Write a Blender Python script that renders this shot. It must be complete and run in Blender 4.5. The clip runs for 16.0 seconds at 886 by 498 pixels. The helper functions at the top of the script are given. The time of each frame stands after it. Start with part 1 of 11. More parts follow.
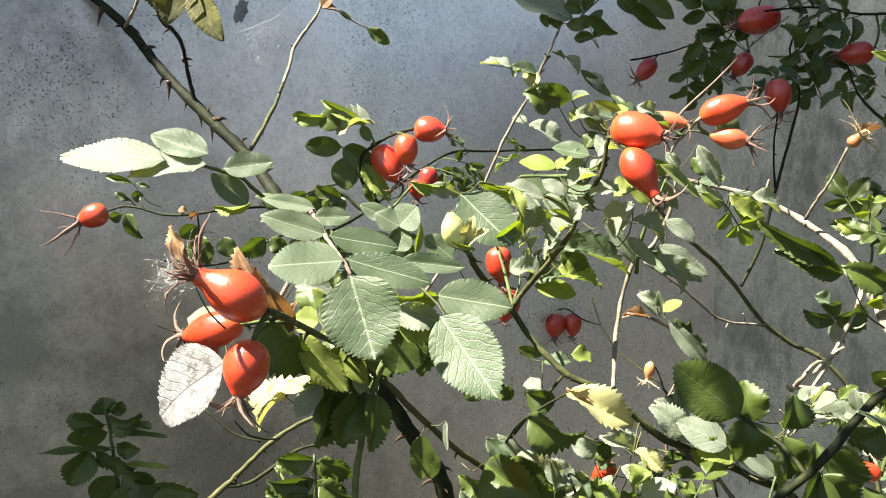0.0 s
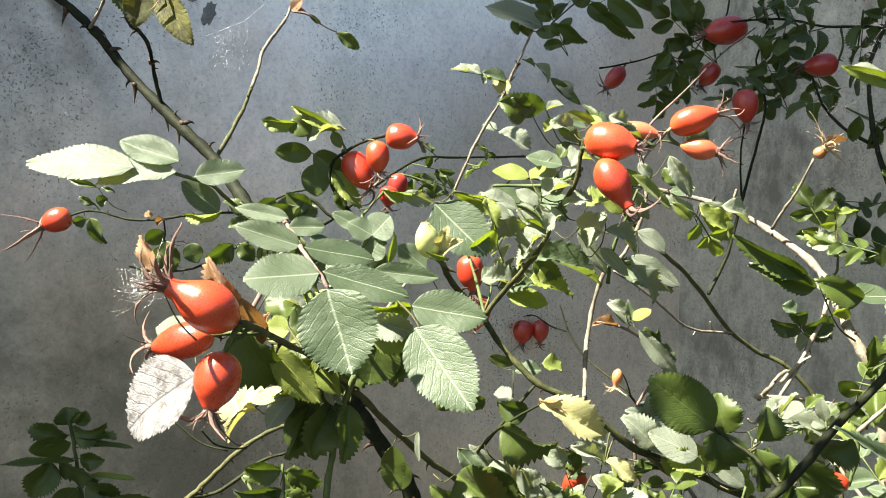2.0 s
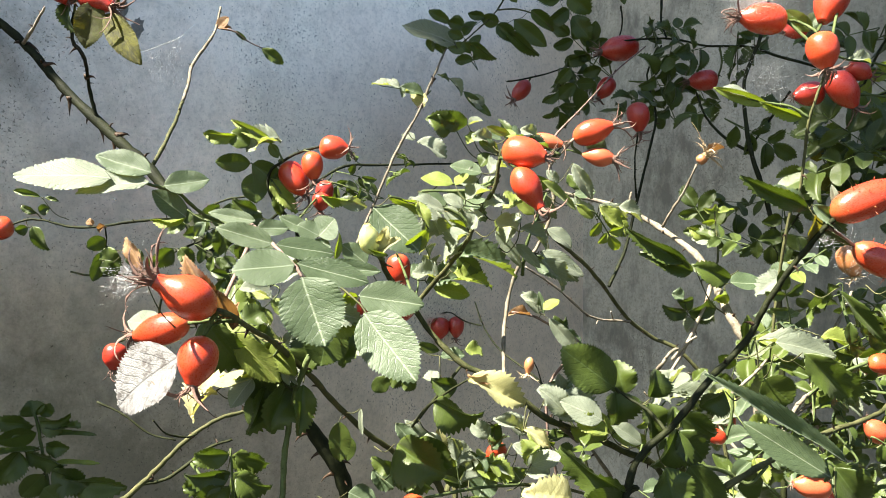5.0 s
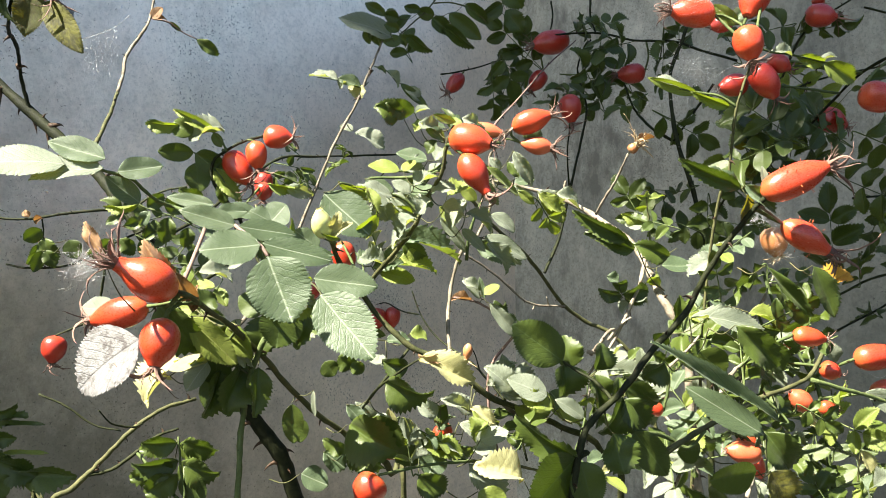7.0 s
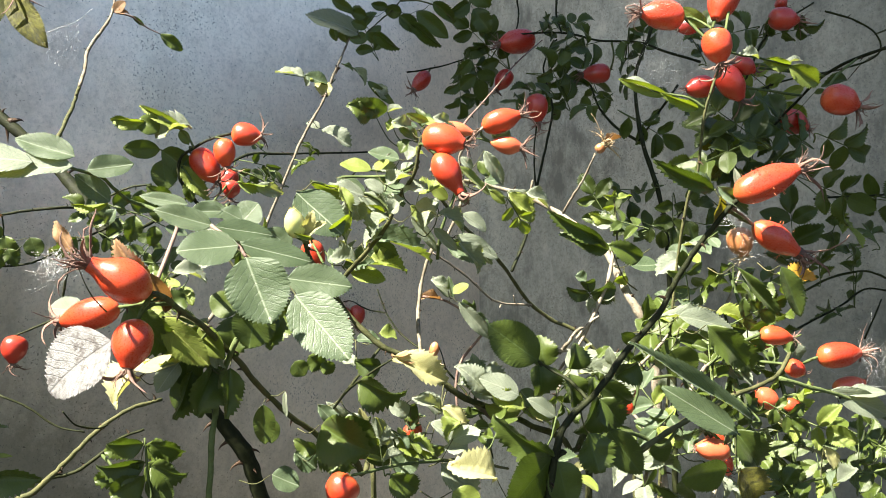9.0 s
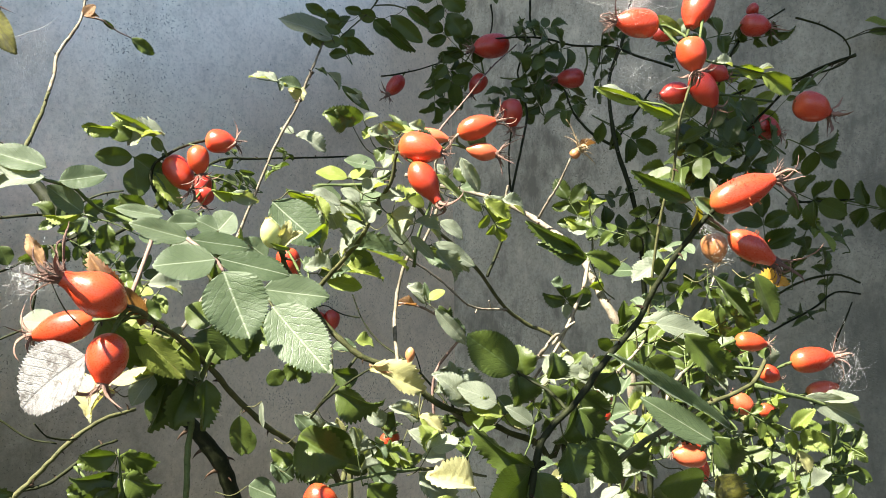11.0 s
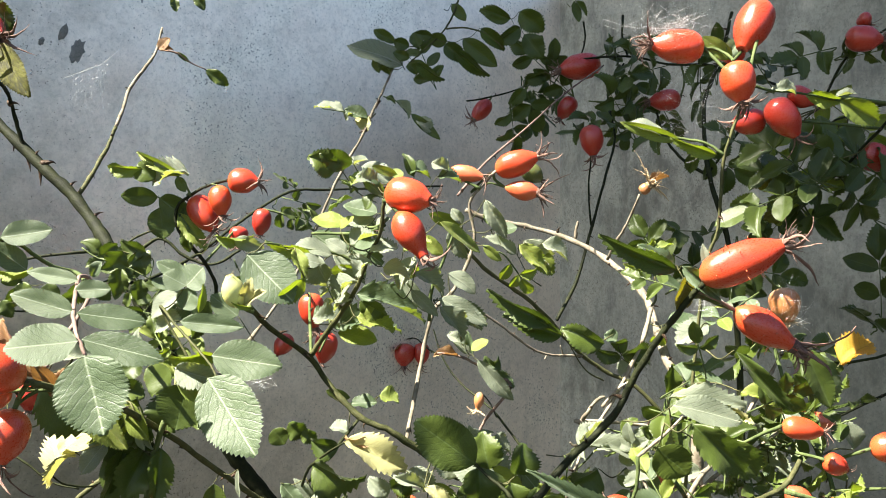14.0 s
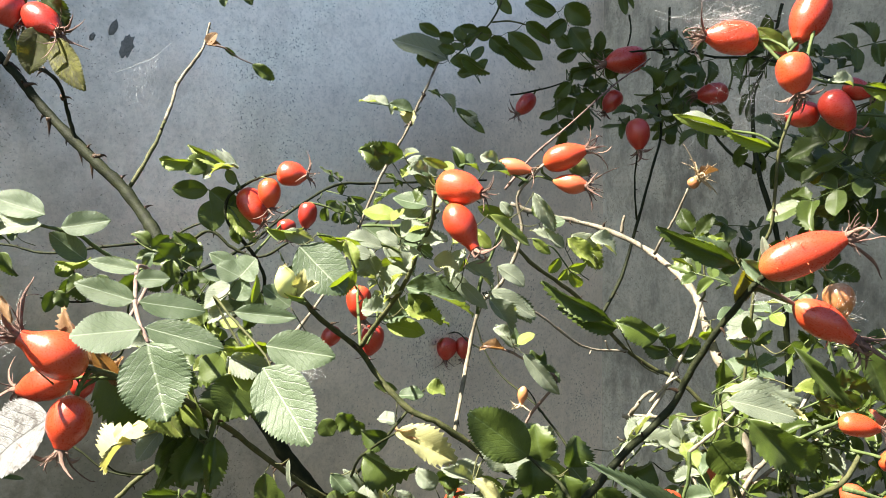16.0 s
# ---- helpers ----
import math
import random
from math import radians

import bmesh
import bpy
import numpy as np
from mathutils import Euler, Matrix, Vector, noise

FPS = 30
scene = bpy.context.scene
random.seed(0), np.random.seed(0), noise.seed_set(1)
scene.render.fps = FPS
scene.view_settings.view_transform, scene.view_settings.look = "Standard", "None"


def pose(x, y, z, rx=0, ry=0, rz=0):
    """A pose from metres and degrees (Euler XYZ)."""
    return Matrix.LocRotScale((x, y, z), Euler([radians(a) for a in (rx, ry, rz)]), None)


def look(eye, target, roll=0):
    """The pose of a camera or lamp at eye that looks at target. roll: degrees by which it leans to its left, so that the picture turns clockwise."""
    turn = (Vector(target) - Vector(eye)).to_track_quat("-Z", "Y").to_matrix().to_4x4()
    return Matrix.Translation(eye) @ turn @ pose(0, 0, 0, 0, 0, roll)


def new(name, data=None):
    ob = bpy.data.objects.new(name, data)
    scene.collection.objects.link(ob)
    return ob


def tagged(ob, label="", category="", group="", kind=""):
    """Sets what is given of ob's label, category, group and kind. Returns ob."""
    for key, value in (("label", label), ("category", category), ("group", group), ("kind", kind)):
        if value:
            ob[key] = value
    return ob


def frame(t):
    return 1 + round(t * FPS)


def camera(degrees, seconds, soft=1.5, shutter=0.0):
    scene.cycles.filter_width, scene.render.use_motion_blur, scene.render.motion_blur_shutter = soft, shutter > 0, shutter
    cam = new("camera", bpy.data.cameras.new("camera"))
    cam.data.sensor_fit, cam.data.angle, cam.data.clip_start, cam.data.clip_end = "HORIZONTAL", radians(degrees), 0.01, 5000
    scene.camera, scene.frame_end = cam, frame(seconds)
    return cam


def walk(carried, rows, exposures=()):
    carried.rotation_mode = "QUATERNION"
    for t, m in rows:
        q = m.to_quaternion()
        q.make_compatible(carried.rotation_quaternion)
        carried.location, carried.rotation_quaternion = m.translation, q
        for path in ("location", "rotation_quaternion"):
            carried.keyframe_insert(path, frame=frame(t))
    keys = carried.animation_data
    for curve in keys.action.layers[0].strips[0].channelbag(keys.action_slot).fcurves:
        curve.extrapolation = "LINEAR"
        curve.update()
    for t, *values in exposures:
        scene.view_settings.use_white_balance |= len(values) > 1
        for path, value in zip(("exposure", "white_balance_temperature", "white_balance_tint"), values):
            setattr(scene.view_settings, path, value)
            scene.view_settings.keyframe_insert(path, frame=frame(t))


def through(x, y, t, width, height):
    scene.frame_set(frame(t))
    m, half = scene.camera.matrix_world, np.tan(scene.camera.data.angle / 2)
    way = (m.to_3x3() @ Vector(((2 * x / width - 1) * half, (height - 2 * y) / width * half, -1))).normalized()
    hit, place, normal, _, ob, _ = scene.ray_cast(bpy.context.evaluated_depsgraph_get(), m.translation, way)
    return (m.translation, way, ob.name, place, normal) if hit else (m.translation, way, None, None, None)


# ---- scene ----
cam = camera(52.0, 16.0, soft=0.55)
PATH = [
    (0, (0.0000, 0.0000, 1.3000), (-0.1667, 1.9930, 1.2848), 0.74),
    (0.5, (-0.0021, 0.0002, 1.3019), (-0.1501, 1.9947, 1.2885), 1.03),
    (1, (-0.0019, -0.0006, 1.3027), (-0.1303, 1.9953, 1.2978), 1.10),
    (1.5, (-0.0036, 0.0026, 1.3000), (-0.1118, 1.9997, 1.2950), 1.11),
    (2, (-0.0034, 0.0019, 1.3023), (-0.0923, 1.9999, 1.2953), 1.11),
    (2.5, (-0.0050, -0.0007, 1.3024), (-0.0713, 1.9982, 1.2958), 1.13),
    (3, (-0.0053, -0.0059, 1.3049), (-0.0448, 1.9937, 1.2984), 1.08),
    (3.5, (-0.0047, -0.0132, 1.3058), (-0.0141, 1.9868, 1.3032), 0.87),
    (4, (-0.0011, -0.0232, 1.3029), (0.0221, 1.9767, 1.3041), 0.65),
    (4.5, (-0.0048, -0.0357, 1.3026), (0.0515, 1.9635, 1.3073), 0.47),
    (5, (-0.0148, -0.0472, 1.2989), (0.1032, 1.9493, 1.3064), 0.08),
    (7.5, (-0.0300, -0.0579, 1.2926), (0.2742, 1.9188, 1.2876), -0.53),
    (8, (-0.0344, -0.0541, 1.2913), (0.2902, 1.9194, 1.2823), -0.44),
    (8.5, (-0.0340, -0.0549, 1.2922), (0.3184, 1.9138, 1.2835), -0.38),
    (9, (-0.0325, -0.0566, 1.2950), (0.3404, 1.9083, 1.2855), -0.45),
    (11.5, (-0.0344, -0.0539, 1.2999), (0.4012, 1.8981, 1.2917), -0.72),
    (12, (-0.0195, -0.0423, 1.3031), (0.4078, 1.9115, 1.2986), -0.83),
    (12.5, (0.0098, -0.0374, 1.3098), (0.2454, 1.9486, 1.3220), -0.89),
    (13, (0.0354, -0.0290, 1.3131), (0.1658, 1.9667, 1.3291), -0.71),
    (13.5, (0.0444, -0.0209, 1.3149), (0.1402, 1.9768, 1.3334), -0.28),
    (14, (0.0445, -0.0209, 1.3168), (0.1026, 1.9782, 1.3343), 0.04),
    (14.5, (0.0422, -0.0222, 1.3174), (0.0704, 1.9775, 1.3348), 0.26),
    (15, (0.0399, -0.0214, 1.3166), (0.0424, 1.9785, 1.3308), 0.37),
    (15.5, (0.0382, -0.0195, 1.3157), (0.0239, 1.9805, 1.3270), 0.31),
    (16, (0.0389, -0.0211, 1.3156), (0.0170, 1.9787, 1.3230), 0.33),
]
EXPOSURES = [(0.0, 2.42), (16.0, 2.42)]
walk(cam, [(t, look(eye, target, roll)) for t, eye, target, roll in PATH], EXPOSURES)

SUNPOWER, SKY = 5.8, 0.0445

# ---- light ----
SUN = Vector((-0.52, -0.25, 0.81)).normalized()
sky = bpy.data.worlds.new("sky")
scene.world = sky
sky.use_nodes = True
_n = sky.node_tree
_bg = _n.nodes["Background"]
_s = _n.nodes.new("ShaderNodeTexSky")
_s.sky_type, _s.sun_disc = "NISHITA", False
_s.sun_elevation = math.asin(SUN.z)
_s.sun_rotation = math.atan2(SUN.x, SUN.y)
_n.links.new(_s.outputs[0], _bg.inputs[0])
_bg.inputs[1].default_value = SKY
_l = bpy.data.lights.new("sun", "SUN")
_l.energy, _l.angle, _l.color = SUNPOWER, radians(0.53), (1.0, 0.945, 0.82)
sun_lamp = new("sun", _l)
sun_lamp.matrix_world = look(SUN * 8 + Vector((0, 0.4, 1.3)), (0, 0.4, 1.3))


# ---- materials ----
def nodes(name):
    m = bpy.data.materials.new(name)
    m.use_nodes = True
    t = m.node_tree
    return m, t, t.nodes["Principled BSDF"]


def node(t, kind, **values):
    n = t.nodes.new(kind)
    for key, v in values.items():
        if key in n.inputs:
            n.inputs[key].default_value = v
    return n


def link(t, a, out, b, into):
    t.links.new(a.outputs[out], b.inputs[into])


def math_node(t, op, a, b=None, clamp=False):
    n = t.nodes.new("ShaderNodeMath")
    n.operation, n.use_clamp = op, clamp
    for k, v in enumerate((a, b)):
        if v is None:
            continue
        if isinstance(v, (int, float)):
            n.inputs[k].default_value = v
        else:
            t.links.new(v, n.inputs[k])
    return n.outputs[0]


def ramp(t, fac, *stops):
    n = t.nodes.new("ShaderNodeValToRGB")
    r = n.color_ramp
    while len(r.elements) < len(stops):
        r.elements.new(0.5)
    for e, (p, c) in zip(r.elements, stops):
        e.position, e.color = p, (*c, 1)
    t.links.new(fac, n.inputs[0])
    return n.outputs[0]


def mix(t, fac, a, b, kind="MIX"):
    n = t.nodes.new("ShaderNodeMix")
    n.data_type, n.blend_type = "RGBA", kind
    if isinstance(fac, (int, float)):
        n.inputs[0].default_value = fac
    else:
        t.links.new(fac, n.inputs[0])
    for k, v in ((6, a), (7, b)):
        if isinstance(v, tuple):
            n.inputs[k].default_value = (*v, 1)
        else:
            t.links.new(v, n.inputs[k])
    return n.outputs[2]


def noise_tex(t, coords, scale, detail=4.0, rough=0.6):
    n = node(t, "ShaderNodeTexNoise", Scale=scale, Detail=detail, Roughness=rough)
    t.links.new(coords, n.inputs["Vector"])
    return n.outputs["Fac"]


def bump(t, p, height, strength, distance):
    b = node(t, "ShaderNodeBump", Strength=strength, Distance=distance)
    t.links.new(height, b.inputs["Height"])
    t.links.new(b.outputs[0], p.inputs["Normal"])


def leaf_material(name, dark, light, rib, through, gloss=0.42, spots=0.0, spot=(0.2, 0.1, 0.03), glow=0.28, relief=0.3, veins=0.40):
    """A leaf: blade colour between two tones, a pale midrib, sunk side veins with a fine net between, light shining through."""
    m, t, p = nodes(name)
    co = t.nodes.new("ShaderNodeTexCoord")
    sep = t.nodes.new("ShaderNodeSeparateXYZ")
    link(t, co, "Object", sep, 0)
    info = t.nodes.new("ShaderNodeObjectInfo")
    ay = math_node(t, "ABSOLUTE", sep.outputs[1])
    # side veins run outwards and towards the tip
    way = math_node(t, "SUBTRACT", sep.outputs[0], math_node(t, "MULTIPLY", ay, 0.75))
    wobble = noise_tex(t, co.outputs["Object"], 5.0, 2.0)
    saw = math_node(t, "FRACT", math_node(t, "MULTIPLY", math_node(t, "ADD", way, math_node(t, "MULTIPLY", wobble, 0.10)), 8.0))
    ridge = math_node(t, "ABSOLUTE", math_node(t, "SUBTRACT", saw, 0.5))
    vein = math_node(t, "SUBTRACT", 1.0, math_node(t, "MULTIPLY", ridge, 10.0), clamp=True)
    mid = math_node(t, "SUBTRACT", 1.0, math_node(t, "MULTIPLY", ay, 42.0), clamp=True)
    cells = node(t, "ShaderNodeTexVoronoi", Scale=34.0)
    cells.feature = "DISTANCE_TO_EDGE"
    link(t, co, "Object", cells, "Vector")
    net = math_node(t, "SUBTRACT", 1.0, math_node(t, "MULTIPLY", cells.outputs["Distance"], 5.0), clamp=True)
    shift = math_node(t, "ADD", math_node(t, "MULTIPLY", info.outputs["Random"], 0.75),
                      math_node(t, "MULTIPLY", noise_tex(t, co.outputs["Object"], 3.0, 6.0, 0.7), 0.6))
    base = ramp(t, math_node(t, "SUBTRACT", shift, 0.17), (0.0, dark), (1.0, light))
    # the blade is paler between the veins
    hollow = math_node(t, "MAXIMUM", math_node(t, "MULTIPLY", vein, veins), math_node(t, "MULTIPLY", net, 0.34))
    base = mix(t, hollow, base, tuple(0.48 * c for c in dark))
    fuzz = noise_tex(t, co.outputs["Object"], 60.0, 5.0, 0.75)
    base = mix(t, math_node(t, "MULTIPLY", math_node(t, "SUBTRACT", fuzz, 0.50), 2.2, clamp=True), base, tuple(min(1.0, 1.3 * c) for c in light))
    base = mix(t, math_node(t, "MULTIPLY", math_node(t, "SUBTRACT", 0.46, fuzz), 2.6, clamp=True), base, tuple(0.7 * c for c in dark))
    base = mix(t, math_node(t, "MULTIPLY", mid, 0.85), base, rib)
    if spots:
        fleck = noise_tex(t, co.outputs["Object"], 7.0, 6.0, 0.75)
        patch = math_node(t, "MULTIPLY", math_node(t, "SUBTRACT", fleck, 0.62 - spots * 0.2), 9.0, clamp=True)
        base = mix(t, patch, base, spot)
    else:
        # a few brown bites and dots
        bite = math_node(t, "MULTIPLY", math_node(t, "SUBTRACT", noise_tex(t, co.outputs["Object"], 6.0, 3.0, 0.6), 0.72), 20.0, clamp=True)
        base = mix(t, math_node(t, "MULTIPLY", bite, 0.7), base, (0.12, 0.075, 0.03))
    t.links.new(base, p.inputs["Base Color"])
    t.links.new(ramp(t, fuzz, (0.3, (gloss - 0.06,) * 3), (0.7, (gloss + 0.12,) * 3)), p.inputs["Roughness"])
    p.inputs["Specular IOR Level"].default_value = 0.36
    p.inputs["Sheen Weight"].default_value = 0.06
    height = math_node(t, "SUBTRACT", math_node(t, "MULTIPLY", fuzz, 0.5),
                       math_node(t, "ADD", math_node(t, "MULTIPLY", vein, 1.0), math_node(t, "MULTIPLY", net, 0.45)))
    bump(t, p, math_node(t, "SUBTRACT", height, math_node(t, "MULTIPLY", mid, 1.2)), relief, 0.0005)
    lit = t.nodes.new("ShaderNodeBsdfTranslucent")
    ribs = math_node(t, "MAXIMUM", mid, math_node(t, "MAXIMUM", math_node(t, "MULTIPLY", vein, 0.8), math_node(t, "MULTIPLY", net, 0.5)))
    t.links.new(mix(t, math_node(t, "MULTIPLY", ribs, 0.75), through, tuple(0.30 * c for c in through)), lit.inputs[0])
    add = t.nodes.new("ShaderNodeMixShader")
    add.inputs[0].default_value = glow
    t.links.new(p.outputs[0], add.inputs[1])
    t.links.new(lit.outputs[0], add.inputs[2])
    t.links.new(add.outputs[0], t.nodes["Material Output"].inputs[0])
    return m


def hip_material(name, deep, bright, pale):
    m, t, p = nodes(name)
    co = t.nodes.new("ShaderNodeTexCoord")
    info = t.nodes.new("ShaderNodeObjectInfo")
    sep = t.nodes.new("ShaderNodeSeparateXYZ")
    link(t, co, "Object", sep, 0)
    big = noise_tex(t, co.outputs["Object"], 2.2, 3.0)
    fac = math_node(t, "ADD", math_node(t, "MULTIPLY", info.outputs["Random"], 0.5), math_node(t, "MULTIPLY", big, 0.5))
    base = ramp(t, fac, (0.1, deep), (0.9, bright))
    # paler towards the stalk, brown flecks and scars
    tip = math_node(t, "MULTIPLY", math_node(t, "SUBTRACT", 0.22, sep.outputs[0]), 3.0, clamp=True)
    base = mix(t, tip, base, pale)
    scar = math_node(t, "MULTIPLY", math_node(t, "SUBTRACT", noise_tex(t, co.outputs["Object"], 9.0, 6.0, 0.8), 0.69), 14.0, clamp=True)
    base = mix(t, math_node(t, "MULTIPLY", scar, 0.6), base, (0.16, 0.04, 0.015))
    t.links.new(base, p.inputs["Base Color"])
    fine = noise_tex(t, co.outputs["Object"], 30.0, 3.0)
    t.links.new(ramp(t, fine, (0.3, (0.22, 0.22, 0.22)), (0.7, (0.38, 0.38, 0.38))), p.inputs["Roughness"])
    p.inputs["Specular IOR Level"].default_value = 0.7
    p.inputs["Subsurface Weight"].default_value = 0.08
    p.inputs["Subsurface Radius"].default_value = (1.0, 0.3, 0.1)
    p.inputs["Subsurface Scale"].default_value = 0.002
    bump(t, p, math_node(t, "ADD", fine, math_node(t, "MULTIPLY", big, 2.0)), 0.12, 0.0006)
    return m


def bark_material(name, dark, light, scale=160.0, rough=0.7):
    m, t, p = nodes(name)
    co = t.nodes.new("ShaderNodeTexCoord")
    info = t.nodes.new("ShaderNodeObjectInfo")
    fac = math_node(t, "ADD", noise_tex(t, co.outputs["Object"], scale, 6.0, 0.7),
                    math_node(t, "MULTIPLY", math_node(t, "SUBTRACT", info.outputs["Random"], 0.5), 0.25))
    streak = noise_tex(t, co.outputs["Object"], scale * 6, 3.0)
    base = ramp(t, fac, (0.3, dark), (0.7, light))
    base = mix(t, math_node(t, "MULTIPLY", math_node(t, "SUBTRACT", streak, 0.58), 5.0, clamp=True), base, tuple(0.5 * c for c in dark))
    t.links.new(base, p.inputs["Base Color"])
    p.inputs["Roughness"].default_value = rough
    p.inputs["Specular IOR Level"].default_value = 0.18
    bump(t, p, math_node(t, "ADD", fac, streak), 0.6, 0.0006)
    return m


M = {
    # glaucous leaves, seen on their upper side
    "p": leaf_material("glaucous_leaf", (0.040, 0.066, 0.027), (0.100, 0.135, 0.073), (0.27, 0.31, 0.20), (0.26, 0.34, 0.025), 0.44, relief=0.26, veins=0.55),
    # green leaves, kept dark so that the colour also carries shade
    "g": leaf_material("green_and_shaded_leaf", (0.022, 0.038, 0.003), (0.064, 0.090, 0.008), (0.065, 0.095, 0.025), (0.16, 0.25, 0.012), 0.42, 0.0, (0.1, 0.1, 0.05), 0.13, 0.16, 0.25),
    # yellow leaves, and green ones whose backlit glow is put into the colour
    "y": leaf_material("yellow_and_backlit_leaf", (0.10, 0.14, 0.022), (0.20, 0.235, 0.04), (0.25, 0.27, 0.08), (0.30, 0.40, 0.014), 0.45, 0.2, (0.12, 0.09, 0.02), 0.28),
    "o": leaf_material("mottled_yellow_leaf", (0.05, 0.062, 0.010), (0.15, 0.14, 0.016), (0.10, 0.09, 0.025), (0.34, 0.29, 0.01), 0.7, 0.85, (0.04, 0.04, 0.01), 0.3),
    # silvery undersides, and leaves whose sunlit brightness is put into the colour
    "c": leaf_material("silvery_and_sunlit_leaf", (0.12, 0.142, 0.098), (0.24, 0.268, 0.195), (0.36, 0.39, 0.27), (0.42, 0.47, 0.08), 0.44, relief=0.4, veins=0.6),
    "k": leaf_material("cream_faded_leaf", (0.27, 0.26, 0.10), (0.46, 0.44, 0.22), (0.40, 0.36, 0.14), (0.50, 0.46, 0.10), 0.55, 0.15, (0.30, 0.20, 0.05), 0.3),
    "a": leaf_material("amber_leaf", (0.34, 0.17, 0.015), (0.52, 0.30, 0.03), (0.30, 0.16, 0.02), (0.60, 0.30, 0.01), 0.55, 0.1, (0.22, 0.10, 0.02), 0.4),
    "b": leaf_material("withered_leaf", (0.16, 0.08, 0.03), (0.36, 0.22, 0.11), (0.30, 0.18, 0.08), (0.36, 0.17, 0.04), 0.6, 0.5),
    "w": leaf_material("mottled_white_leaf", (0.09, 0.088, 0.086), (0.22, 0.216, 0.212), (0.07, 0.068, 0.066), (0.40, 0.38, 0.33), 0.7, 0.62, (0.06, 0.054, 0.05), 0.15, 0.6, 0.30),
    "hip": hip_material("ripe_hip_skin", (0.34, 0.022, 0.009), (0.56, 0.062, 0.017), (0.55, 0.11, 0.032)),
    "hipo": hip_material("orange_hip_skin", (0.46, 0.065, 0.026), (0.58, 0.125, 0.052), (0.56, 0.20, 0.08)),
    # darker copy of the ripe skin, painting shade on the hips at the back
    "hipd": hip_material("shaded_hip_skin", (0.30, 0.018, 0.010), (0.42, 0.03, 0.014), (0.36, 0.05, 0.02)),
    "hipg": hip_material("unripe_hip_skin", (0.48, 0.50, 0.16), (0.62, 0.62, 0.30), (0.55, 0.56, 0.26)),
    "hipk": hip_material("green_hip_skin", (0.06, 0.07, 0.015), (0.13, 0.13, 0.03), (0.10, 0.11, 0.03)),
    "hipx": hip_material("shrivelled_hip_skin", (0.30, 0.11, 0.04), (0.46, 0.20, 0.08), (0.42, 0.26, 0.15)),
    "calyx": bark_material("dry_calyx", (0.075, 0.042, 0.034), (0.32, 0.20, 0.155), 160.0),
    "calyxg": bark_material("pale_calyx", (0.35, 0.24, 0.06), (0.55, 0.48, 0.20), 120.0),
    "calyxt": bark_material("bleached_calyx", (0.30, 0.21, 0.11), (0.60, 0.47, 0.30), 120.0),
    "dark": bark_material("dark_green_bark", (0.0065, 0.0085, 0.0022), (0.024, 0.028, 0.0075)),
    "green": bark_material("green_bark", (0.042, 0.062, 0.018), (0.10, 0.125, 0.045)),
    "olive": bark_material("olive_bark", (0.030, 0.034, 0.011), (0.098, 0.096, 0.040)),
    "tan": bark_material("woody_bark", (0.045, 0.038, 0.022), (0.17, 0.145, 0.095)),
    # weathered wood, and green twigs painted pale for the sun on them
    "grey": bark_material("weathered_and_sunlit_bark", (0.10, 0.082, 0.055), (0.30, 0.26, 0.20)),
    "red": bark_material("reddish_bark", (0.10, 0.06, 0.05), (0.26, 0.18, 0.145)),
    "thorn": bark_material("thorn_horn", (0.02, 0.013, 0.008), (0.07, 0.04, 0.022), 300.0, 0.45),
}


def web_material():
    m, t, p = nodes("spider_silk")
    co = t.nodes.new("ShaderNodeTexCoord")
    t.links.new(ramp(t, noise_tex(t, co.outputs["Object"], 90.0), (0.3, (0.55, 0.54, 0.52)), (0.7, (0.85, 0.85, 0.84))), p.inputs["Base Color"])
    p.inputs["Roughness"].default_value = 0.35
    return m


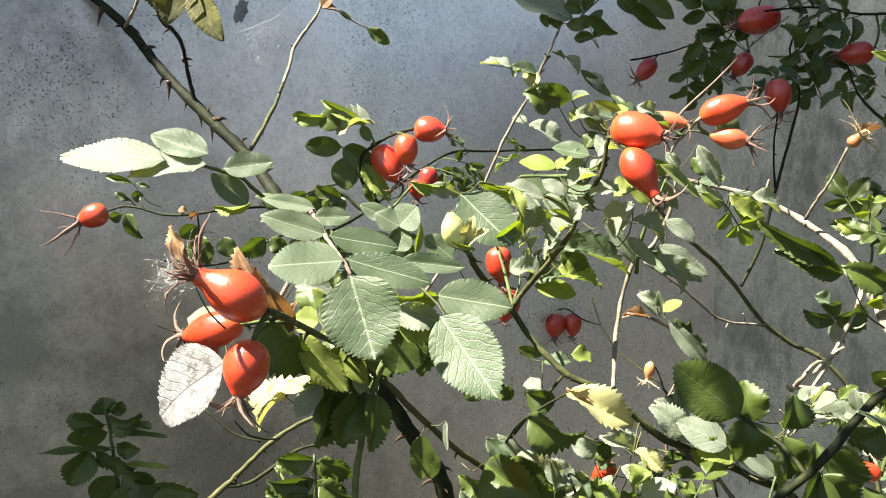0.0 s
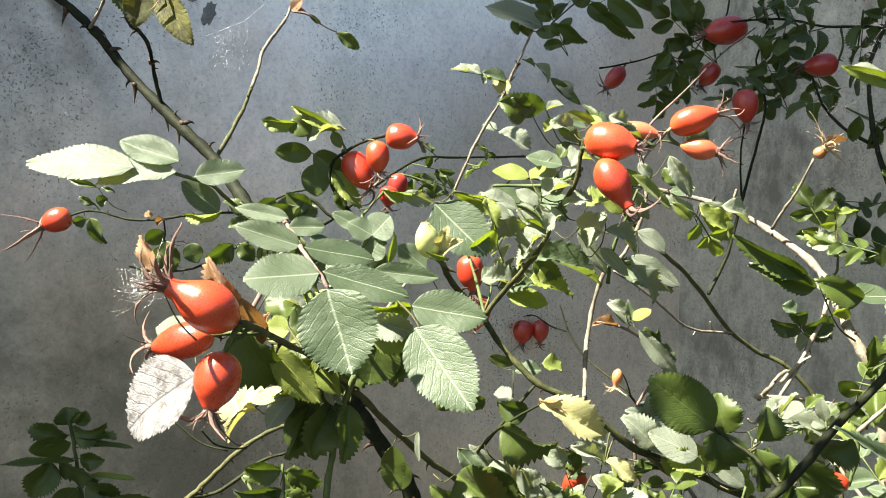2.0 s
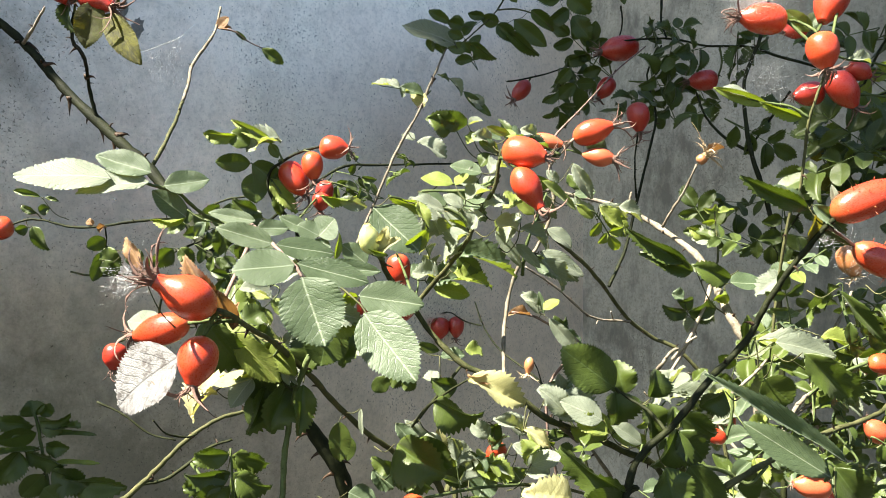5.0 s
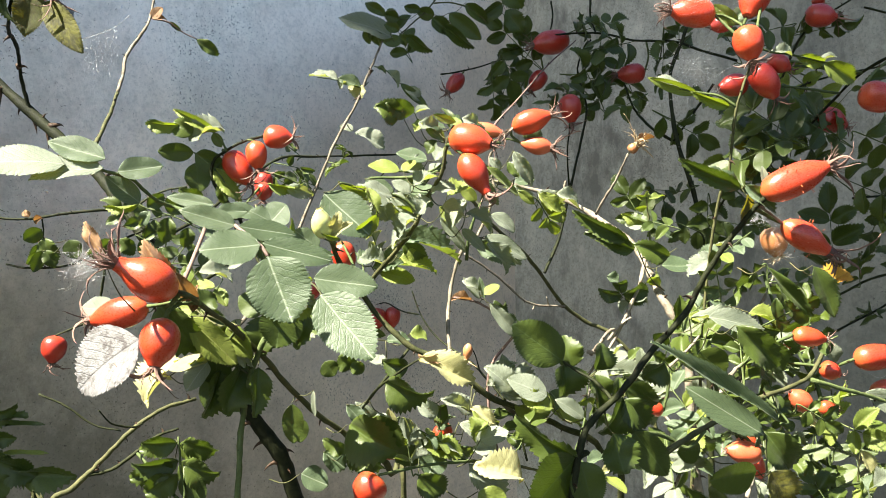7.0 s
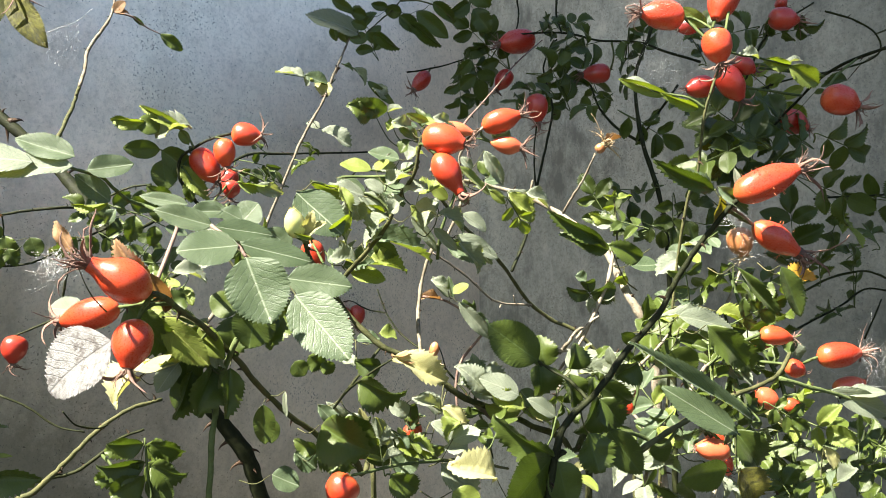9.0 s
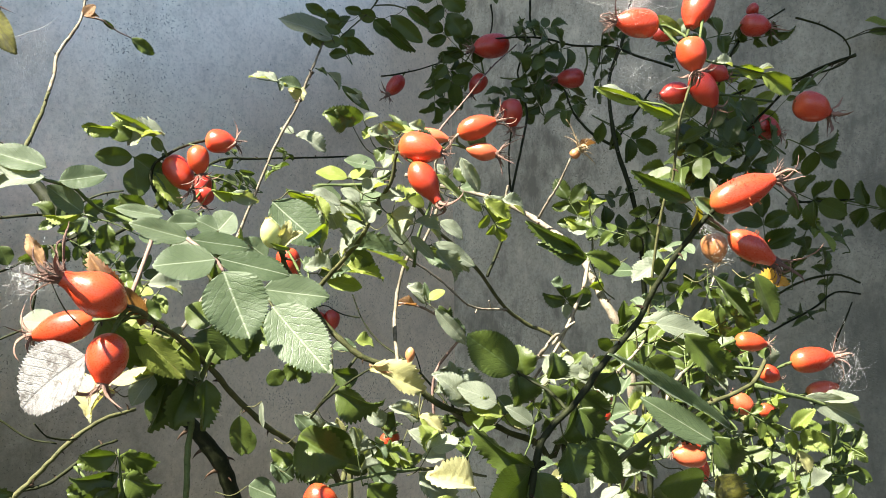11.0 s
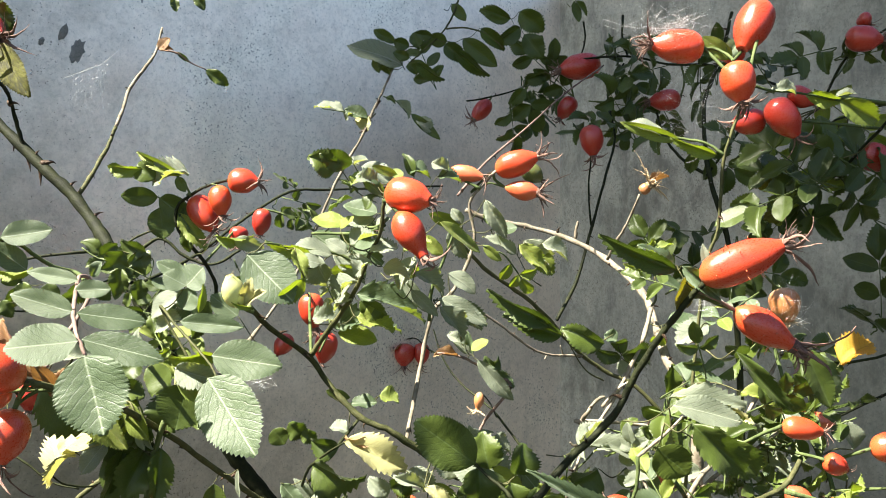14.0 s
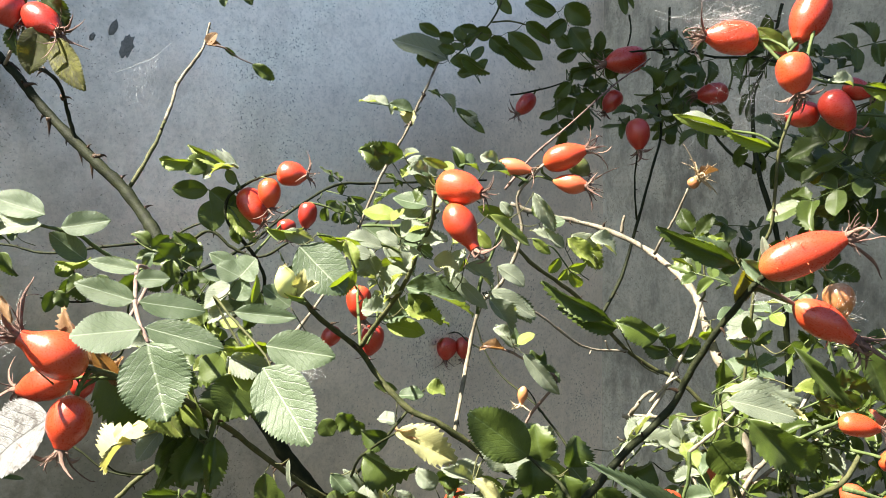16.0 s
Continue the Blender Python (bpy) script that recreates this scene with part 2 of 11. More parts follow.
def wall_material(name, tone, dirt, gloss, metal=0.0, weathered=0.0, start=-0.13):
    """Old painted plaster: cloudy tone, black lichen specks, pale lime bloom and streaks. metal: mirrors sky and ground
    to grade the wall. weathered: grey-green end, shade painted in below.
    """
    m, t, p = nodes(name)
    co = t.nodes.new("ShaderNodeTexCoord")
    v = co.outputs["Object"]
    cloud = noise_tex(t, v, 4.5, 8.0, 0.65)
    fine = noise_tex(t, v, 120.0, 6.0, 0.7)
    base = ramp(t, cloud, (0.30, tuple(0.86 * c for c in tone)), (0.55, tone), (0.75, tuple(min(0.9, 1.08 * c) for c in tone)))
    # streaks run down
    st = t.nodes.new("ShaderNodeMapping")
    st.inputs["Scale"].default_value = (22.0, 22.0, 2.0)
    t.links.new(v, st.inputs[0])
    run = noise_tex(t, st.outputs[0], 1.0, 6.0, 0.7)
    base = mix(t, math_node(t, "MULTIPLY", math_node(t, "SUBTRACT", run, 0.56), 2.2 * dirt, clamp=True), base, tuple(0.45 * c for c in tone))
    # specks, thicker in some places than in others
    where = noise_tex(t, v, 9.0, 6.0, 0.7)
    dots = noise_tex(t, v, 560.0, 2.0, 0.5)
    speck = math_node(t, "MULTIPLY", math_node(t, "SUBTRACT", math_node(t, "ADD", dots, math_node(t, "MULTIPLY", where, 0.5)), 0.915 - 0.02 * dirt), 12.0, clamp=True)
    base = mix(t, math_node(t, "MULTIPLY", speck, 0.7), base, (0.055, 0.05, 0.045))
    # mottling of the plaster
    grit = noise_tex(t, v, 330.0, 4.0, 0.7)
    base = mix(t, math_node(t, "MULTIPLY", math_node(t, "SUBTRACT", grit, 0.48), 3.6 * dirt, clamp=True), base, tuple(0.62 * c for c in tone))
    grain = noise_tex(t, v, 75.0, 8.0, 0.78)
    base = mix(t, math_node(t, "MULTIPLY", math_node(t, "SUBTRACT", grain, 0.50), 2.4 * dirt, clamp=True), base, tuple(0.55 * c for c in tone))
    bloom = math_node(t, "MULTIPLY", math_node(t, "SUBTRACT", noise_tex(t, v, 16.0, 9.0, 0.8), 0.60), 6.0 * dirt, clamp=True)
    base = mix(t, math_node(t, "MULTIPLY", bloom, 0.5), base, tuple(min(0.9, 1.45 * c) for c in tone))
    if dirt > 1:
        # lime worn off in upright ragged patches down to dark grit
        up = t.nodes.new("ShaderNodeMapping")
        up.inputs["Scale"].default_value = (1.0, 1.0, 0.45)
        t.links.new(v, up.inputs[0])
        worn = math_node(t, "ADD", math_node(t, "MULTIPLY", noise_tex(t, up.outputs[0], 70.0, 8.0, 0.75), 0.6), math_node(t, "MULTIPLY", noise_tex(t, v, 12.0, 5.0, 0.6), 0.5))
        base = mix(t, math_node(t, "MULTIPLY", math_node(t, "SUBTRACT", worn, 0.53), 7.0, clamp=True), base, tuple(0.42 * c for c in tone))
        base = mix(t, math_node(t, "MULTIPLY", math_node(t, "SUBTRACT", 0.50, worn), 5.0, clamp=True), base, tuple(min(0.8, 1.45 * c) for c in tone))
    # ragged grey-green weathering towards one end; its spread downwards is painted-in shade
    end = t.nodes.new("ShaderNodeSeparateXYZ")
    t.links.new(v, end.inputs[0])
    dimmed = math_node(t, "MULTIPLY", math_node(t, "ADD", math_node(t, "SUBTRACT", start, end.outputs[0]), math_node(t, "MULTIPLY", math_node(t, "SUBTRACT", 1.27, end.outputs[2], clamp=True), 1.3 if weathered > 0 else -0.5)), weathered, clamp=True)
    grey_and_shade = math_node(t, "MULTIPLY", math_node(t, "SUBTRACT", math_node(t, "ADD", noise_tex(t, v, 11.0, 10.0, 0.78), math_node(t, "MULTIPLY", dimmed, 0.50)), 0.50), 1.9, clamp=True)
    base = mix(t, math_node(t, "MULTIPLY", grey_and_shade, 0.8), base, (0.095, 0.098, 0.08))
    t.links.new(base, p.inputs["Base Color"])
    t.links.new(ramp(t, fine, (0.25, (gloss,) * 3), (0.8, (gloss + 0.18,) * 3)), p.inputs["Roughness"])
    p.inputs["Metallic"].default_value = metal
    bump(t, p, math_node(t, "ADD", math_node(t, "MULTIPLY", grit, 0.5), math_node(t, "SUBTRACT", math_node(t, "MULTIPLY", cloud, 0.7), math_node(t, "MULTIPLY", speck, 0.4))), 0.35, 0.002)
    return m


# made partly metallic so mirrored sky and ground grade the wall downwards
M["wall"] = wall_material("part_metal_grey_paint", (0.91, 0.80, 0.70), 0.75, 0.25, 0.7, 4.0)
M["wall_rough"] = wall_material("rough_grey_plaster", (0.50, 0.468, 0.375), 1.4, 0.55, 0.0, -4.5, 0.32)
M["web"] = web_material()
M["stain"] = bark_material("dry_lichen", (0.12, 0.12, 0.115), (0.24, 0.24, 0.23), 220.0, 0.95)


def soil_material():
    m, t, p = nodes("garden_soil")
    co = t.nodes.new("ShaderNodeTexCoord")
    a = noise_tex(t, co.outputs["Object"], 14.0, 9.0, 0.7)
    t.links.new(ramp(t, a, (0.3, (0.010, 0.009, 0.006)), (0.5, (0.018, 0.020, 0.010)), (0.72, (0.024, 0.033, 0.012))), p.inputs["Base Color"])
    p.inputs["Roughness"].default_value = 0.95
    bump(t, p, a, 1.0, 0.03)
    return m


M["soil"] = soil_material()


# ---- shapes ----
def mesh(name, verts, faces, material, smooth=True):
    me = bpy.data.meshes.new(name)
    me.from_pydata([tuple(v) for v in verts], [], faces)
    me.materials.append(material)
    if smooth:
        me.polygons.foreach_set("use_smooth", [True] * len(me.polygons))
    me.update()
    return me


def smooth_line(pts, step=4):
    """Catmull-Rom through a few points."""
    p = [Vector(q) for q in pts]
    if len(p) == 2:
        return [p[0].lerp(p[1], k / step) for k in range(step + 1)]
    p = [2 * p[0] - p[1]] + p + [2 * p[-1] - p[-2]]
    out = []
    for a, b, c, d in zip(p, p[1:], p[2:], p[3:]):
        for k in range(step):
            u = k / step
            out.append(0.5 * (2 * b + (c - a) * u + (2 * a - 5 * b + 4 * c - d) * u * u + (3 * b - a - 3 * c + d) * u ** 3))
    return out + [p[-2]]


def tube(line, r0, r1, sides=7, knots=0.12, rng=random):
    """Vertices and faces of a tapering, slightly knotty tube along a line."""
    verts, faces = [], []
    n = len(line)
    side = None
    for k, q in enumerate(line):
        d = (line[min(k + 1, n - 1)] - line[max(k - 1, 0)]).normalized()
        if side is None:
            side = d.orthogonal().normalized()
        side = (side - d * side.dot(d)).normalized()
        up = d.cross(side)
        r = (r0 + (r1 - r0) * k / (n - 1)) * (1 + knots * (rng.random() - 0.5) * 2)
        for s in range(sides):
            a = 2 * math.pi * s / sides
            verts.append(q + (side * math.cos(a) + up * math.sin(a)) * r)
    for k in range(n - 1):
        for s in range(sides):
            a, b = k * sides + s, k * sides + (s + 1) % sides
            faces.append((a, b, b + sides, a + sides))
    faces.append(tuple(range(sides))[::-1])
    faces.append(tuple((n - 1) * sides + s for s in range(sides)))
    return verts, faces


def join_tubes(tubes):
    verts, faces = [], []
    for v, f in tubes:
        o = len(verts)
        verts += v
        faces += [tuple(i + o for i in q) for q in f]
    return verts, faces


def leaflet_mesh(name, material, rng, teeth=13, fold=0.22, droop=0.12, wave=0.03, fat=0.42, twist=0.0, quilt=0.014, notch=1.0):
    """A toothed leaflet along x from 0 to 1, as wide as 1, its upper side up, puckered between its side veins."""
    rows, cols = 2 * teeth + 1, (-1.0, -0.8, -0.55, -0.28, 0.0, 0.28, 0.55, 0.8, 1.0)
    ph, ph2, ph3 = rng.random() * 6, rng.random() * 6, rng.random() * 6
    verts, faces = [], []
    for k in range(rows):
        u = k / (rows - 1)
        v = u ** (0.70 + 0.35 * fat)
        w = 0.5 * max(0.0, 1 - abs(2 * v - 1) ** 2.15) ** (0.58 + 0.26 * u) if 0 < u < 1 else 0.006
        for c in cols:
            edge = abs(c) == 1
            tooth = notch * (0.034 if k % 2 else -0.024) * (1 if edge else 0) * min(1, w * 4)
            y = c * (w + tooth * (0.6 + 0.7 * rng.random()))
            x = u + (0.030 * notch if k % 2 and edge else 0) + 0.05 * abs(c) * (1 - u)
            z = fold * abs(y) - droop * (u - 0.3) ** 2 * 1.3 + wave * math.sin(u * 11 + ph + (3 if c > 0 else 0)) * abs(c)
            z += 0.02 * math.sin(u * 5 + ph2) - 0.10 * abs(c) ** 3 * fold
            z += quilt * math.sin(math.pi * 7 * (u - 0.75 * abs(y)) + ph3 * 0.1) ** 2 * min(1, 3 * abs(c)) * (1 - 0.5 * c * c) + 0.10 * quilt * rng.uniform(-1, 1)
            if edge:
                z += wave * 0.5 * math.sin(k * 1.9 + ph3)
            turn = twist * (u - 0.35)
            verts.append((x, y * math.cos(turn) - z * math.sin(turn), y * math.sin(turn) + z * math.cos(turn)))
    n = len(cols)
    for k in range(rows - 1):
        for c in range(n - 1):
            a = k * n + c
            faces.append((a, a + n, a + n + 1, a + 1))
    return mesh(name, verts, faces, material)


_rng = random.Random(7)
LEAF = {}
for _key in "pgyocbwka":
    LEAF[_key] = []
    for _k in range(8):
        _wild = {"b": 1.8, "o": 1.2, "c": 1.2}.get(_key, 1.0)
        LEAF[_key].append(leaflet_mesh("leaflet", M[_key], _rng, (25 if _k < 3 else 12) + _k % 3, (0.06 + (0.09 if _k < 3 else 0.115) * _k) * _wild,
                                       (0.03 + 0.07 * _k * _rng.random()) * _wild, (0.008 + 0.012 * _rng.random() if _k < 3 else 0.014 + 0.05 * _rng.random()) * _wild, 0.25 + 0.3 * _rng.random(), (_k > 2) * _rng.choice((-1, 1)) * (0.3 + 0.7 * _rng.random()), (0.012 + 0.003 * _k) * (0.4 if _key == "g" or _k < 3 else 1.0), 0.7 if _k < 3 else 1.35))


HIP_SHAPES = (
    # half widths along the hip: plump oval, round, slender at the stalk, drawn out to a neck
    ((0, .07), (.03, .19), (.10, .34), (.25, .46), (.45, .50), (.65, .46), (.80, .36), (.91, .24), (1, .16)),
    ((0, .08), (.03, .22), (.10, .38), (.25, .48), (.45, .50), (.66, .46), (.82, .35), (.93, .22), (1, .16)),
    ((0, .06), (.05, .15), (.20, .33), (.40, .46), (.57, .50), (.73, .45), (.86, .32), (.95, .20), (1, .17)),
    ((0, .07), (.04, .20), (.13, .36), (.28, .47), (.43, .50), (.60, .45), (.76, .32), (.88, .21), (1, .18)),
)


def hip_mesh(name, material, rng, shape):
    """A hip along x, from its stalk at 0 to its crown at 1, as wide as 1."""
    rings, sides = 20, 20
    us, rs = zip(*shape)
    verts, faces = [], []
    ph, ph2 = rng.random() * 6, rng.random() * 6
    for k in range(rings + 1):
        u = k / rings
        u = 0.5 - 0.5 * math.cos(math.pi * (0.12 + 0.88 * u)) if u < 0.99 else 1.0
        u = max(0.0, (u - 0.0351) / 0.9649)
        r = (np.interp(u - 0.03, us, rs) + np.interp(u, us, rs) + np.interp(u + 0.03, us, rs)) / 3 if 0.04 < u < 0.96 else np.interp(u, us, rs)
        for s in range(sides):
            a = 2 * math.pi * s / sides
            rr = r * (1 + 0.022 * math.sin(2 * a + ph) + 0.016 * math.sin(3 * a + 4 * u + ph2) + 0.010 * math.sin(5 * a + 9 * u + ph))
            verts.append((u, float(rr * math.cos(a)), float(rr * math.sin(a))))
    for k in range(rings):
        for s in range(sides):
            a, b = k * sides + s, k * sides + (s + 1) % sides
            faces.append((a, a + sides, b + sides, b))
    faces.append(tuple(range(sides)))
    faces.append(tuple(rings * sides + s for s in range(sides))[::-1])
    return mesh(name, verts, faces, material)


HIP = {key: [hip_mesh("hip", M[key], _rng, shape) for shape in HIP_SHAPES]
       for key in ("hip", "hipo", "hipd", "hipg", "hipk", "hipx")}


def sepal_mesh(material, rng, spread, curl):
    """A dry sepal along x, about 1 long: a narrow blade with one or two side lobes, curled and drawn to a thread."""
    out = Vector((0, 0, 1))
    length = rng.uniform(0.45, 0.9)
    d = (Vector((1, 0, 0)) + out * spread * rng.uniform(0.3, 1.3)).normalized()
    bend = Vector((rng.uniform(-1.4, 0.2), rng.uniform(-1, 1), rng.uniform(-0.6, 1))) * curl
    q, line = out * 0.07, []
    for k in range(9):
        line.append(q.copy())
        q = q + d * length / 8
        d = (d + bend * 0.16 + Vector([rng.uniform(-1, 1) for _ in "xyz"]) * 0.22).normalized()
    wide = (0.052, 0.050, 0.036, 0.042, 0.028, 0.024, 0.016, 0.012, 0.006)
    verts, faces = [], []
    for k, q in enumerate(line):
        d = (line[min(k + 1, 8)] - line[max(k - 1, 0)]).normalized()
        side = d.cross(out)
        side = side.normalized() if side.length > 0.05 else d.orthogonal().normalized()
        up = side.cross(d)
        w = wide[k] * rng.uniform(0.75, 1.25)
        for s in range(6):
            a = math.pi * s / 3
            verts.append(q + side * w * math.cos(a) + up * w * 0.34 * math.sin(a))
    for k in range(8):
        for s in range(6):
            a, b = k * 6 + s, k * 6 + (s + 1) % 6
            faces.append((a, b, b + 6, a + 6))
    faces.append(tuple(range(6))[::-1])
    faces.append(tuple(48 + s for s in range(6)))
    return mesh("sepal", verts, faces, material)


def tuft_mesh(material, rng, strands, spread):
    """The dried stamens in a hip's crown: a tuft of fine threads on a small disc."""
    parts = [tube([Vector((-0.06, 0, 0)), Vector((0.04, 0, 0)), Vector((0.08, 0, 0))], 0.13, 0.09, 7, 0.1, rng)]
    for k in range(strands):
        a = 2 * math.pi * rng.random()
        out = Vector((0, math.cos(a), math.sin(a)))
        q, line = out * 0.05, []
        d = (Vector((1, 0, 0)) + out * spread * rng.random()).normalized()
        length = rng.uniform(0.15, 0.5)
        for s in range(5):
            line.append(q.copy())
            q = q + d * length / 4
            d = (d + Vector([rng.uniform(-1, 1) for _ in "xyz"]) * 0.8).normalized()
        parts.append(tube(line, 0.013, 0.006, 4, 0.2, rng))
    return mesh("stamen_tuft", *join_tubes(parts), material)


# by kind of crown: number, sepal meshes and tuft
CROWN = [(n, [sepal_mesh(M["calyx"], _rng, sp, cu) for _ in range(6)], tuft_mesh(M["calyx"], _rng, th, sp))
         for n, sp, cu, th in ((6, 0.7, 1.2, 20), (6, 0.9, 1.4, 18), (8, 0.9, 1.5, 40), (5, 1.3, 1.2, 12))]
CROWN_BLEACHED = (11, [sepal_mesh(M["calyxt"], _rng, 2.0, 0.6) for _ in range(8)], tuft_mesh(M["calyxt"], _rng, 40, 2.2))
CROWN_PALE = (5, [sepal_mesh(M["calyxg"], _rng, 1.2, 0.6) for _ in range(5)], tuft_mesh(M["calyxg"], _rng, 10, 0.8))


# ---- things ----
ORIGIN = {}


def part(name, me, parent, world=None, label=""):
    """A mesh object under a thing or a part. world: its pose in the world, where its mesh does not already lie in its thing's space."""
    ob = new(name, me)
    ob.parent = parent
    root = ORIGIN[parent]
    ORIGIN[ob] = root
    if world is None:
        here = Matrix.Translation(root)
        ob.matrix_parent_inverse = (WORLD[parent]).inverted()
        ob.matrix_basis = here
    else:
        here = world
        ob.matrix_parent_inverse = (WORLD[parent]).inverted()
        ob.matrix_basis = here
    WORLD[ob] = here
    if label:
        tagged(ob, label)
    return ob


WORLD = {}


def cane(label, x, y, z=0.0, name="rose_cane", group="canes of the rose bush"):
    ob = new(name)
    ob.location = (x, y, z)
    ob.empty_display_size = 0.05
    ORIGIN[ob], WORLD[ob] = Vector((x, y, z)), Matrix.Translation((x, y, z))
    return tagged(ob, label, "rose cane", group)


_v, _f = tube(smooth_line([Vector((-0.15, 0, 0)), Vector((0.3, 0, 0.0)), Vector((0.7, 0, -0.12)), Vector((1, 0, -0.42))], 2), 0.26, 0.02, 5, 0.0)
PRICKLE = mesh("prickle", _v, _f, M["thorn"])


def prickles(c, line, r, rng):
    """Small hooked prickles, an inch or so apart, on the part of a stem that stands among the leaves."""
    far = 0.0
    for a, b in zip(line, line[1:]):
        far += (b - a).length
        if far < rng.uniform(0.012, 0.034) or a.z < 1.08 or (b - a).length < 1e-5:
            continue
        far = 0.0
        d = (b - a).normalized()
        out = (Matrix.Rotation(rng.uniform(0, 2 * math.pi), 3, d) @ d.orthogonal()).normalized()
        z = -d if d.z < 0 else d
        size = rng.uniform(0.0018, 0.0036) * (0.7 + 180 * r)
        y = z.cross(out)
        m = Matrix((out, y, z)).transposed().to_4x4()
        part("prickle", PRICKLE, c, Matrix.Translation(a + out * r * 0.85) @ m @ Matrix.Scale(size, 4))


def stem(c, r0, r1, kind, *pts, name="stem"):
    rng = random.Random(len(ORIGIN))
    line = [q - ORIGIN[c] + Vector([rng.uniform(-0.16, 0.16) * min(r0, 0.0016) for _ in "xyz"]) for q in smooth_line(pts, 5)]
    sides = 9 if r0 > 0.0022 else 6
    ob = part(name, mesh(name, *tube(line, r0, r1, sides, 0.22 if kind == "grey" else 0.12, rng), M[kind]), c)
    if name == "stem" and r0 > 0.0007:
        prickles(c, smooth_line(pts, 5), 0.5 * (r0 + r1), rng)
    return ob


def stalk(c, r, kind, *pts):
    return stem(c, r, 0.6 * r, kind, *pts, name="leaf_stalk")


def leaflet(s, base, tip, width, normal, kind="p", label=""):
    """A leaflet from its base to its tip, facing as near to normal as it can."""
    rng = random.Random(len(ORIGIN) * 7 + 3)
    b, e = Vector(base), Vector(tip)
    x = (e - b)
    length = x.length
    x.normalize()
    n = Vector(normal).normalized()
    if kind[0] in "pc" and n.dot(SUN) < 0.55:
        n = n + SUN * (0.55 - n.dot(SUN))  # upper sides turn to the light
    n = (n - x * n.dot(x)).normalized()
    y = n.cross(x)
    m = Matrix((x, y, n)).transposed().to_4x4()
    pose_m = Matrix.Translation(b) @ m @ Matrix.Diagonal((length, width, 0.5 * (length + width), 1))
    if kind == "p":
        kind = rng.choice("pppppcccckyy")  # mixes in the paler silvery, sunlit and yellow tones
    return part("leaflet", rng.choice(LEAF[kind[0]][:3] if kind[1:] else LEAF[kind][1:]), s, pose_m, label)


def hip(c, a, b, width, crown, kind="hip", shape=0, tuft=0, label=""):
    """A hip from its stalk's end to its crown, with the dry sepals and stamens that it bears."""
    rng = random.Random(len(ORIGIN) * 3 + 1)
    a, b = Vector(a), Vector(b)
    x = b - a
    length = x.length
    x.normalize()
    y = x.orthogonal().normalized()
    rot = Matrix((x, y, x.cross(y))).transposed().to_4x4() @ Matrix.Rotation(len(ORIGIN) * 1.7, 4, "X")
    ob = part("hip", HIP[kind][shape], c, Matrix.Translation(a) @ rot @ Matrix.Diagonal((length, width, width, 1)), label)
    if crown > 0:
        count, sepals, threads = CROWN_PALE if kind == "hipg" else CROWN_BLEACHED if kind == "hipx" else CROWN[tuft]
        foot = Matrix.Translation(b - x * 0.03 * length) @ rot
        for k in range(count):
            turn = Matrix.Rotation(2 * math.pi * (k + 0.5 * rng.random()) / count, 4, "X")
            part("sepal", rng.choice(sepals), ob, foot @ turn @ Matrix.Scale(crown * rng.uniform(0.8, 1.2), 4))
        tagged(part("stamen_tuft", threads, ob, foot @ Matrix.Scale(crown, 4)), kind="stuff")
    return ob


def spray(c, start, tip, way, size, normal, kind):
    """A small compound leaf: its stalk from the twig, a leaflet at the end and two or three pairs below."""
    rng = random.Random(len(ORIGIN) * 13 + 5)
    a, b, d, n = Vector(start), Vector(tip), Vector(way).normalized(), Vector(normal).normalized()
    n = (n - d * n.dot(d)).normalized()
    size *= 0.9
    gap = size * rng.uniform(0.62, 0.78)
    pairs = rng.choice((2, 2, 3))
    foot = b - d * gap * pairs
    s = stalk(c, 0.0005, "green", a, (a + foot) / 2, foot, b)
    side = n.cross(d)
    places = [(b, d, size)]
    for j in range(pairs):
        q = b - d * gap * (0.3 + j)
        for sign in (-1, 1):
            if rng.random() < 0.92:
                out = (d * 0.42 + side * sign * 0.95 + n * rng.uniform(-0.2, 0.2)).normalized()
                places.append((q, out, size * rng.uniform(0.72, 1.0)))
    for q, out, length in places:
        leaflet(s, q, q + out * length, length * rng.uniform(0.50, 0.64), n + Vector([rng.gauss(0, 0.16) for _ in "xyz"]), kind)
    return s


def thorn(c, at, way, size):
    """A thorn with a broad foot and a point that bends down."""
    at, way = Vector(at) - ORIGIN[c], Vector(way).normalized()
    size *= 0.75
    line = [at - way * size * 0.25, at + way * size * 0.1, at + way * size * 0.4 + Vector((0, 0, -0.05 * size)), at + way * size * 0.75 + Vector((0, 0, -0.2 * size)), at + way * size + Vector((0, 0, -0.5 * size))]
    v, f = tube(smooth_line(line, 2), size * 0.30, size * 0.012, 6, 0.0)
    for k in range(12):
        v[k] = at + (v[k] - at) * 1.35
    return part("thorn", mesh("thorn", v, f, M["thorn"]), c)


def bristles(h, a, b, width, count, seed):
    """Short stiff glands that stand out from a hip near its stalk."""
    rng = random.Random(seed)
    a, b = Vector(a), Vector(b)
    x = (b - a).normalized()
    y = x.orthogonal().normalized()
    z = x.cross(y)
    for k in range(count):
        u, ang = rng.uniform(0.06, 0.75), rng.uniform(0, 2 * math.pi)
        r = 0.5 * width * max(0.0, 1 - abs(2 * u - 1) ** 2.15) ** 0.56
        out = y * math.cos(ang) + z * math.sin(ang)
        foot = a + x * (b - a).length * u + out * r * 0.94 - ORIGIN[h]
        size = rng.uniform(0.0009, 0.0021)
        v, f = tube([foot, foot + out * size * 0.6, foot + out * size + x * rng.uniform(-0.3, 0.3) * size], 0.00013, 0.00007, 4, 0.1, rng)
        part("bristle", mesh("bristle", v, f, M["hipo"]), h)


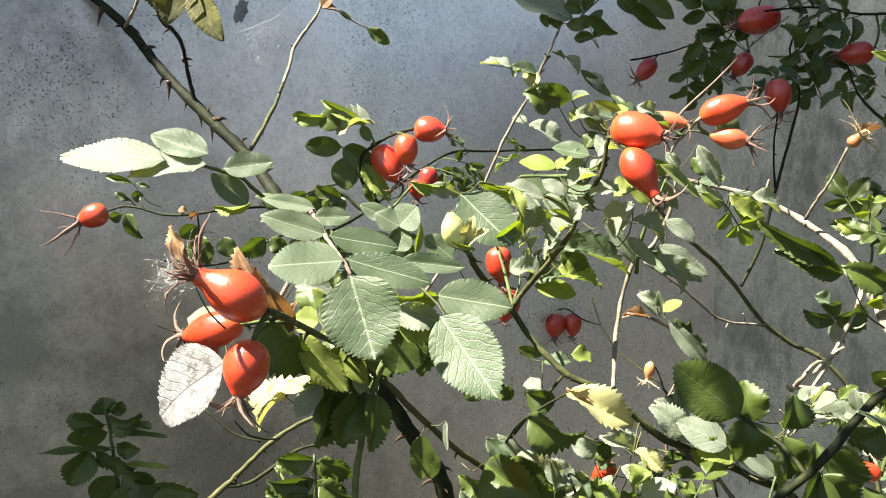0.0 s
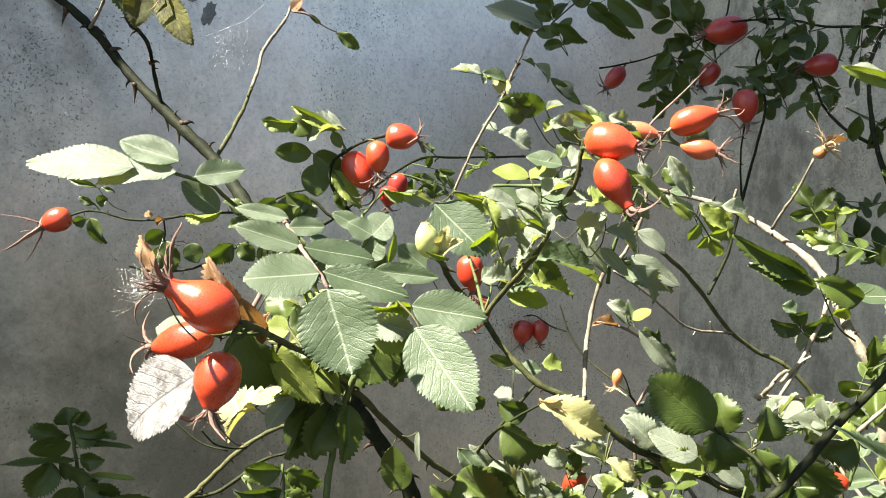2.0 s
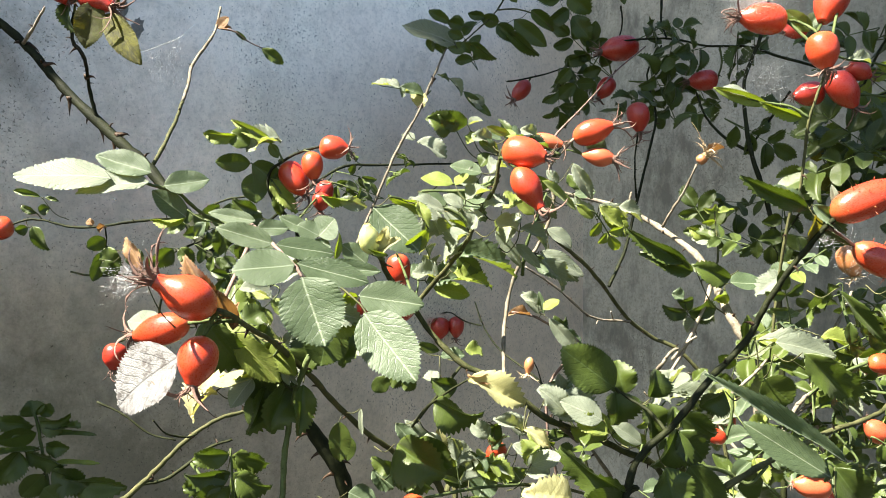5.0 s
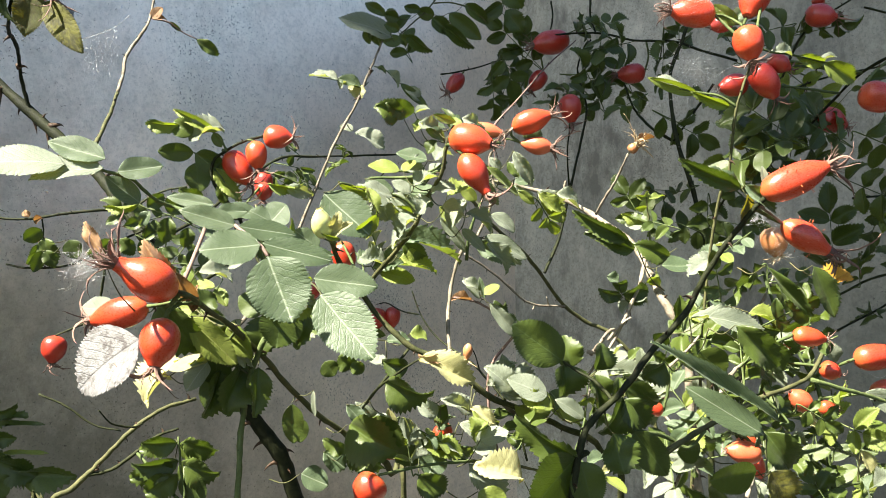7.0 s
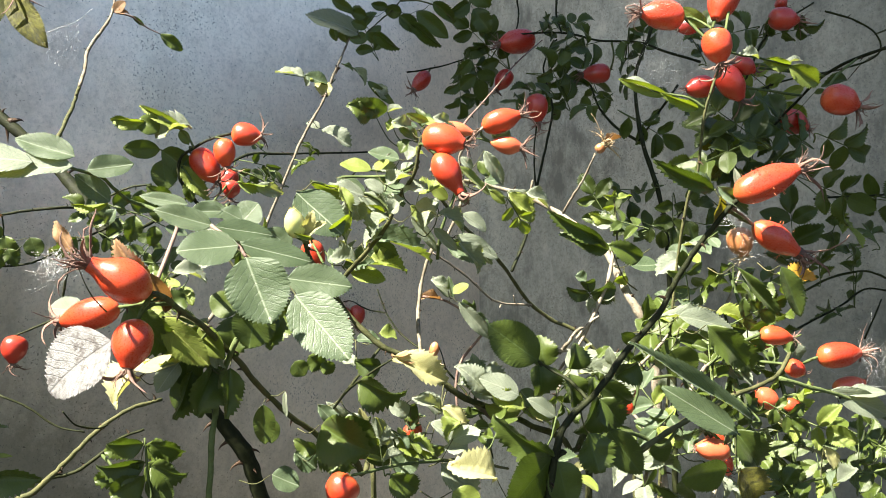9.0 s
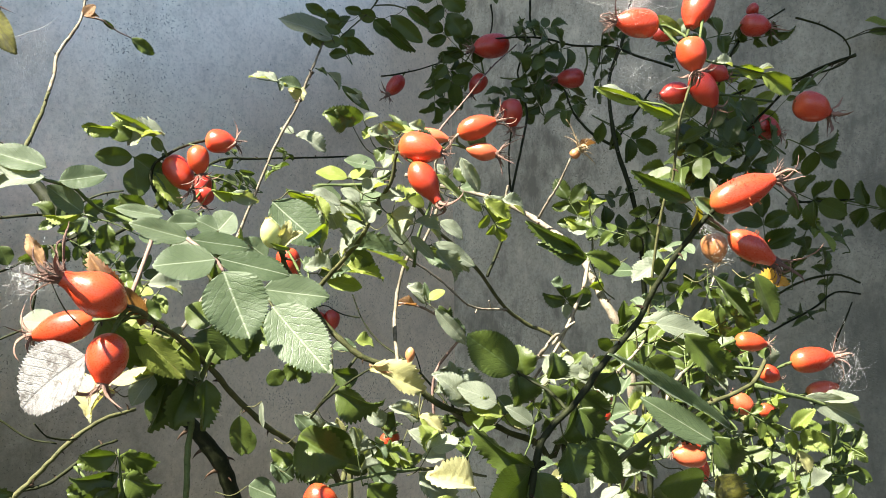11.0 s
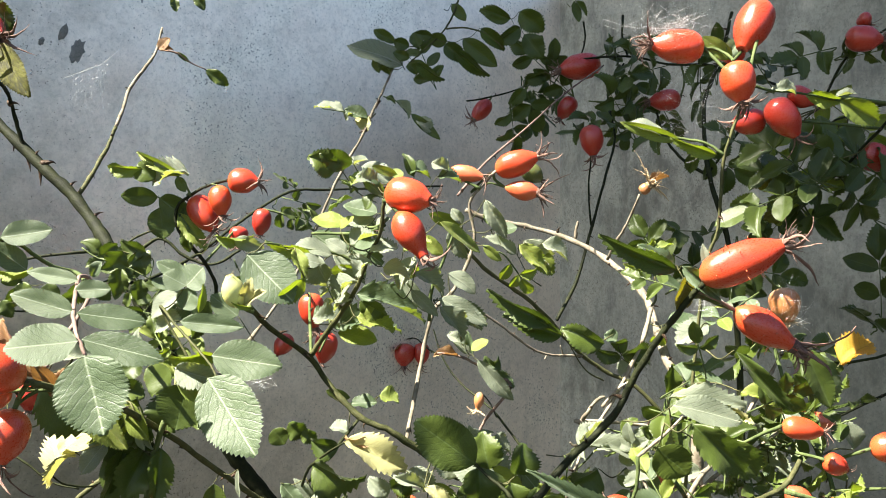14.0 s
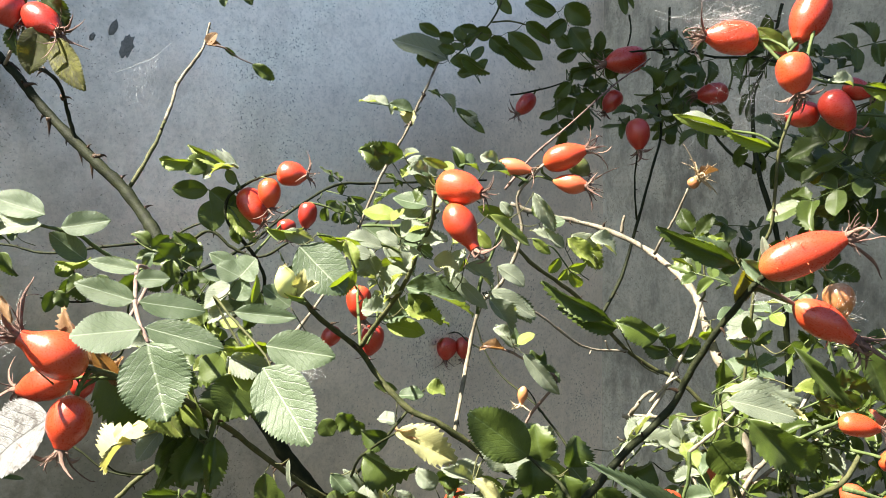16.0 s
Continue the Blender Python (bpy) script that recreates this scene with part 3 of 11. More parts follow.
def torn_web(label, line, fall, thick, count, seed):
    """A twisted thread along a line, with loose crinkled ends that hang from it."""
    rng = random.Random(seed)
    line = [Vector(p) for p in line]
    at, fall, tubes = line[0].copy(), Vector(fall), []
    core = smooth_line([p - at for p in line], 6)
    for k in range(3):
        strand = [p + Vector([rng.gauss(0, thick * 1.5) for _ in range(3)]) for p in core]
        tubes.append(tube(strand, thick * 0.6, thick * 0.3, 3, 0.0))
    for k in range(count):
        p = core[rng.randrange(len(core) // 5, len(core) * 3 // 4)].copy()
        p += fall * rng.random() ** 1.4
        strand = [p.copy()]
        for _ in range(rng.randint(4, 10)):
            p = p + fall * rng.uniform(-0.02, 0.10) + Vector([rng.gauss(0, 0.0010) for _ in range(3)])
            strand.append(p.copy())
        tubes.append(tube(strand, thick * 0.26, thick * 0.16, 3, 0.0))
    ob = new("cobweb", mesh("cobweb", *join_tubes(tubes), M["web"]))
    ob.location = at
    return tagged(ob, label, "cobweb", "", "stuff")


def web(label, centre, spread, count, seed, thick=0.00004):
    """A tangle of spider threads about a place."""
    rng = random.Random(seed)
    c, tubes = Vector(centre), []
    for k in range(count):
        a, b = (Vector([rng.gauss(0, s) for s in spread]) for _ in "ab")
        sag = Vector((rng.gauss(0, 0.25), rng.gauss(0, 0.25), -0.3)) * (a - b).length * rng.random()
        tubes.append(tube(smooth_line([a, (a + b) / 2 + sag, b], 3), thick, thick, 3, 0.0))
    ob = new("cobweb", mesh("cobweb", *join_tubes(tubes), M["web"]))
    ob.location = c
    return tagged(ob, label, "cobweb", "", "stuff")


# ---- ground and walls ----
def slab(name, corners, z0, z1, material, label, category):
    """An upright block on a plan of corners, with its edges a little rounded."""
    bm = bmesh.new()
    low = [bm.verts.new((x, y, z0)) for x, y in corners]
    high = [bm.verts.new((x, y, z1)) for x, y in corners]
    bm.faces.new(low[::-1])
    bm.faces.new(high)
    n = len(corners)
    for k in range(n):
        bm.faces.new((low[k], low[(k + 1) % n], high[(k + 1) % n], high[k]))
    bmesh.ops.recalc_face_normals(bm, faces=bm.faces[:])
    bmesh.ops.bevel(bm, geom=bm.edges[:], offset=0.006, segments=2, affect="EDGES")
    me = bpy.data.meshes.new(name)
    bm.to_mesh(me)
    me.materials.append(material)
    return tagged(new(name, me), label, category, "", "structure")


def ground():
    n, verts, faces = 60, [], []
    ext = [(-1) ** (k < n // 2) * (abs(k - n / 2) / (n / 2)) ** 4 * 400 for k in range(n + 1)]
    for y in ext:
        for x in ext:
            near = max(0.0, 1 - math.hypot(x, y) / 6)
            verts.append((x, y, 0.03 * near * noise.noise(Vector((x * 3, y * 3, 0)))))
    for j in range(n):
        for i in range(n):
            a = j * (n + 1) + i
            faces.append((a, a + 1, a + n + 2, a + n + 1))
    return tagged(new("ground", mesh("ground", verts, faces, M["soil"])), "dark garden soil with a little grass", "ground", "", "structure")


ground()

CORNER = (0.195, 0.927)
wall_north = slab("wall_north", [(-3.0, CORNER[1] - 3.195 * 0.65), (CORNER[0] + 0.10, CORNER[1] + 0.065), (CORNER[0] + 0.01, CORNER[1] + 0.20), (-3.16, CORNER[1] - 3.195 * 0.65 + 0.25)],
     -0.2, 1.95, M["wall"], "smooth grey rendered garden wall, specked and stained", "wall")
_along, _out = Vector((1, -1.03)).normalized(), Vector((-1.03, -1)).normalized()
_c = Vector((0.115, 0.875))


def beside(*pairs):
    """Corners of a plan by metres along the second wall and out from it."""
    return [tuple(_c + _along * u + _out * d) for u, d in pairs]


_e = Vector(CORNER)
slab("wall_east", [tuple(_e + _along * u + _out * d) for u, d in ((-0.03, 0), (4.5, 0), (4.5, -0.2), (-0.03, -0.2))], -0.2, 1.60, M["wall_rough"],
     "rough grey rendered wall with dark weather stains", "wall")
# unseen blocks behind the garden wall, added to keep the sun from the corner
slab("house_wall", beside((-1.3, 3.354), (-1.3, -1.0), (-3.3, -1.0), (-3.3, 3.354)), -0.2, 6.4, M["wall_rough"],
     "unseen grey block added to carry the shading slabs", "house")
slab("balcony_slab", [(-3.385, -0.657), (-3.10, -0.672), (-2.93, -0.79), (-2.82, -0.885), (-2.625, -1.287), (-1.5, -0.8), (-2.0, 0.6), (-3.3, 0.3)],
     6.0, 6.15, M["wall_rough"], "unseen slab shaped to shade the back corner", "balcony")
slab("roof_overhang", beside((-1.5, 2.0), (3.4, 2.0), (3.4, 4.15), (-0.44, 4.15), (-0.44, 3.05), (-1.5, 3.05)), 6.154, 6.3, M["wall_rough"],
     "unseen slab added to shade the rough wall", "roof")


def stain(x, y, z, wide, high, lean):
    """A ragged grey patch where something grew on the plaster."""
    rng = random.Random(int(1000 * wide + 9 * z))
    n = Vector((0.65, -1, 0)).normalized()
    right, up = Vector((1, 0.65, 0)).normalized(), Vector((0, 0, 1))
    verts = [Vector((x, y, z)) + n * 0.0016]
    for k in range(22):
        a = 2 * math.pi * k / 22
        r = 0.5 * (0.8 + 0.4 * rng.random())
        u, v = r * wide * math.cos(a), r * high * math.sin(a)
        u += lean * v
        verts.append(Vector((x, y, z)) + right * u + up * v + n * 0.0004)
    faces = [(0, 1 + k, 1 + (k + 1) % 22) for k in range(22)]
    ob = new("stain", mesh("stain", verts, faces, M["stain"]))
    ob.parent = wall_north
    return ob


for _p in ((-0.209, 0.6644, 1.4706, 0.0095, 0.018, 0.25), (-0.2177, 0.6587, 1.4829, 0.006, 0.013, 0.3), (-0.2302, 0.6506, 1.4745, 0.004, 0.006, 0.2)):
    stain(*_p)


# ---- the rose bush ----

# thorny dark green rose cane leaning against the grey wall
c = cane("thorny dark green rose cane leaning against the grey wall", -0.011, 0.620)
stem(c, 0.0066, 0.0026, "dark", (0.075, 0.66, 0), (0.045, 0.64, 0.35), (0.01, 0.62, 0.7), (-0.012, 0.605, 0.95), (-0.026, 0.595, 1.07), (-0.0432, 0.588, 1.1279), (-0.0492, 0.583, 1.1488), (-0.0591, 0.58, 1.1651), (-0.0694, 0.575, 1.1809), (-0.0819, 0.57, 1.2017), (-0.0964, 0.56, 1.2284), (-0.1090, 0.55, 1.2572), (-0.1206, 0.535, 1.2851), (-0.1456, 0.55, 1.3209), (-0.1593, 0.56, 1.3372), (-0.1772, 0.57, 1.3566), (-0.1958, 0.575, 1.3728), (-0.2109, 0.58, 1.3863), (-0.2282, 0.585, 1.402), (-0.2459, 0.59, 1.4199), (-0.264, 0.595, 1.44), (-0.2863, 0.6, 1.4594), (-0.3025, 0.6, 1.4723))
spray(c, (-0.1206, 0.535, 1.2851), (-0.1294, 0.52, 1.3117), (-0.53, -0.44, -0.15), 0.0140, (-0.28, -0.85, -0.05), "g")
spray(c, (-0.1206, 0.535, 1.2851), (-0.1197, 0.51, 1.2954), (0.60, -0.04, -0.39), 0.0129, (0.03, -0.85, 0.09), "g")
spray(c, (-0.1206, 0.535, 1.2851), (-0.1118, 0.5, 1.2830), (-0.48, 0.07, -0.66), 0.0134, (0.11, -0.85, 0.08), "g")
spray(c, (-0.1206, 0.535, 1.2851), (-0.1038, 0.5, 1.2702), (-0.38, -0.12, 0.32), 0.0124, (0.28, -0.85, 0.52), "y")
spray(c, (-0.1206, 0.535, 1.2851), (-0.0990, 0.5, 1.2573), (-0.33, -0.27, -0.35), 0.0167, (-0.20, -0.85, 0.10), "y")
spray(c, (-0.1090, 0.55, 1.2572), (-0.0935, 0.51, 1.2398), (0.68, -0.50, -0.29), 0.0158, (0.16, -0.85, 0.12), "g")
spray(c, (-0.0964, 0.56, 1.2284), (-0.0895, 0.52, 1.2250), (-0.17, -0.14, -0.10), 0.0161, (-0.27, -0.85, 0.11), "g")
spray(c, (-0.1456, 0.55, 1.3209), (-0.1444, 0.53, 1.3184), (-0.84, -0.22, 0.70), 0.0155, (0.02, -0.85, 0.35), "g")
spray(c, (-0.1206, 0.535, 1.2851), (-0.0878, 0.47, 1.2849), (0.99, -0.38, -0.12), 0.0134, (-0.24, -0.85, 0.34), "g")
spray(c, (-0.1090, 0.55, 1.2572), (-0.0766, 0.48, 1.2472), (-0.13, -0.15, 0.19), 0.0162, (-0.24, -0.85, 0.13), "c")
spray(c, (-0.1206, 0.535, 1.2851), (-0.1057, 0.47, 1.2699), (-0.54, -0.04, 0.16), 0.0129, (-0.21, -0.85, 0.13), "p")
stem(c, 0.00163, 0.00133, "olive", (-0.1724, 0.57, 1.3573), (-0.1676, 0.585, 1.3752), (-0.1636, 0.6, 1.3938), (-0.1612, 0.605, 1.4053))
# the twig's upper half in pale bark, standing for sunlight on it
stem(c, 0.00141, 0.00111, "grey", (-0.1612, 0.605, 1.4053), (-0.1592, 0.615, 1.4195), (-0.16, 0.63, 1.4355), (-0.1512, 0.64, 1.4538), (-0.1463, 0.65, 1.4684), (-0.1438, 0.655, 1.4861))
stem(c, 0.00148, 0.00096, "dark", (-0.2116, 0.58, 1.3863), (-0.2149, 0.575, 1.4039), (-0.2139, 0.565, 1.4147), (-0.2086, 0.545, 1.42), (-0.201, 0.51, 1.4208), (-0.1939, 0.48, 1.4168), (-0.1813, 0.44, 1.4147), (-0.1768, 0.43, 1.4217))
stem(c, 0.00118, 0.00074, "grey", (-0.2658, 0.592, 1.442), (-0.2493, 0.57, 1.4505), (-0.2363, 0.55, 1.4558))
s = stalk(c, .0007, "red", (-0.1446, 0.65, 1.4688), (-0.1331, 0.655, 1.4675), (-0.1235, 0.66, 1.4612), (-0.1139, 0.665, 1.4574))
leaflet(s, (-0.1147, 0.665, 1.4574), (-0.098, 0.67, 1.4467), 0.0096, (0.31, -0.95, 0.04), "g")
leaflet(s, (-0.1331, 0.655, 1.4683), (-0.1248, 0.66, 1.4621), 0.0037, (0.26, -0.89, -0.37), "g")
leaflet(s, (-0.1454, 0.65, 1.4684), (-0.1372, 0.65, 1.4777), 0.0084, (-0.13, -0.98, 0.11), "b")
leaflet(s, (-0.1425, 0.65, 1.4696), (-0.1342, 0.65, 1.4687), 0.0041, (0.02, -0.98, 0.22), "b")
s = stalk(c, .0008, "green", (-0.1768, 0.43, 1.4217), (-0.174, 0.43, 1.4462), (-0.1646, 0.425, 1.435), (-0.1567, 0.42, 1.424))
leaflet(s, (-0.1638, 0.42, 1.4255), (-0.1665, 0.415, 1.4009), 0.0150, (0.36, -0.92, 0.12), "o")
leaflet(s, (-0.1582, 0.42, 1.4199), (-0.1389, 0.412, 1.3928), 0.0135, (-0.12, -0.98, 0.18), "o")
leaflet(s, (-0.1655, 0.43, 1.4434), (-0.1546, 0.43, 1.4271), 0.0119, (0.11, -0.99, 0.08), "g")
stem(c, 0.0008, 0.0007, "green", (-0.1743, 0.43, 1.4441), (-0.1825, 0.4306, 1.4472), (-0.1882, 0.43, 1.4456))
leaflet(s, (-0.1813, 0.432, 1.4285), (-0.1776, 0.428, 1.4112), 0.0085, (-0.35, -0.90, 0.25), "g")
hip(c, (-0.1882, 0.43, 1.4456), (-0.1777, 0.425, 1.4263), 0.0174, 0.0129, "hipd", 1, 1)
hip(c, (-0.1745, 0.43, 1.4355), (-0.1547, 0.42, 1.4224), 0.0162, 0.0226, "hipd", 0, 0)
thorn(c, (-0.2863, 0.6, 1.4548), (-0.38, 0.00, -0.93), 0.0100)
thorn(c, (-0.262, 0.595, 1.4411), (0.95, 0.00, -0.32), 0.0084)
thorn(c, (-0.2491, 0.59, 1.4274), (0.92, 0.00, 0.39), 0.0091)
thorn(c, (-0.2321, 0.585, 1.402), (-0.06, 0.00, -1.00), 0.0097)
thorn(c, (-0.2139, 0.5650, 1.4147), (0.98, 0.00, 0.21), 0.0073)
thorn(c, (-0.2027, 0.51, 1.4215), (-0.89, 0.00, -0.46), 0.0059)
thorn(c, (-0.2101, 0.58, 1.3833), (0.30, 0.00, -0.95), 0.0104)
thorn(c, (-0.1999, 0.576, 1.3747), (0.05, 0.00, -1.00), 0.0110)
thorn(c, (-0.1958, 0.575, 1.3775), (0.91, 0.00, 0.40), 0.0095)
thorn(c, (-0.1593, 0.56, 1.3365), (0.98, 0.00, 0.20), 0.0078)
thorn(c, (-0.1609, 0.5609, 1.3389), (0.95, 0.00, 0.32), 0.0074)
thorn(c, (-0.0713, 0.575, 1.1763), (-0.93, 0.00, -0.37), 0.0105)
thorn(c, (-0.0484, 0.582, 1.1544), (0.97, 0.00, 0.20), 0.0105)
thorn(c, (-0.0614, 0.58, 1.1620), (-0.95, 0.00, -0.30), 0.0105)
thorn(c, (-0.0538, 0.583, 1.1465), (-0.96, 0.00, -0.25), 0.0105)
stem(c, 0.00089, 0.00067, "dark", (-0.1456, 0.55, 1.3199), (-0.1575, 0.53, 1.3193), (-0.1765, 0.525, 1.3173), (-0.1918, 0.52, 1.3143), (-0.2089, 0.52, 1.3141), (-0.2244, 0.52, 1.318), (-0.2348, 0.52, 1.3185), (-0.2434, 0.52, 1.3158))
s = stalk(c, .0005, "dark", (-0.2261, 0.52, 1.3186), (-0.2303, 0.52, 1.3233), (-0.2383, 0.52, 1.3279))
leaflet(s, (-0.2289, 0.52, 1.3226), (-0.239, 0.52, 1.3265), 0.0048, (-0.13, -0.93, -0.33), "g")
leaflet(s, (-0.2283, 0.52, 1.3233), (-0.2221, 0.52, 1.326), 0.0067, (0.11, -0.96, -0.24), "g")
s = stalk(c, 0.0003, "olive", (-0.2358, 0.52, 1.3182), (-0.2351, 0.52, 1.3154), (-0.2344, 0.52, 1.3139))
leaflet(s, (-0.2344, 0.52, 1.3139), (-0.2423, 0.52, 1.3111), 0.0072, (0.13, -0.91, -0.38), "g")
s = stalk(c, 0.0003, "olive", (-0.2344, 0.52, 1.3139), (-0.2333, 0.52, 1.3139), (-0.2323, 0.52, 1.3146))
leaflet(s, (-0.2323, 0.52, 1.3146), (-0.2235, 0.52, 1.2996), 0.0081, (0.16, -0.98, 0.10), "g")
s = stalk(c, 0.0003, "olive", (-0.2073, 0.512, 1.3182), (-0.2133, 0.506, 1.3216), (-0.2192, 0.5, 1.3311))
leaflet(s, (-0.2192, 0.5, 1.3311), (-0.2359, 0.5, 1.3351), 0.0039, (0.05, -0.97, 0.22), "g")
s = stalk(c, 0.0003, "olive", (-0.2189, 0.5004, 1.3305), (-0.2182, 0.5002, 1.3306), (-0.2176, 0.5, 1.3311))
leaflet(s, (-0.2176, 0.5, 1.3311), (-0.2093, 0.5, 1.3289), 0.0027, (0.10, -0.91, 0.40), "g")
hip(c, (-0.2437, 0.52, 1.3158), (-0.2604, 0.52, 1.3096), 0.0141, 0.0281, "hip", 1, 3)
s = stalk(c, 0.0003, "olive", (-0.1959, 0.52, 1.3143), (-0.1959, 0.52, 1.3145), (-0.1959, 0.52, 1.3149))
leaflet(s, (-0.1959, 0.52, 1.3149), (-0.1987, 0.52, 1.3192), 0.0047, (0.12, -0.99, 0.08), "b")
s = stalk(c, 0.0003, "olive", (-0.1882, 0.5212, 1.315), (-0.1879, 0.5206, 1.3145), (-0.1877, 0.52, 1.3144))
leaflet(s, (-0.1877, 0.52, 1.3144), (-0.1935, 0.52, 1.3116), 0.0044, (-0.12, -0.96, 0.26), "b")
s = stalk(c, .0006, "dark", (-0.1884, 0.52, 1.3143), (-0.1876, 0.52, 1.3061), (-0.1882, 0.52, 1.2994))
leaflet(s, (-0.1883, 0.52, 1.3077), (-0.1991, 0.52, 1.3009), 0.0104, (0.25, -0.88, -0.41), "g")
leaflet(s, (-0.1876, 0.52, 1.3027), (-0.1819, 0.52, 1.2852), 0.0123, (0.07, -1.00, 0.02), "g")
leaflet(s, (-0.1885, 0.52, 1.2994), (-0.1966, 0.52, 1.286), 0.0089, (0.43, -0.87, -0.26), "g")
s = stalk(c, 0.0003, "olive", (-0.1879, 0.52, 1.3026), (-0.1804, 0.52, 1.2997), (-0.1729, 0.52, 1.3013))
leaflet(s, (-0.1729, 0.52, 1.3013), (-0.1684, 0.52, 1.2897), 0.0116, (0.06, -1.00, 0.02), "g")
s = stalk(c, 0.0003, "olive", (-0.1391, 0.522, 1.2989), (-0.1419, 0.516, 1.2972), (-0.1447, 0.51, 1.3015))
leaflet(s, (-0.1447, 0.51, 1.3015), (-0.1595, 0.51, 1.29), 0.0130, (0.37, -0.80, -0.48), "g")
s = stalk(c, 0.0003, "olive", (-0.1443, 0.5109, 1.3009), (-0.1429, 0.5104, 1.3008), (-0.1414, 0.51, 1.3016))
leaflet(s, (-0.1414, 0.51, 1.3016), (-0.1331, 0.51, 1.292), 0.0099, (0.02, -1.00, 0.02), "g")
stem(c, 0.00074, 0.00059, "dark", (-0.1277, 0.535, 1.3087), (-0.1504, 0.53, 1.2982), (-0.1743, 0.53, 1.2861), (-0.1986, 0.53, 1.2841), (-0.2126, 0.53, 1.2866))
stem(c, 0.00081, 0.00059, "dark", (-0.1438, 0.55, 1.3185), (-0.1316, 0.55, 1.328), (-0.1193, 0.55, 1.3333), (-0.107, 0.55, 1.3352))
s = stalk(c, 0.0003, "olive", (-0.0887, 0.4095, 1.32), (-0.0892, 0.4035, 1.3174), (-0.0898, 0.3975, 1.3196))
leaflet(s, (-0.0898, 0.3975, 1.3196), (-0.094, 0.3975, 1.312), 0.0120, (0.45, -0.86, -0.25), "g")
s = stalk(c, 0.0003, "olive", (-0.0897, 0.3985, 1.3192), (-0.0865, 0.398, 1.3185), (-0.0834, 0.3975, 1.3196))
leaflet(s, (-0.0834, 0.3975, 1.3196), (-0.0794, 0.3975, 1.3109), 0.0107, (0.14, -0.99, 0.06), "g")
s = stalk(c, 0.0003, "olive", (-0.0834, 0.3975, 1.3196), (-0.0809, 0.3975, 1.3182), (-0.0783, 0.3975, 1.3184))
leaflet(s, (-0.0783, 0.3975, 1.3184), (-0.0911, 0.3975, 1.3233), 0.0105, (-0.15, -0.90, -0.40), "g")
# pale bark stands for the sun along this slender shoot
stem(c, 0.00141, 0.00081, "grey", (-0.0864, 0.515, 1.237), (-0.0711, 0.53, 1.2487), (-0.0545, 0.565, 1.2738), (-0.039, 0.6, 1.3024), (-0.0242, 0.605, 1.3375), (-0.0092, 0.61, 1.3731), (0.0061, 0.615, 1.4006), (0.0137, 0.62, 1.4201), (0.0195, 0.625, 1.433), (0.0274, 0.63, 1.4514))
s = stalk(c, 0.0003, "olive", (0.0274, 0.63, 1.4514), (0.0314, 0.63, 1.4513), (0.0355, 0.63, 1.4538))
leaflet(s, (0.0355, 0.63, 1.4538), (-0.0048, 0.63, 1.4707), 0.0292, (0.28, -0.70, 0.66), "p")
s = stalk(c, 0.0003, "olive", (0.0274, 0.63, 1.4514), (0.0213, 0.63, 1.4539), (0.0151, 0.63, 1.4611))
leaflet(s, (0.0151, 0.63, 1.4611), (0.0172, 0.63, 1.4489), 0.0069, (-0.58, -0.81, -0.10), "p")
s = stalk(c, 0.0003, "olive", (0.0191, 0.63, 1.4564), (0.0202, 0.63, 1.4569), (0.0212, 0.63, 1.4582))
leaflet(s, (0.0212, 0.63, 1.4582), (0.0254, 0.63, 1.4481), 0.0098, (-0.18, -0.98, -0.07), "p")
s = stalk(c, .0005, "green", (0.0158, 0.62, 1.4181), (0.0098, 0.62, 1.4141), (-0.0062, 0.62, 1.4188), (-0.0222, 0.62, 1.4211))
leaflet(s, (0.0106, 0.62, 1.4133), (-0.0062, 0.62, 1.4212), 0.0120, (0.28, -0.75, 0.60), "p")
leaflet(s, (-0.0062, 0.62, 1.4196), (-0.0278, 0.62, 1.4235), 0.0110, (0.14, -0.62, 0.77), "p")
leaflet(s, (0.0118, 0.62, 1.4161), (0.005, 0.62, 1.4069), 0.0231, (-0.67, -0.55, 0.49), "p")
leaflet(s, (-0.0002, 0.62, 1.418), (-0.0062, 0.62, 1.414), 0.0124, (-0.49, -0.49, 0.72), "p")
s = stalk(c, .0005, "green", (0.0203, 0.625, 1.431), (0.0296, 0.625, 1.4278), (0.0377, 0.63, 1.4198))
leaflet(s, (0.0223, 0.625, 1.4302), (0.0296, 0.625, 1.4262), 0.0065, (0.33, -0.72, 0.61), "g")
leaflet(s, (0.0303, 0.63, 1.4295), (0.0401, 0.63, 1.4173), 0.0079, (0.38, -0.87, 0.31), "p")
leaflet(s, (0.0401, 0.63, 1.4198), (0.0613, 0.63, 1.4012), 0.0073, (-0.02, -1.00, -0.02), "g")
leaflet(s, (0.0438, 0.63, 1.4157), (0.056, 0.63, 1.4069), 0.0107, (0.26, -0.89, 0.36), "p")
s = stalk(c, 0.0003, "olive", (-0.0017, 0.6124, 1.3865), (0.0017, 0.6162, 1.3822), (0.0052, 0.62, 1.3813))
leaflet(s, (0.0052, 0.62, 1.3813), (0.0276, 0.62, 1.3694), 0.0140, (0.29, -0.78, 0.55), "p")
s = stalk(c, 0.0003, "olive", (0.0047, 0.6195, 1.3814), (0.0046, 0.6198, 1.3816), (0.0044, 0.62, 1.3821))
leaflet(s, (0.0044, 0.62, 1.3821), (-0.006, 0.62, 1.386), 0.0098, (0.25, -0.70, 0.67), "p")
s = stalk(c, 0.0003, "olive", (0.0274, 0.3618, 1.3397), (0.0203, 0.3534, 1.3434), (0.0133, 0.345, 1.3531))
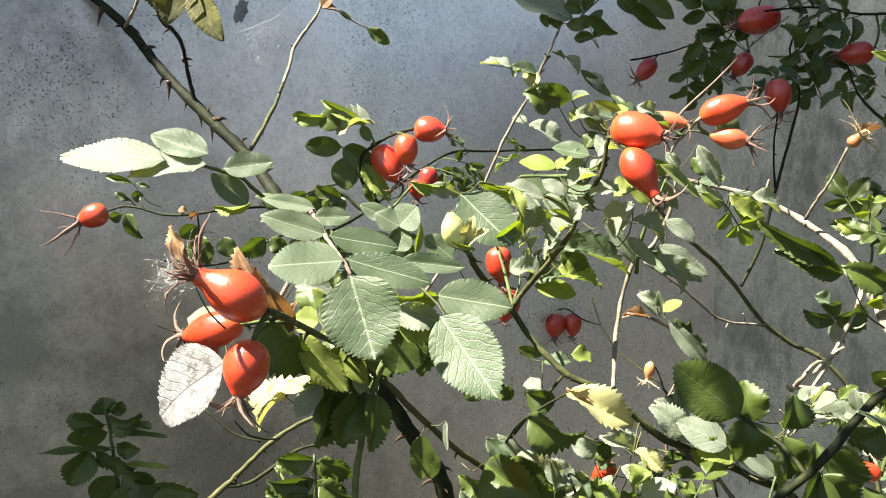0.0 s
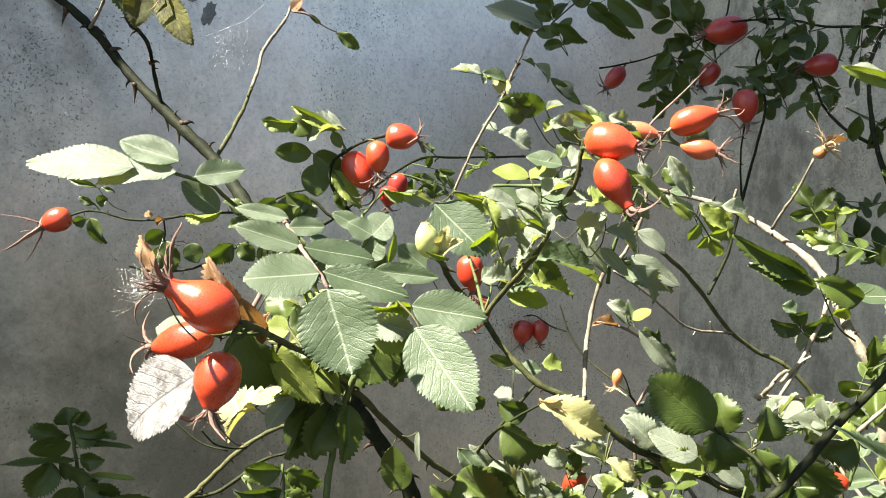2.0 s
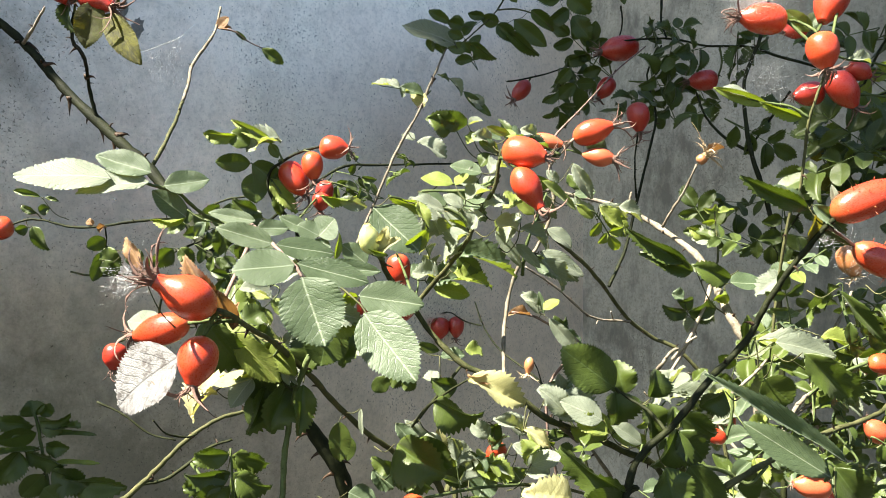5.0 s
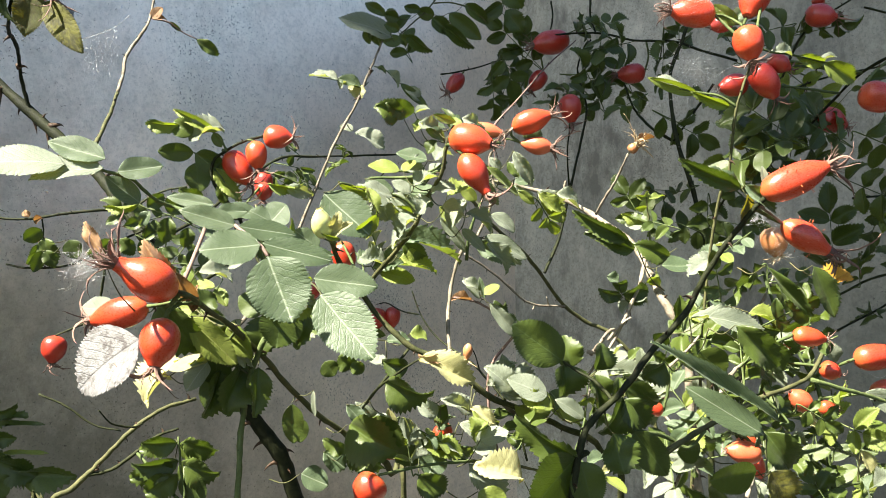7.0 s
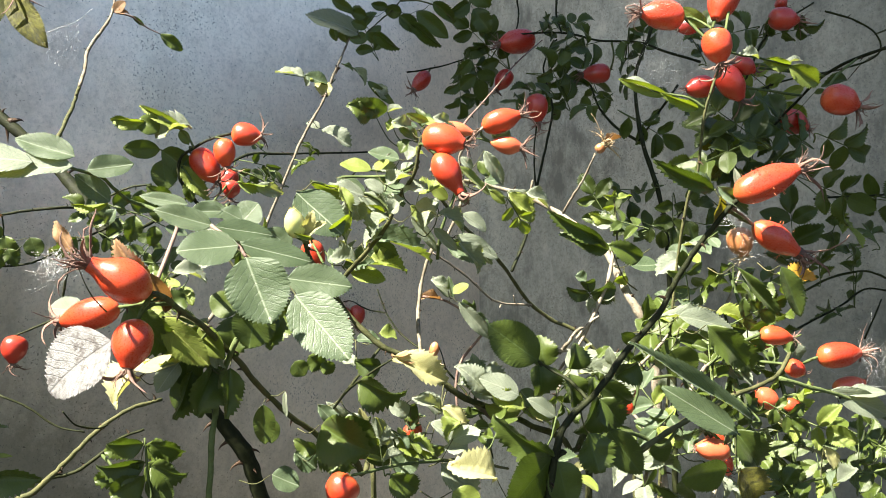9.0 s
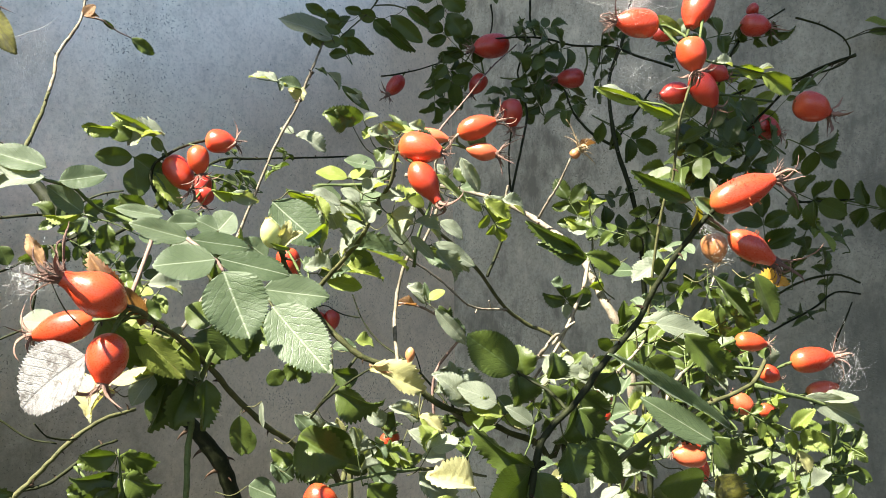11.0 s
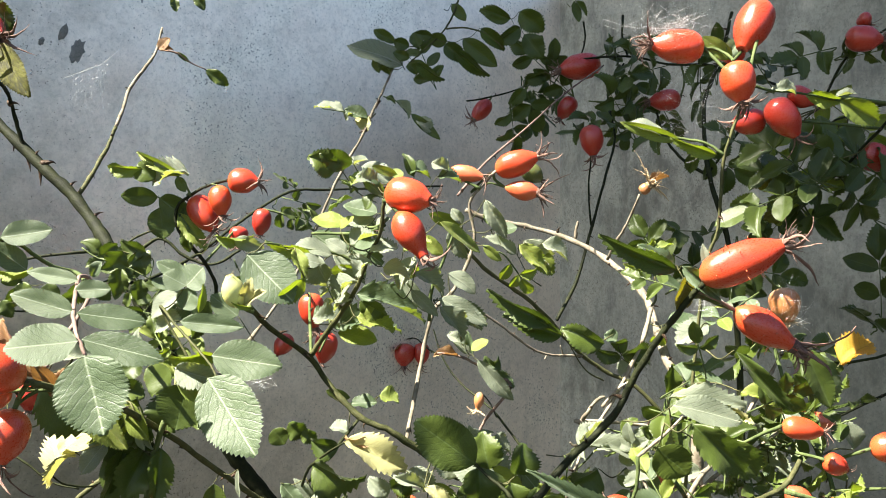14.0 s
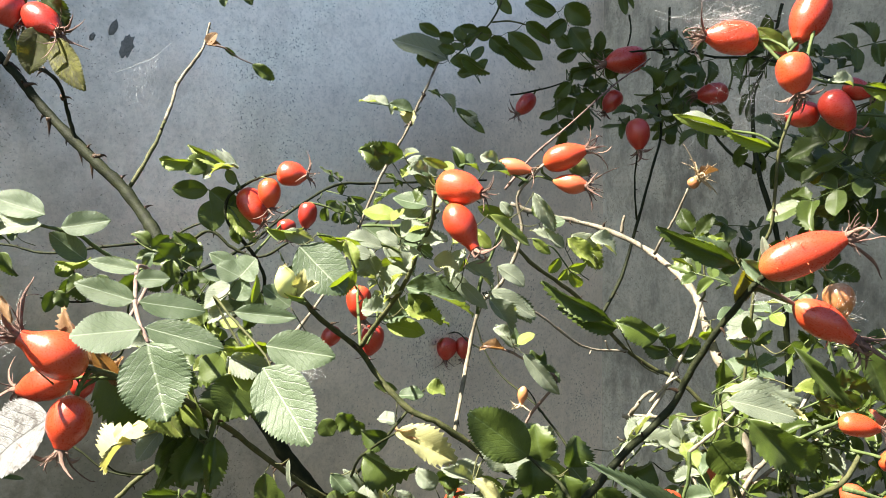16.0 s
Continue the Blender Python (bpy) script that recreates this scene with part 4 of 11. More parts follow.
leaflet(s, (0.0133, 0.345, 1.3531), (0.0023, 0.34, 1.3566), 0.0109, (0.23, -0.84, -0.49), "g")
thorn(c, (0.0177, 0.62, 1.4261), (-0.44, 0.00, -0.90), 0.0056)
thorn(c, (0.0080, 0.6162, 1.4055), (-0.98, 0.00, -0.18), 0.0056)
stem(c, 0.00111, 0.00074, "dark", (-0.1091, 0.53, 1.267), (-0.0856, 0.51, 1.2798), (-0.0655, 0.48, 1.2948), (-0.0673, 0.47, 1.3111), (-0.0807, 0.46, 1.3309), (-0.0805, 0.458, 1.3429), (-0.072, 0.455, 1.3495), (-0.0619, 0.452, 1.3543), (-0.0525, 0.452, 1.3566))
hip(c, (-0.0528, 0.452, 1.3566), (-0.0373, 0.45, 1.3552), 0.0132, 0.0167, "hip", 1, 3)
hip(c, (-0.0576, 0.45, 1.3535), (-0.0555, 0.448, 1.3381), 0.0121, 0.0137, "hip", 0, 1)
stem(c, 0.0008, 0.0007, "green", (-0.0747, 0.456, 1.3473), (-0.0754, 0.4598, 1.3497), (-0.0731, 0.462, 1.3479))
hip(c, (-0.0731, 0.462, 1.3479), (-0.0608, 0.455, 1.3307), 0.0150, 0.0155, "hip", 1, 1)
stem(c, 0.0008, 0.0007, "green", (-0.0689, 0.4689, 1.3134), (-0.0615, 0.4794, 1.3248), (-0.0544, 0.49, 1.3338))
hip(c, (-0.0544, 0.49, 1.3338), (-0.0555, 0.49, 1.3234), 0.0110, 0.0099, "hipd", 1, 0)
stem(c, 0.0008, 0.0007, "green", (-0.0254, 0.6046, 1.3345), (-0.0421, 0.6023, 1.3442), (-0.0594, 0.6, 1.3495))
hip(c, (-0.0594, 0.6, 1.3495), (-0.0624, 0.6, 1.3317), 0.0128, 0.0084, "hipd", 1, 1)
stem(c, 0.00059, 0.00052, "green", (-0.0657, 0.455, 1.3529), (-0.0619, 0.452, 1.3543), (-0.0576, 0.45, 1.3535))
stem(c, 0.00067, 0.00052, "green", (-0.0808, 0.46, 1.3367), (-0.0765, 0.46, 1.3439), (-0.0731, 0.462, 1.3479))
s = stalk(c, .0007, "green", (-0.0728, 0.455, 1.3483), (-0.0773, 0.455, 1.3563), (-0.0846, 0.455, 1.362), (-0.0919, 0.455, 1.3663))
leaflet(s, (-0.0982, 0.455, 1.3626), (-0.1166, 0.455, 1.3631), 0.0075, (-0.02, -0.86, -0.51), "y")
leaflet(s, (-0.0773, 0.455, 1.3586), (-0.1018, 0.455, 1.3712), 0.0058, (-0.06, -0.99, -0.12), "y")
leaflet(s, (-0.0912, 0.455, 1.3569), (-0.1017, 0.455, 1.3649), 0.0115, (0.04, -1.00, 0.05), "g")
leaflet(s, (-0.0739, 0.455, 1.3609), (-0.0941, 0.455, 1.3563), 0.0149, (-0.17, -0.66, 0.74), "p")
leaflet(s, (-0.0802, 0.455, 1.3586), (-0.0758, 0.455, 1.3506), 0.0058, (-0.05, -1.00, -0.03), "g")
s = stalk(c, .0007, "green", (-0.0792, 0.4612, 1.3286), (-0.0749, 0.46, 1.331), (-0.0808, 0.46, 1.3396), (-0.0912, 0.46, 1.3482))
leaflet(s, (-0.0909, 0.46, 1.3482), (-0.1106, 0.46, 1.3487), 0.0107, (-0.01, -0.95, -0.31), "g")
leaflet(s, (-0.0909, 0.46, 1.3476), (-0.0744, 0.46, 1.339), 0.0125, (-0.11, -0.97, -0.22), "g")
leaflet(s, (-0.0902, 0.46, 1.343), (-0.0883, 0.46, 1.3262), 0.0145, (0.26, -0.97, 0.03), "g")
leaflet(s, (-0.0808, 0.46, 1.3402), (-0.066, 0.46, 1.3206), 0.0088, (-0.04, -1.00, -0.03), "p")
leaflet(s, (-0.0764, 0.46, 1.3367), (-0.0692, 0.46, 1.3397), 0.0062, (0.29, -0.64, -0.71), "y")
leaflet(s, (-0.0778, 0.46, 1.3309), (-0.0747, 0.46, 1.3194), 0.0064, (0.04, -1.00, 0.01), "g")
stem(c, 0.00104, 0.00074, "dark", (-0.1131, 0.5, 1.3208), (-0.1004, 0.5, 1.3272), (-0.0875, 0.5, 1.3173), (-0.0716, 0.5, 1.3124), (-0.056, 0.5, 1.3207))
stem(c, 0.00118, 0.00074, "dark", (-0.1288, 0.54, 1.2985), (-0.1015, 0.58, 1.3171), (-0.0747, 0.63, 1.3465), (-0.0495, 0.66, 1.3654), (-0.0214, 0.68, 1.3684), (0.0251, 0.69, 1.3709), (0.0651, 0.69, 1.3723))
spray(c, (-0.0581, 0.6498, 1.359), (-0.0453, 0.6486, 1.3439), (0.87, 0.11, -0.48), 0.0153, (-0.19, -0.83, -0.53), "g")
spray(c, (-0.0158, 0.6078, 1.3574), (-0.0114, 0.6191, 1.354), (-0.24, 0.97, -0.02), 0.0118, (-0.55, -0.12, 0.83), "g")
spray(c, (-0.0101, 0.6097, 1.3708), (-0.0021, 0.6234, 1.3655), (-0.01, 0.99, -0.11), 0.0112, (0.54, 0.10, 0.84), "g")
spray(c, (-0.0369, 0.6071, 1.3584), (-0.0446, 0.5926, 1.3679), (-0.60, -0.67, 0.43), 0.0116, (0.76, -0.30, 0.58), "g")
spray(c, (-0.0556, 0.6528, 1.3608), (-0.0359, 0.6396, 1.3555), (0.87, -0.42, -0.24), 0.0132, (-0.47, -0.63, -0.61), "g")
spray(c, (-0.0243, 0.605, 1.3373), (-0.037, 0.5944, 1.3441), (-0.63, -0.74, 0.21), 0.0136, (0.75, -0.51, 0.42), "g")
spray(c, (-0.0832, 0.6282, 1.3092), (-0.0785, 0.6254, 1.3016), (0.36, 0.25, -0.90), 0.0117, (0.29, -0.95, -0.15), "g")

# rose cane bearing three large ripe hips and broad glaucous leaves
c = cane("rose cane bearing three large ripe hips and broad glaucous leaves", 0.029, 0.520)
stem(c, 0.00178, 0.00096, "olive", (0.0295, 0.52, 0), (0.0251, 0.491, 0.4602), (0.0207, 0.422, 1.1204), (0.0118, 0.4, 1.18), (-0.003, 0.38, 1.1961), (-0.0145, 0.37, 1.2089), (-0.0255, 0.36, 1.2188), (-0.0374, 0.343, 1.2341), (-0.0471, 0.32, 1.2502), (-0.0558, 0.3, 1.2625), (-0.0623, 0.277, 1.2713), (-0.0672, 0.254, 1.2784), (-0.0718, 0.25, 1.2806))
s = stalk(c, 0.0005, "olive", (-0.0574, 0.2942, 1.2647), (-0.0652, 0.2971, 1.2686), (-0.0730, 0.3, 1.2685))
leaflet(s, (-0.0730, 0.3, 1.2685), (-0.0562, 0.297, 1.2498), 0.0150, (-0.35, -0.85, -0.35), "y0")
s = stalk(c, 0.0005, "olive", (-0.0545, 0.3031, 1.2606), (-0.0571, 0.3055, 1.2648), (-0.0597, 0.308, 1.2649))
leaflet(s, (-0.0597, 0.308, 1.2649), (-0.0511, 0.305, 1.2513), 0.0102, (-0.30, -0.85, -0.30), "y0")
s = stalk(c, 0.0004, "olive", (-0.0065, 0.377, 1.2000), (0.0003, 0.3735, 1.2053), (0.0071, 0.37, 1.2067))
leaflet(s, (0.0071, 0.37, 1.2067), (-0.0073, 0.367, 1.2224), 0.0065, (-0.3, -0.7, 0.6), "c")
hip(c, (-0.0707, 0.25, 1.2799), (-0.089, 0.246, 1.29), 0.0146, 0.0216, "hip", 3, 2)
stem(c, 0.0008, 0.0007, "green", (-0.0645, 0.2601, 1.2759), (-0.0718, 0.2637, 1.2758), (-0.0836, 0.269, 1.2745))
hip(c, (-0.0836, 0.269, 1.2745), (-0.1035, 0.276, 1.2694), 0.0110, 0.0149, "hip", 0, 1)
stem(c, 0.0008, 0.0007, "green", (-0.0699, 0.2517, 1.2796), (-0.0723, 0.2533, 1.2775), (-0.0754, 0.254, 1.2714))
hip(c, (-0.0754, 0.254, 1.2714), (-0.0782, 0.25, 1.2559), 0.0135, 0.0173, "hip", 0, 0)
stem(c, 0.00059, 0.00052, "green", (-0.0654, 0.26, 1.2767), (-0.0718, 0.259, 1.2755), (-0.0754, 0.254, 1.2718))
stem(c, 0.00052, 0.00044, "green", (-0.0672, 0.254, 1.2784), (-0.0767, 0.264, 1.2757), (-0.0836, 0.269, 1.2745))
s = stalk(c, 0.0003, "olive", (-0.0716, 0.2602, 1.2772), (-0.0716, 0.2606, 1.2779), (-0.0715, 0.261, 1.2794))
leaflet(s, (-0.0715, 0.261, 1.2794), (-0.0842, 0.261, 1.2975), 0.0070, (0.11, -0.99, 0.08), "b")
s = stalk(c, 0.0003, "olive", (-0.0638, 0.2648, 1.2746), (-0.0653, 0.2654, 1.2738), (-0.0669, 0.266, 1.2741))
leaflet(s, (-0.0669, 0.266, 1.2741), (-0.0711, 0.256, 1.2855), 0.0060, (0.33, -0.78, -0.53), "b")
s = stalk(c, 0.0003, "olive", (-0.0669, 0.266, 1.2741), (-0.0675, 0.266, 1.2729), (-0.0682, 0.266, 1.2724))
leaflet(s, (-0.0682, 0.266, 1.2724), (-0.0669, 0.266, 1.2817), 0.0039, (0.12, -0.99, -0.02), "b")
s = stalk(c, 0.0003, "olive", (-0.0869, 0.2642, 1.2733), (-0.0912, 0.2591, 1.2802), (-0.0954, 0.254, 1.2928))
leaflet(s, (-0.0954, 0.254, 1.2928), (-0.1013, 0.256, 1.3038), 0.0046, (0.02, -0.98, 0.18), "b")
s = stalk(c, 0.0003, "olive", (-0.091, 0.3108, 1.2565), (-0.0817, 0.262, 1.2613), (-0.0862, 0.262, 1.2641))
leaflet(s, (-0.084, 0.255, 1.2652), (-0.1042, 0.255, 1.249), 0.0275, (-0.39, -0.72, 0.56), "w0")
s = stalk(c, 0.0003, "olive", (-0.0967, 0.2992, 1.2582), (-0.0997, 0.3046, 1.2616), (-0.1027, 0.31, 1.2701))
leaflet(s, (-0.1027, 0.31, 1.2701), (-0.1156, 0.31, 1.2728), 0.0114, (0.14, -0.75, 0.64), "c")
s = stalk(c, 0.0003, "olive", (-0.0783, 0.342, 1.2397), (-0.0819, 0.336, 1.2379), (-0.0855, 0.33, 1.2421))
leaflet(s, (-0.0855, 0.33, 1.2421), (-0.0978, 0.33, 1.2321), 0.0227, (-0.56, -0.46, 0.69), "p")
s = stalk(c, 0.0003, "olive", (-0.0855, 0.33, 1.2421), (-0.0829, 0.33, 1.244), (-0.0802, 0.33, 1.2485))
leaflet(s, (-0.0802, 0.33, 1.2485), (-0.0926, 0.33, 1.2436), 0.0119, (-0.34, -0.41, 0.85), "p")
s = stalk(c, 0.0003, "olive", (-0.0883, 0.285, 1.2728), (-0.0868, 0.2925, 1.271), (-0.0852, 0.3, 1.2738))
leaflet(s, (-0.0852, 0.3, 1.2738), (-0.0712, 0.305, 1.2538), 0.0174, (-0.03, -0.96, -0.26), "g")
s = stalk(c, 0.0003, "olive", (-0.0524, 0.3079, 1.2577), (-0.055, 0.3114, 1.2599), (-0.0576, 0.315, 1.2656))
leaflet(s, (-0.0576, 0.315, 1.2656), (-0.0757, 0.32, 1.2461), 0.0178, (0.38, -0.75, -0.55), "y")
s = stalk(c, 0.0003, "olive", (-0.0561, 0.3129, 1.2623), (-0.0628, 0.3115, 1.258), (-0.0695, 0.31, 1.258))
leaflet(s, (-0.0695, 0.31, 1.258), (-0.0754, 0.31, 1.254), 0.0072, (0.35, -0.79, -0.50), "y")
s = stalk(c, 0.0003, "olive", (-0.0852, 0.3, 1.2738), (-0.0854, 0.305, 1.2721), (-0.0856, 0.31, 1.2734))
leaflet(s, (-0.0856, 0.31, 1.2734), (-0.0795, 0.31, 1.2637), 0.0101, (0.05, -1.00, 0.03), "g")
s = stalk(c, .0008, "olive", (-0.0811, 0.33, 1.2471), (-0.0685, 0.325, 1.2397), (-0.0634, 0.32, 1.2468), (-0.0536, 0.31, 1.2565))
leaflet(s, (-0.0634, 0.32, 1.2458), (-0.0692, 0.315, 1.2265), 0.0133, (0.67, -0.74, -0.01), "g")
leaflet(s, (-0.0552, 0.32, 1.247), (-0.0602, 0.31, 1.2299), 0.0170, (0.67, -0.71, 0.22), "g")
s = stalk(c, 0.0003, "olive", (-0.0482, 0.3176, 1.2517), (-0.0485, 0.3163, 1.2485), (-0.0488, 0.315, 1.247))
leaflet(s, (-0.0488, 0.315, 1.247), (-0.0493, 0.31, 1.2273), 0.0094, (0.43, -0.88, 0.21), "g")
s = stalk(c, 0.0003, "olive", (-0.0537, 0.3097, 1.2588), (-0.0537, 0.3099, 1.2585), (-0.0536, 0.31, 1.2584))
leaflet(s, (-0.0536, 0.31, 1.2584), (-0.0594, 0.315, 1.2457), 0.0103, (0.28, -0.84, -0.46), "g")
s = stalk(c, 0.0003, "olive", (-0.0387, 0.3255, 1.2727), (-0.0384, 0.3177, 1.2691), (-0.0381, 0.31, 1.2714))
leaflet(s, (-0.0381, 0.31, 1.2714), (-0.0411, 0.305, 1.2552), 0.0179, (0.38, -0.90, 0.21), "g")
s = stalk(c, 0.0003, "olive", (-0.0384, 0.3191, 1.2697), (-0.0338, 0.3196, 1.2678), (-0.0292, 0.32, 1.2687))
leaflet(s, (-0.0292, 0.32, 1.2687), (-0.033, 0.31, 1.256), 0.0126, (0.60, -0.71, 0.38), "g")
s = stalk(c, 0.0006, "green", (-0.0499, 0.33, 1.2485), (-0.0494, 0.325, 1.2550), (-0.0473, 0.32, 1.2653), (-0.0462, 0.32, 1.2674))
leaflet(s, (-0.0455, 0.318, 1.2673), (-0.0471, 0.312, 1.2522), 0.0150, (-0.2, -0.95, 0.1), "g")
leaflet(s, (-0.0445, 0.316, 1.2680), (-0.0341, 0.31, 1.2745), 0.0085, (0.3, -0.7, 0.6), "k")
leaflet(s, (-0.0461, 0.318, 1.2681), (-0.0566, 0.322, 1.2751), 0.0110, (-0.3, -0.9, 0.2), "g")
leaflet(s, (-0.0482, 0.322, 1.2625), (-0.0391, 0.325, 1.2555), 0.0100, (0.2, -0.9, -0.2), "y")
s = stalk(c, 0.0006, "green", (-0.0560, 0.3, 1.2626), (-0.0603, 0.31, 1.2577), (-0.0653, 0.315, 1.2517), (-0.0684, 0.315, 1.2492))
leaflet(s, (-0.0684, 0.315, 1.2492), (-0.0767, 0.31, 1.2389), 0.0105, (-0.2, -0.7, 0.7), "c")
leaflet(s, (-0.0660, 0.317, 1.2513), (-0.0648, 0.32, 1.2386), 0.0120, (0.1, -0.9, -0.3), "g")
leaflet(s, (-0.0671, 0.316, 1.2502), (-0.0850, 0.32, 1.2466), 0.0085, (0.0, -0.6, 0.8), "p")
s = stalk(c, 0.0006, "olive", (-0.0560, 0.3, 1.2626), (-0.0681, 0.33, 1.2638), (-0.0769, 0.35, 1.2677), (-0.0813, 0.36, 1.2710))
leaflet(s, (-0.0813, 0.36, 1.2710), (-0.0854, 0.365, 1.2847), 0.0130, (-0.2, -0.9, 0.2), "g")
leaflet(s, (-0.0787, 0.355, 1.2682), (-0.0697, 0.36, 1.2733), 0.0115, (0.2, -0.8, 0.5), "g")
leaflet(s, (-0.0787, 0.355, 1.2675), (-0.0906, 0.36, 1.2687), 0.0110, (-0.3, -0.8, 0.3), "y")
leaflet(s, (-0.0741, 0.345, 1.2638), (-0.0640, 0.345, 1.2615), 0.0100, (0.1, -0.9, 0.3), "g")
s = stalk(c, .0008, "red", (-0.072, 0.263, 1.2793), (-0.0655, 0.29, 1.3047), (-0.0672, 0.285, 1.3104), (-0.0581, 0.256, 1.3062), (-0.0503, 0.233, 1.3014), (-0.0461, 0.223, 1.2982), (-0.0423, 0.215, 1.2956), (-0.0394, 0.212, 1.2918))
leaflet(s, (-0.0397, 0.212, 1.292), (-0.0324, 0.205, 1.273), 0.0182, (0.00, -0.95, 0.32), "p0")
leaflet(s, (-0.0413, 0.213, 1.2955), (-0.0586, 0.209, 1.2937), 0.0123, (0.12, -0.82, 0.55), "p0")
leaflet(s, (-0.0415, 0.214, 1.2959), (-0.0207, 0.215, 1.2902), 0.0084, (0.13, -0.94, 0.31), "p0")
leaflet(s, (-0.0499, 0.233, 1.3014), (-0.0675, 0.233, 1.3065), 0.0075, (0.08, -0.96, 0.28), "p0")
leaflet(s, (-0.0497, 0.233, 1.3014), (-0.0318, 0.238, 1.2983), 0.0079, (0.29, -0.88, 0.37), "p0")
leaflet(s, (-0.0588, 0.256, 1.3065), (-0.0483, 0.258, 1.3071), 0.0062, (0.15, -0.93, 0.34), "p0")
leaflet(s, (-0.0597, 0.263, 1.3094), (-0.0757, 0.263, 1.3123), 0.0053, (0.07, -0.92, 0.39), "p0")
s = stalk(c, 0.0003, "olive", (-0.0747, 0.2671, 1.2785), (-0.07, 0.2636, 1.2805), (-0.0652, 0.26, 1.2869))
leaflet(s, (-0.0652, 0.26, 1.2869), (-0.0535, 0.26, 1.2846), 0.0072, (0.14, -0.70, 0.70), "c")
s = stalk(c, .0006, "olive", (-0.0387, 0.3255, 1.2727), (-0.0534, 0.33, 1.2973), (-0.0422, 0.31, 1.2918), (-0.0332, 0.3, 1.2856), (-0.0258, 0.292, 1.2797), (-0.0227, 0.288, 1.2755))
leaflet(s, (-0.0242, 0.28, 1.2774), (-0.0056, 0.264, 1.2549), 0.0198, (-0.08, -0.97, 0.25), "p0")
leaflet(s, (-0.0268, 0.296, 1.2827), (-0.0018, 0.294, 1.2791), 0.0141, (-0.04, -0.97, 0.24), "p0")
leaflet(s, (-0.0413, 0.31, 1.2933), (-0.0181, 0.31, 1.2914), 0.0073, (0.03, -0.95, 0.31), "p0")
s = stalk(c, 0.0003, "olive", (-0.0317, 0.2983, 1.2843), (-0.0291, 0.3017, 1.2818), (-0.0265, 0.305, 1.2818))
leaflet(s, (-0.0265, 0.305, 1.2818), (-0.0423, 0.3, 1.2811), 0.0103, (0.27, -0.76, -0.60), "y")
s = stalk(c, 0.0003, "olive", (-0.0381, 0.31, 1.2714), (-0.0395, 0.306, 1.273), (-0.041, 0.302, 1.2778))
leaflet(s, (-0.041, 0.302, 1.2778), (-0.0255, 0.3, 1.2731), 0.0095, (-0.20, -0.94, -0.27), "c")
s = stalk(c, 0.0003, "olive", (-0.0396, 0.3059, 1.2731), (-0.0404, 0.3055, 1.2721), (-0.0413, 0.305, 1.2718))
leaflet(s, (-0.0413, 0.305, 1.2718), (-0.0255, 0.3, 1.2698), 0.0075, (-0.31, -0.75, -0.59), "y")
s = stalk(c, 0.0003, "olive", (-0.0522, 0.3279, 1.2967), (-0.0482, 0.3289, 1.2992), (-0.0441, 0.33, 1.3053))
leaflet(s, (-0.0441, 0.33, 1.3053), (-0.0373, 0.33, 1.3128), 0.0131, (-0.32, -0.90, 0.29), "p0")
s = stalk(c, 0.0003, "olive", (-0.0441, 0.33, 1.3053), (-0.0438, 0.33, 1.3054), (-0.0435, 0.33, 1.3057))
leaflet(s, (-0.0435, 0.33, 1.3057), (-0.0525, 0.33, 1.3102), 0.0091, (0.16, -0.94, 0.32), "p0")
s = stalk(c, 0.0003, "olive", (-0.0112, 0.342, 1.2767), (-0.0175, 0.336, 1.2824), (-0.0238, 0.33, 1.294))
leaflet(s, (-0.0238, 0.33, 1.294), (-0.0343, 0.33, 1.3021), 0.0096, (0.11, -0.98, 0.15), "p0")
s = stalk(c, 0.0003, "olive", (-0.0482, 0.3289, 1.2992), (-0.0466, 0.3295, 1.2972), (-0.045, 0.33, 1.2964))
leaflet(s, (-0.045, 0.33, 1.2964), (-0.041, 0.33, 1.3047), 0.0099, (-0.25, -0.96, 0.12), "p0")
s = stalk(c, 0.0003, "olive", (-0.0454, 0.3157, 1.2934), (-0.041, 0.3178, 1.293), (-0.0366, 0.32, 1.2956))
leaflet(s, (-0.0366, 0.32, 1.2956), (-0.0347, 0.32, 1.3067), 0.0034, (0.64, -0.76, -0.11), "y")
s = stalk(c, .0009, "green", (-0.0655, 0.29, 1.3047), (-0.0793, 0.315, 1.3106), (-0.0861, 0.31, 1.3131), (-0.0907, 0.305, 1.3173), (-0.0941, 0.3, 1.3212), (-0.098, 0.297, 1.3225), (-0.1028, 0.294, 1.3237), (-0.1075, 0.29, 1.3258))
leaflet(s, (-0.1141, 0.286, 1.3254), (-0.146, 0.278, 1.3263), 0.0179, (0.18, -0.63, 0.76), "c0")
leaflet(s, (-0.1011, 0.29, 1.3276), (-0.1222, 0.292, 1.3345), 0.0106, (0.07, -0.87, 0.48), "p0")
leaflet(s, (-0.1015, 0.288, 1.3249), (-0.1275, 0.285, 1.3212), 0.0132, (-0.02, -0.70, 0.71), "c0")
leaflet(s, (-0.0989, 0.296, 1.3233), (-0.0827, 0.3, 1.3264), 0.0097, (0.19, -0.95, 0.26), "p0")
leaflet(s, (-0.0911, 0.3, 1.3119), (-0.1027, 0.296, 1.3218), 0.0087, (-0.25, -0.80, 0.55), "p0")
leaflet(s, (-0.0931, 0.31, 1.3123), (-0.1072, 0.31, 1.3106), 0.0030, (0.08, -0.72, -0.69), "y")
stem(c, 0.0014, 0.0011, "green", (-0.0621, 0.33, 1.1492), (-0.0585, 0.32, 1.1842), (-0.057, 0.317, 1.2034), (-0.0564, 0.317, 1.2174), (-0.0545, 0.317, 1.2305), (-0.0513, 0.315, 1.2449), (-0.0458, 0.31, 1.2586))
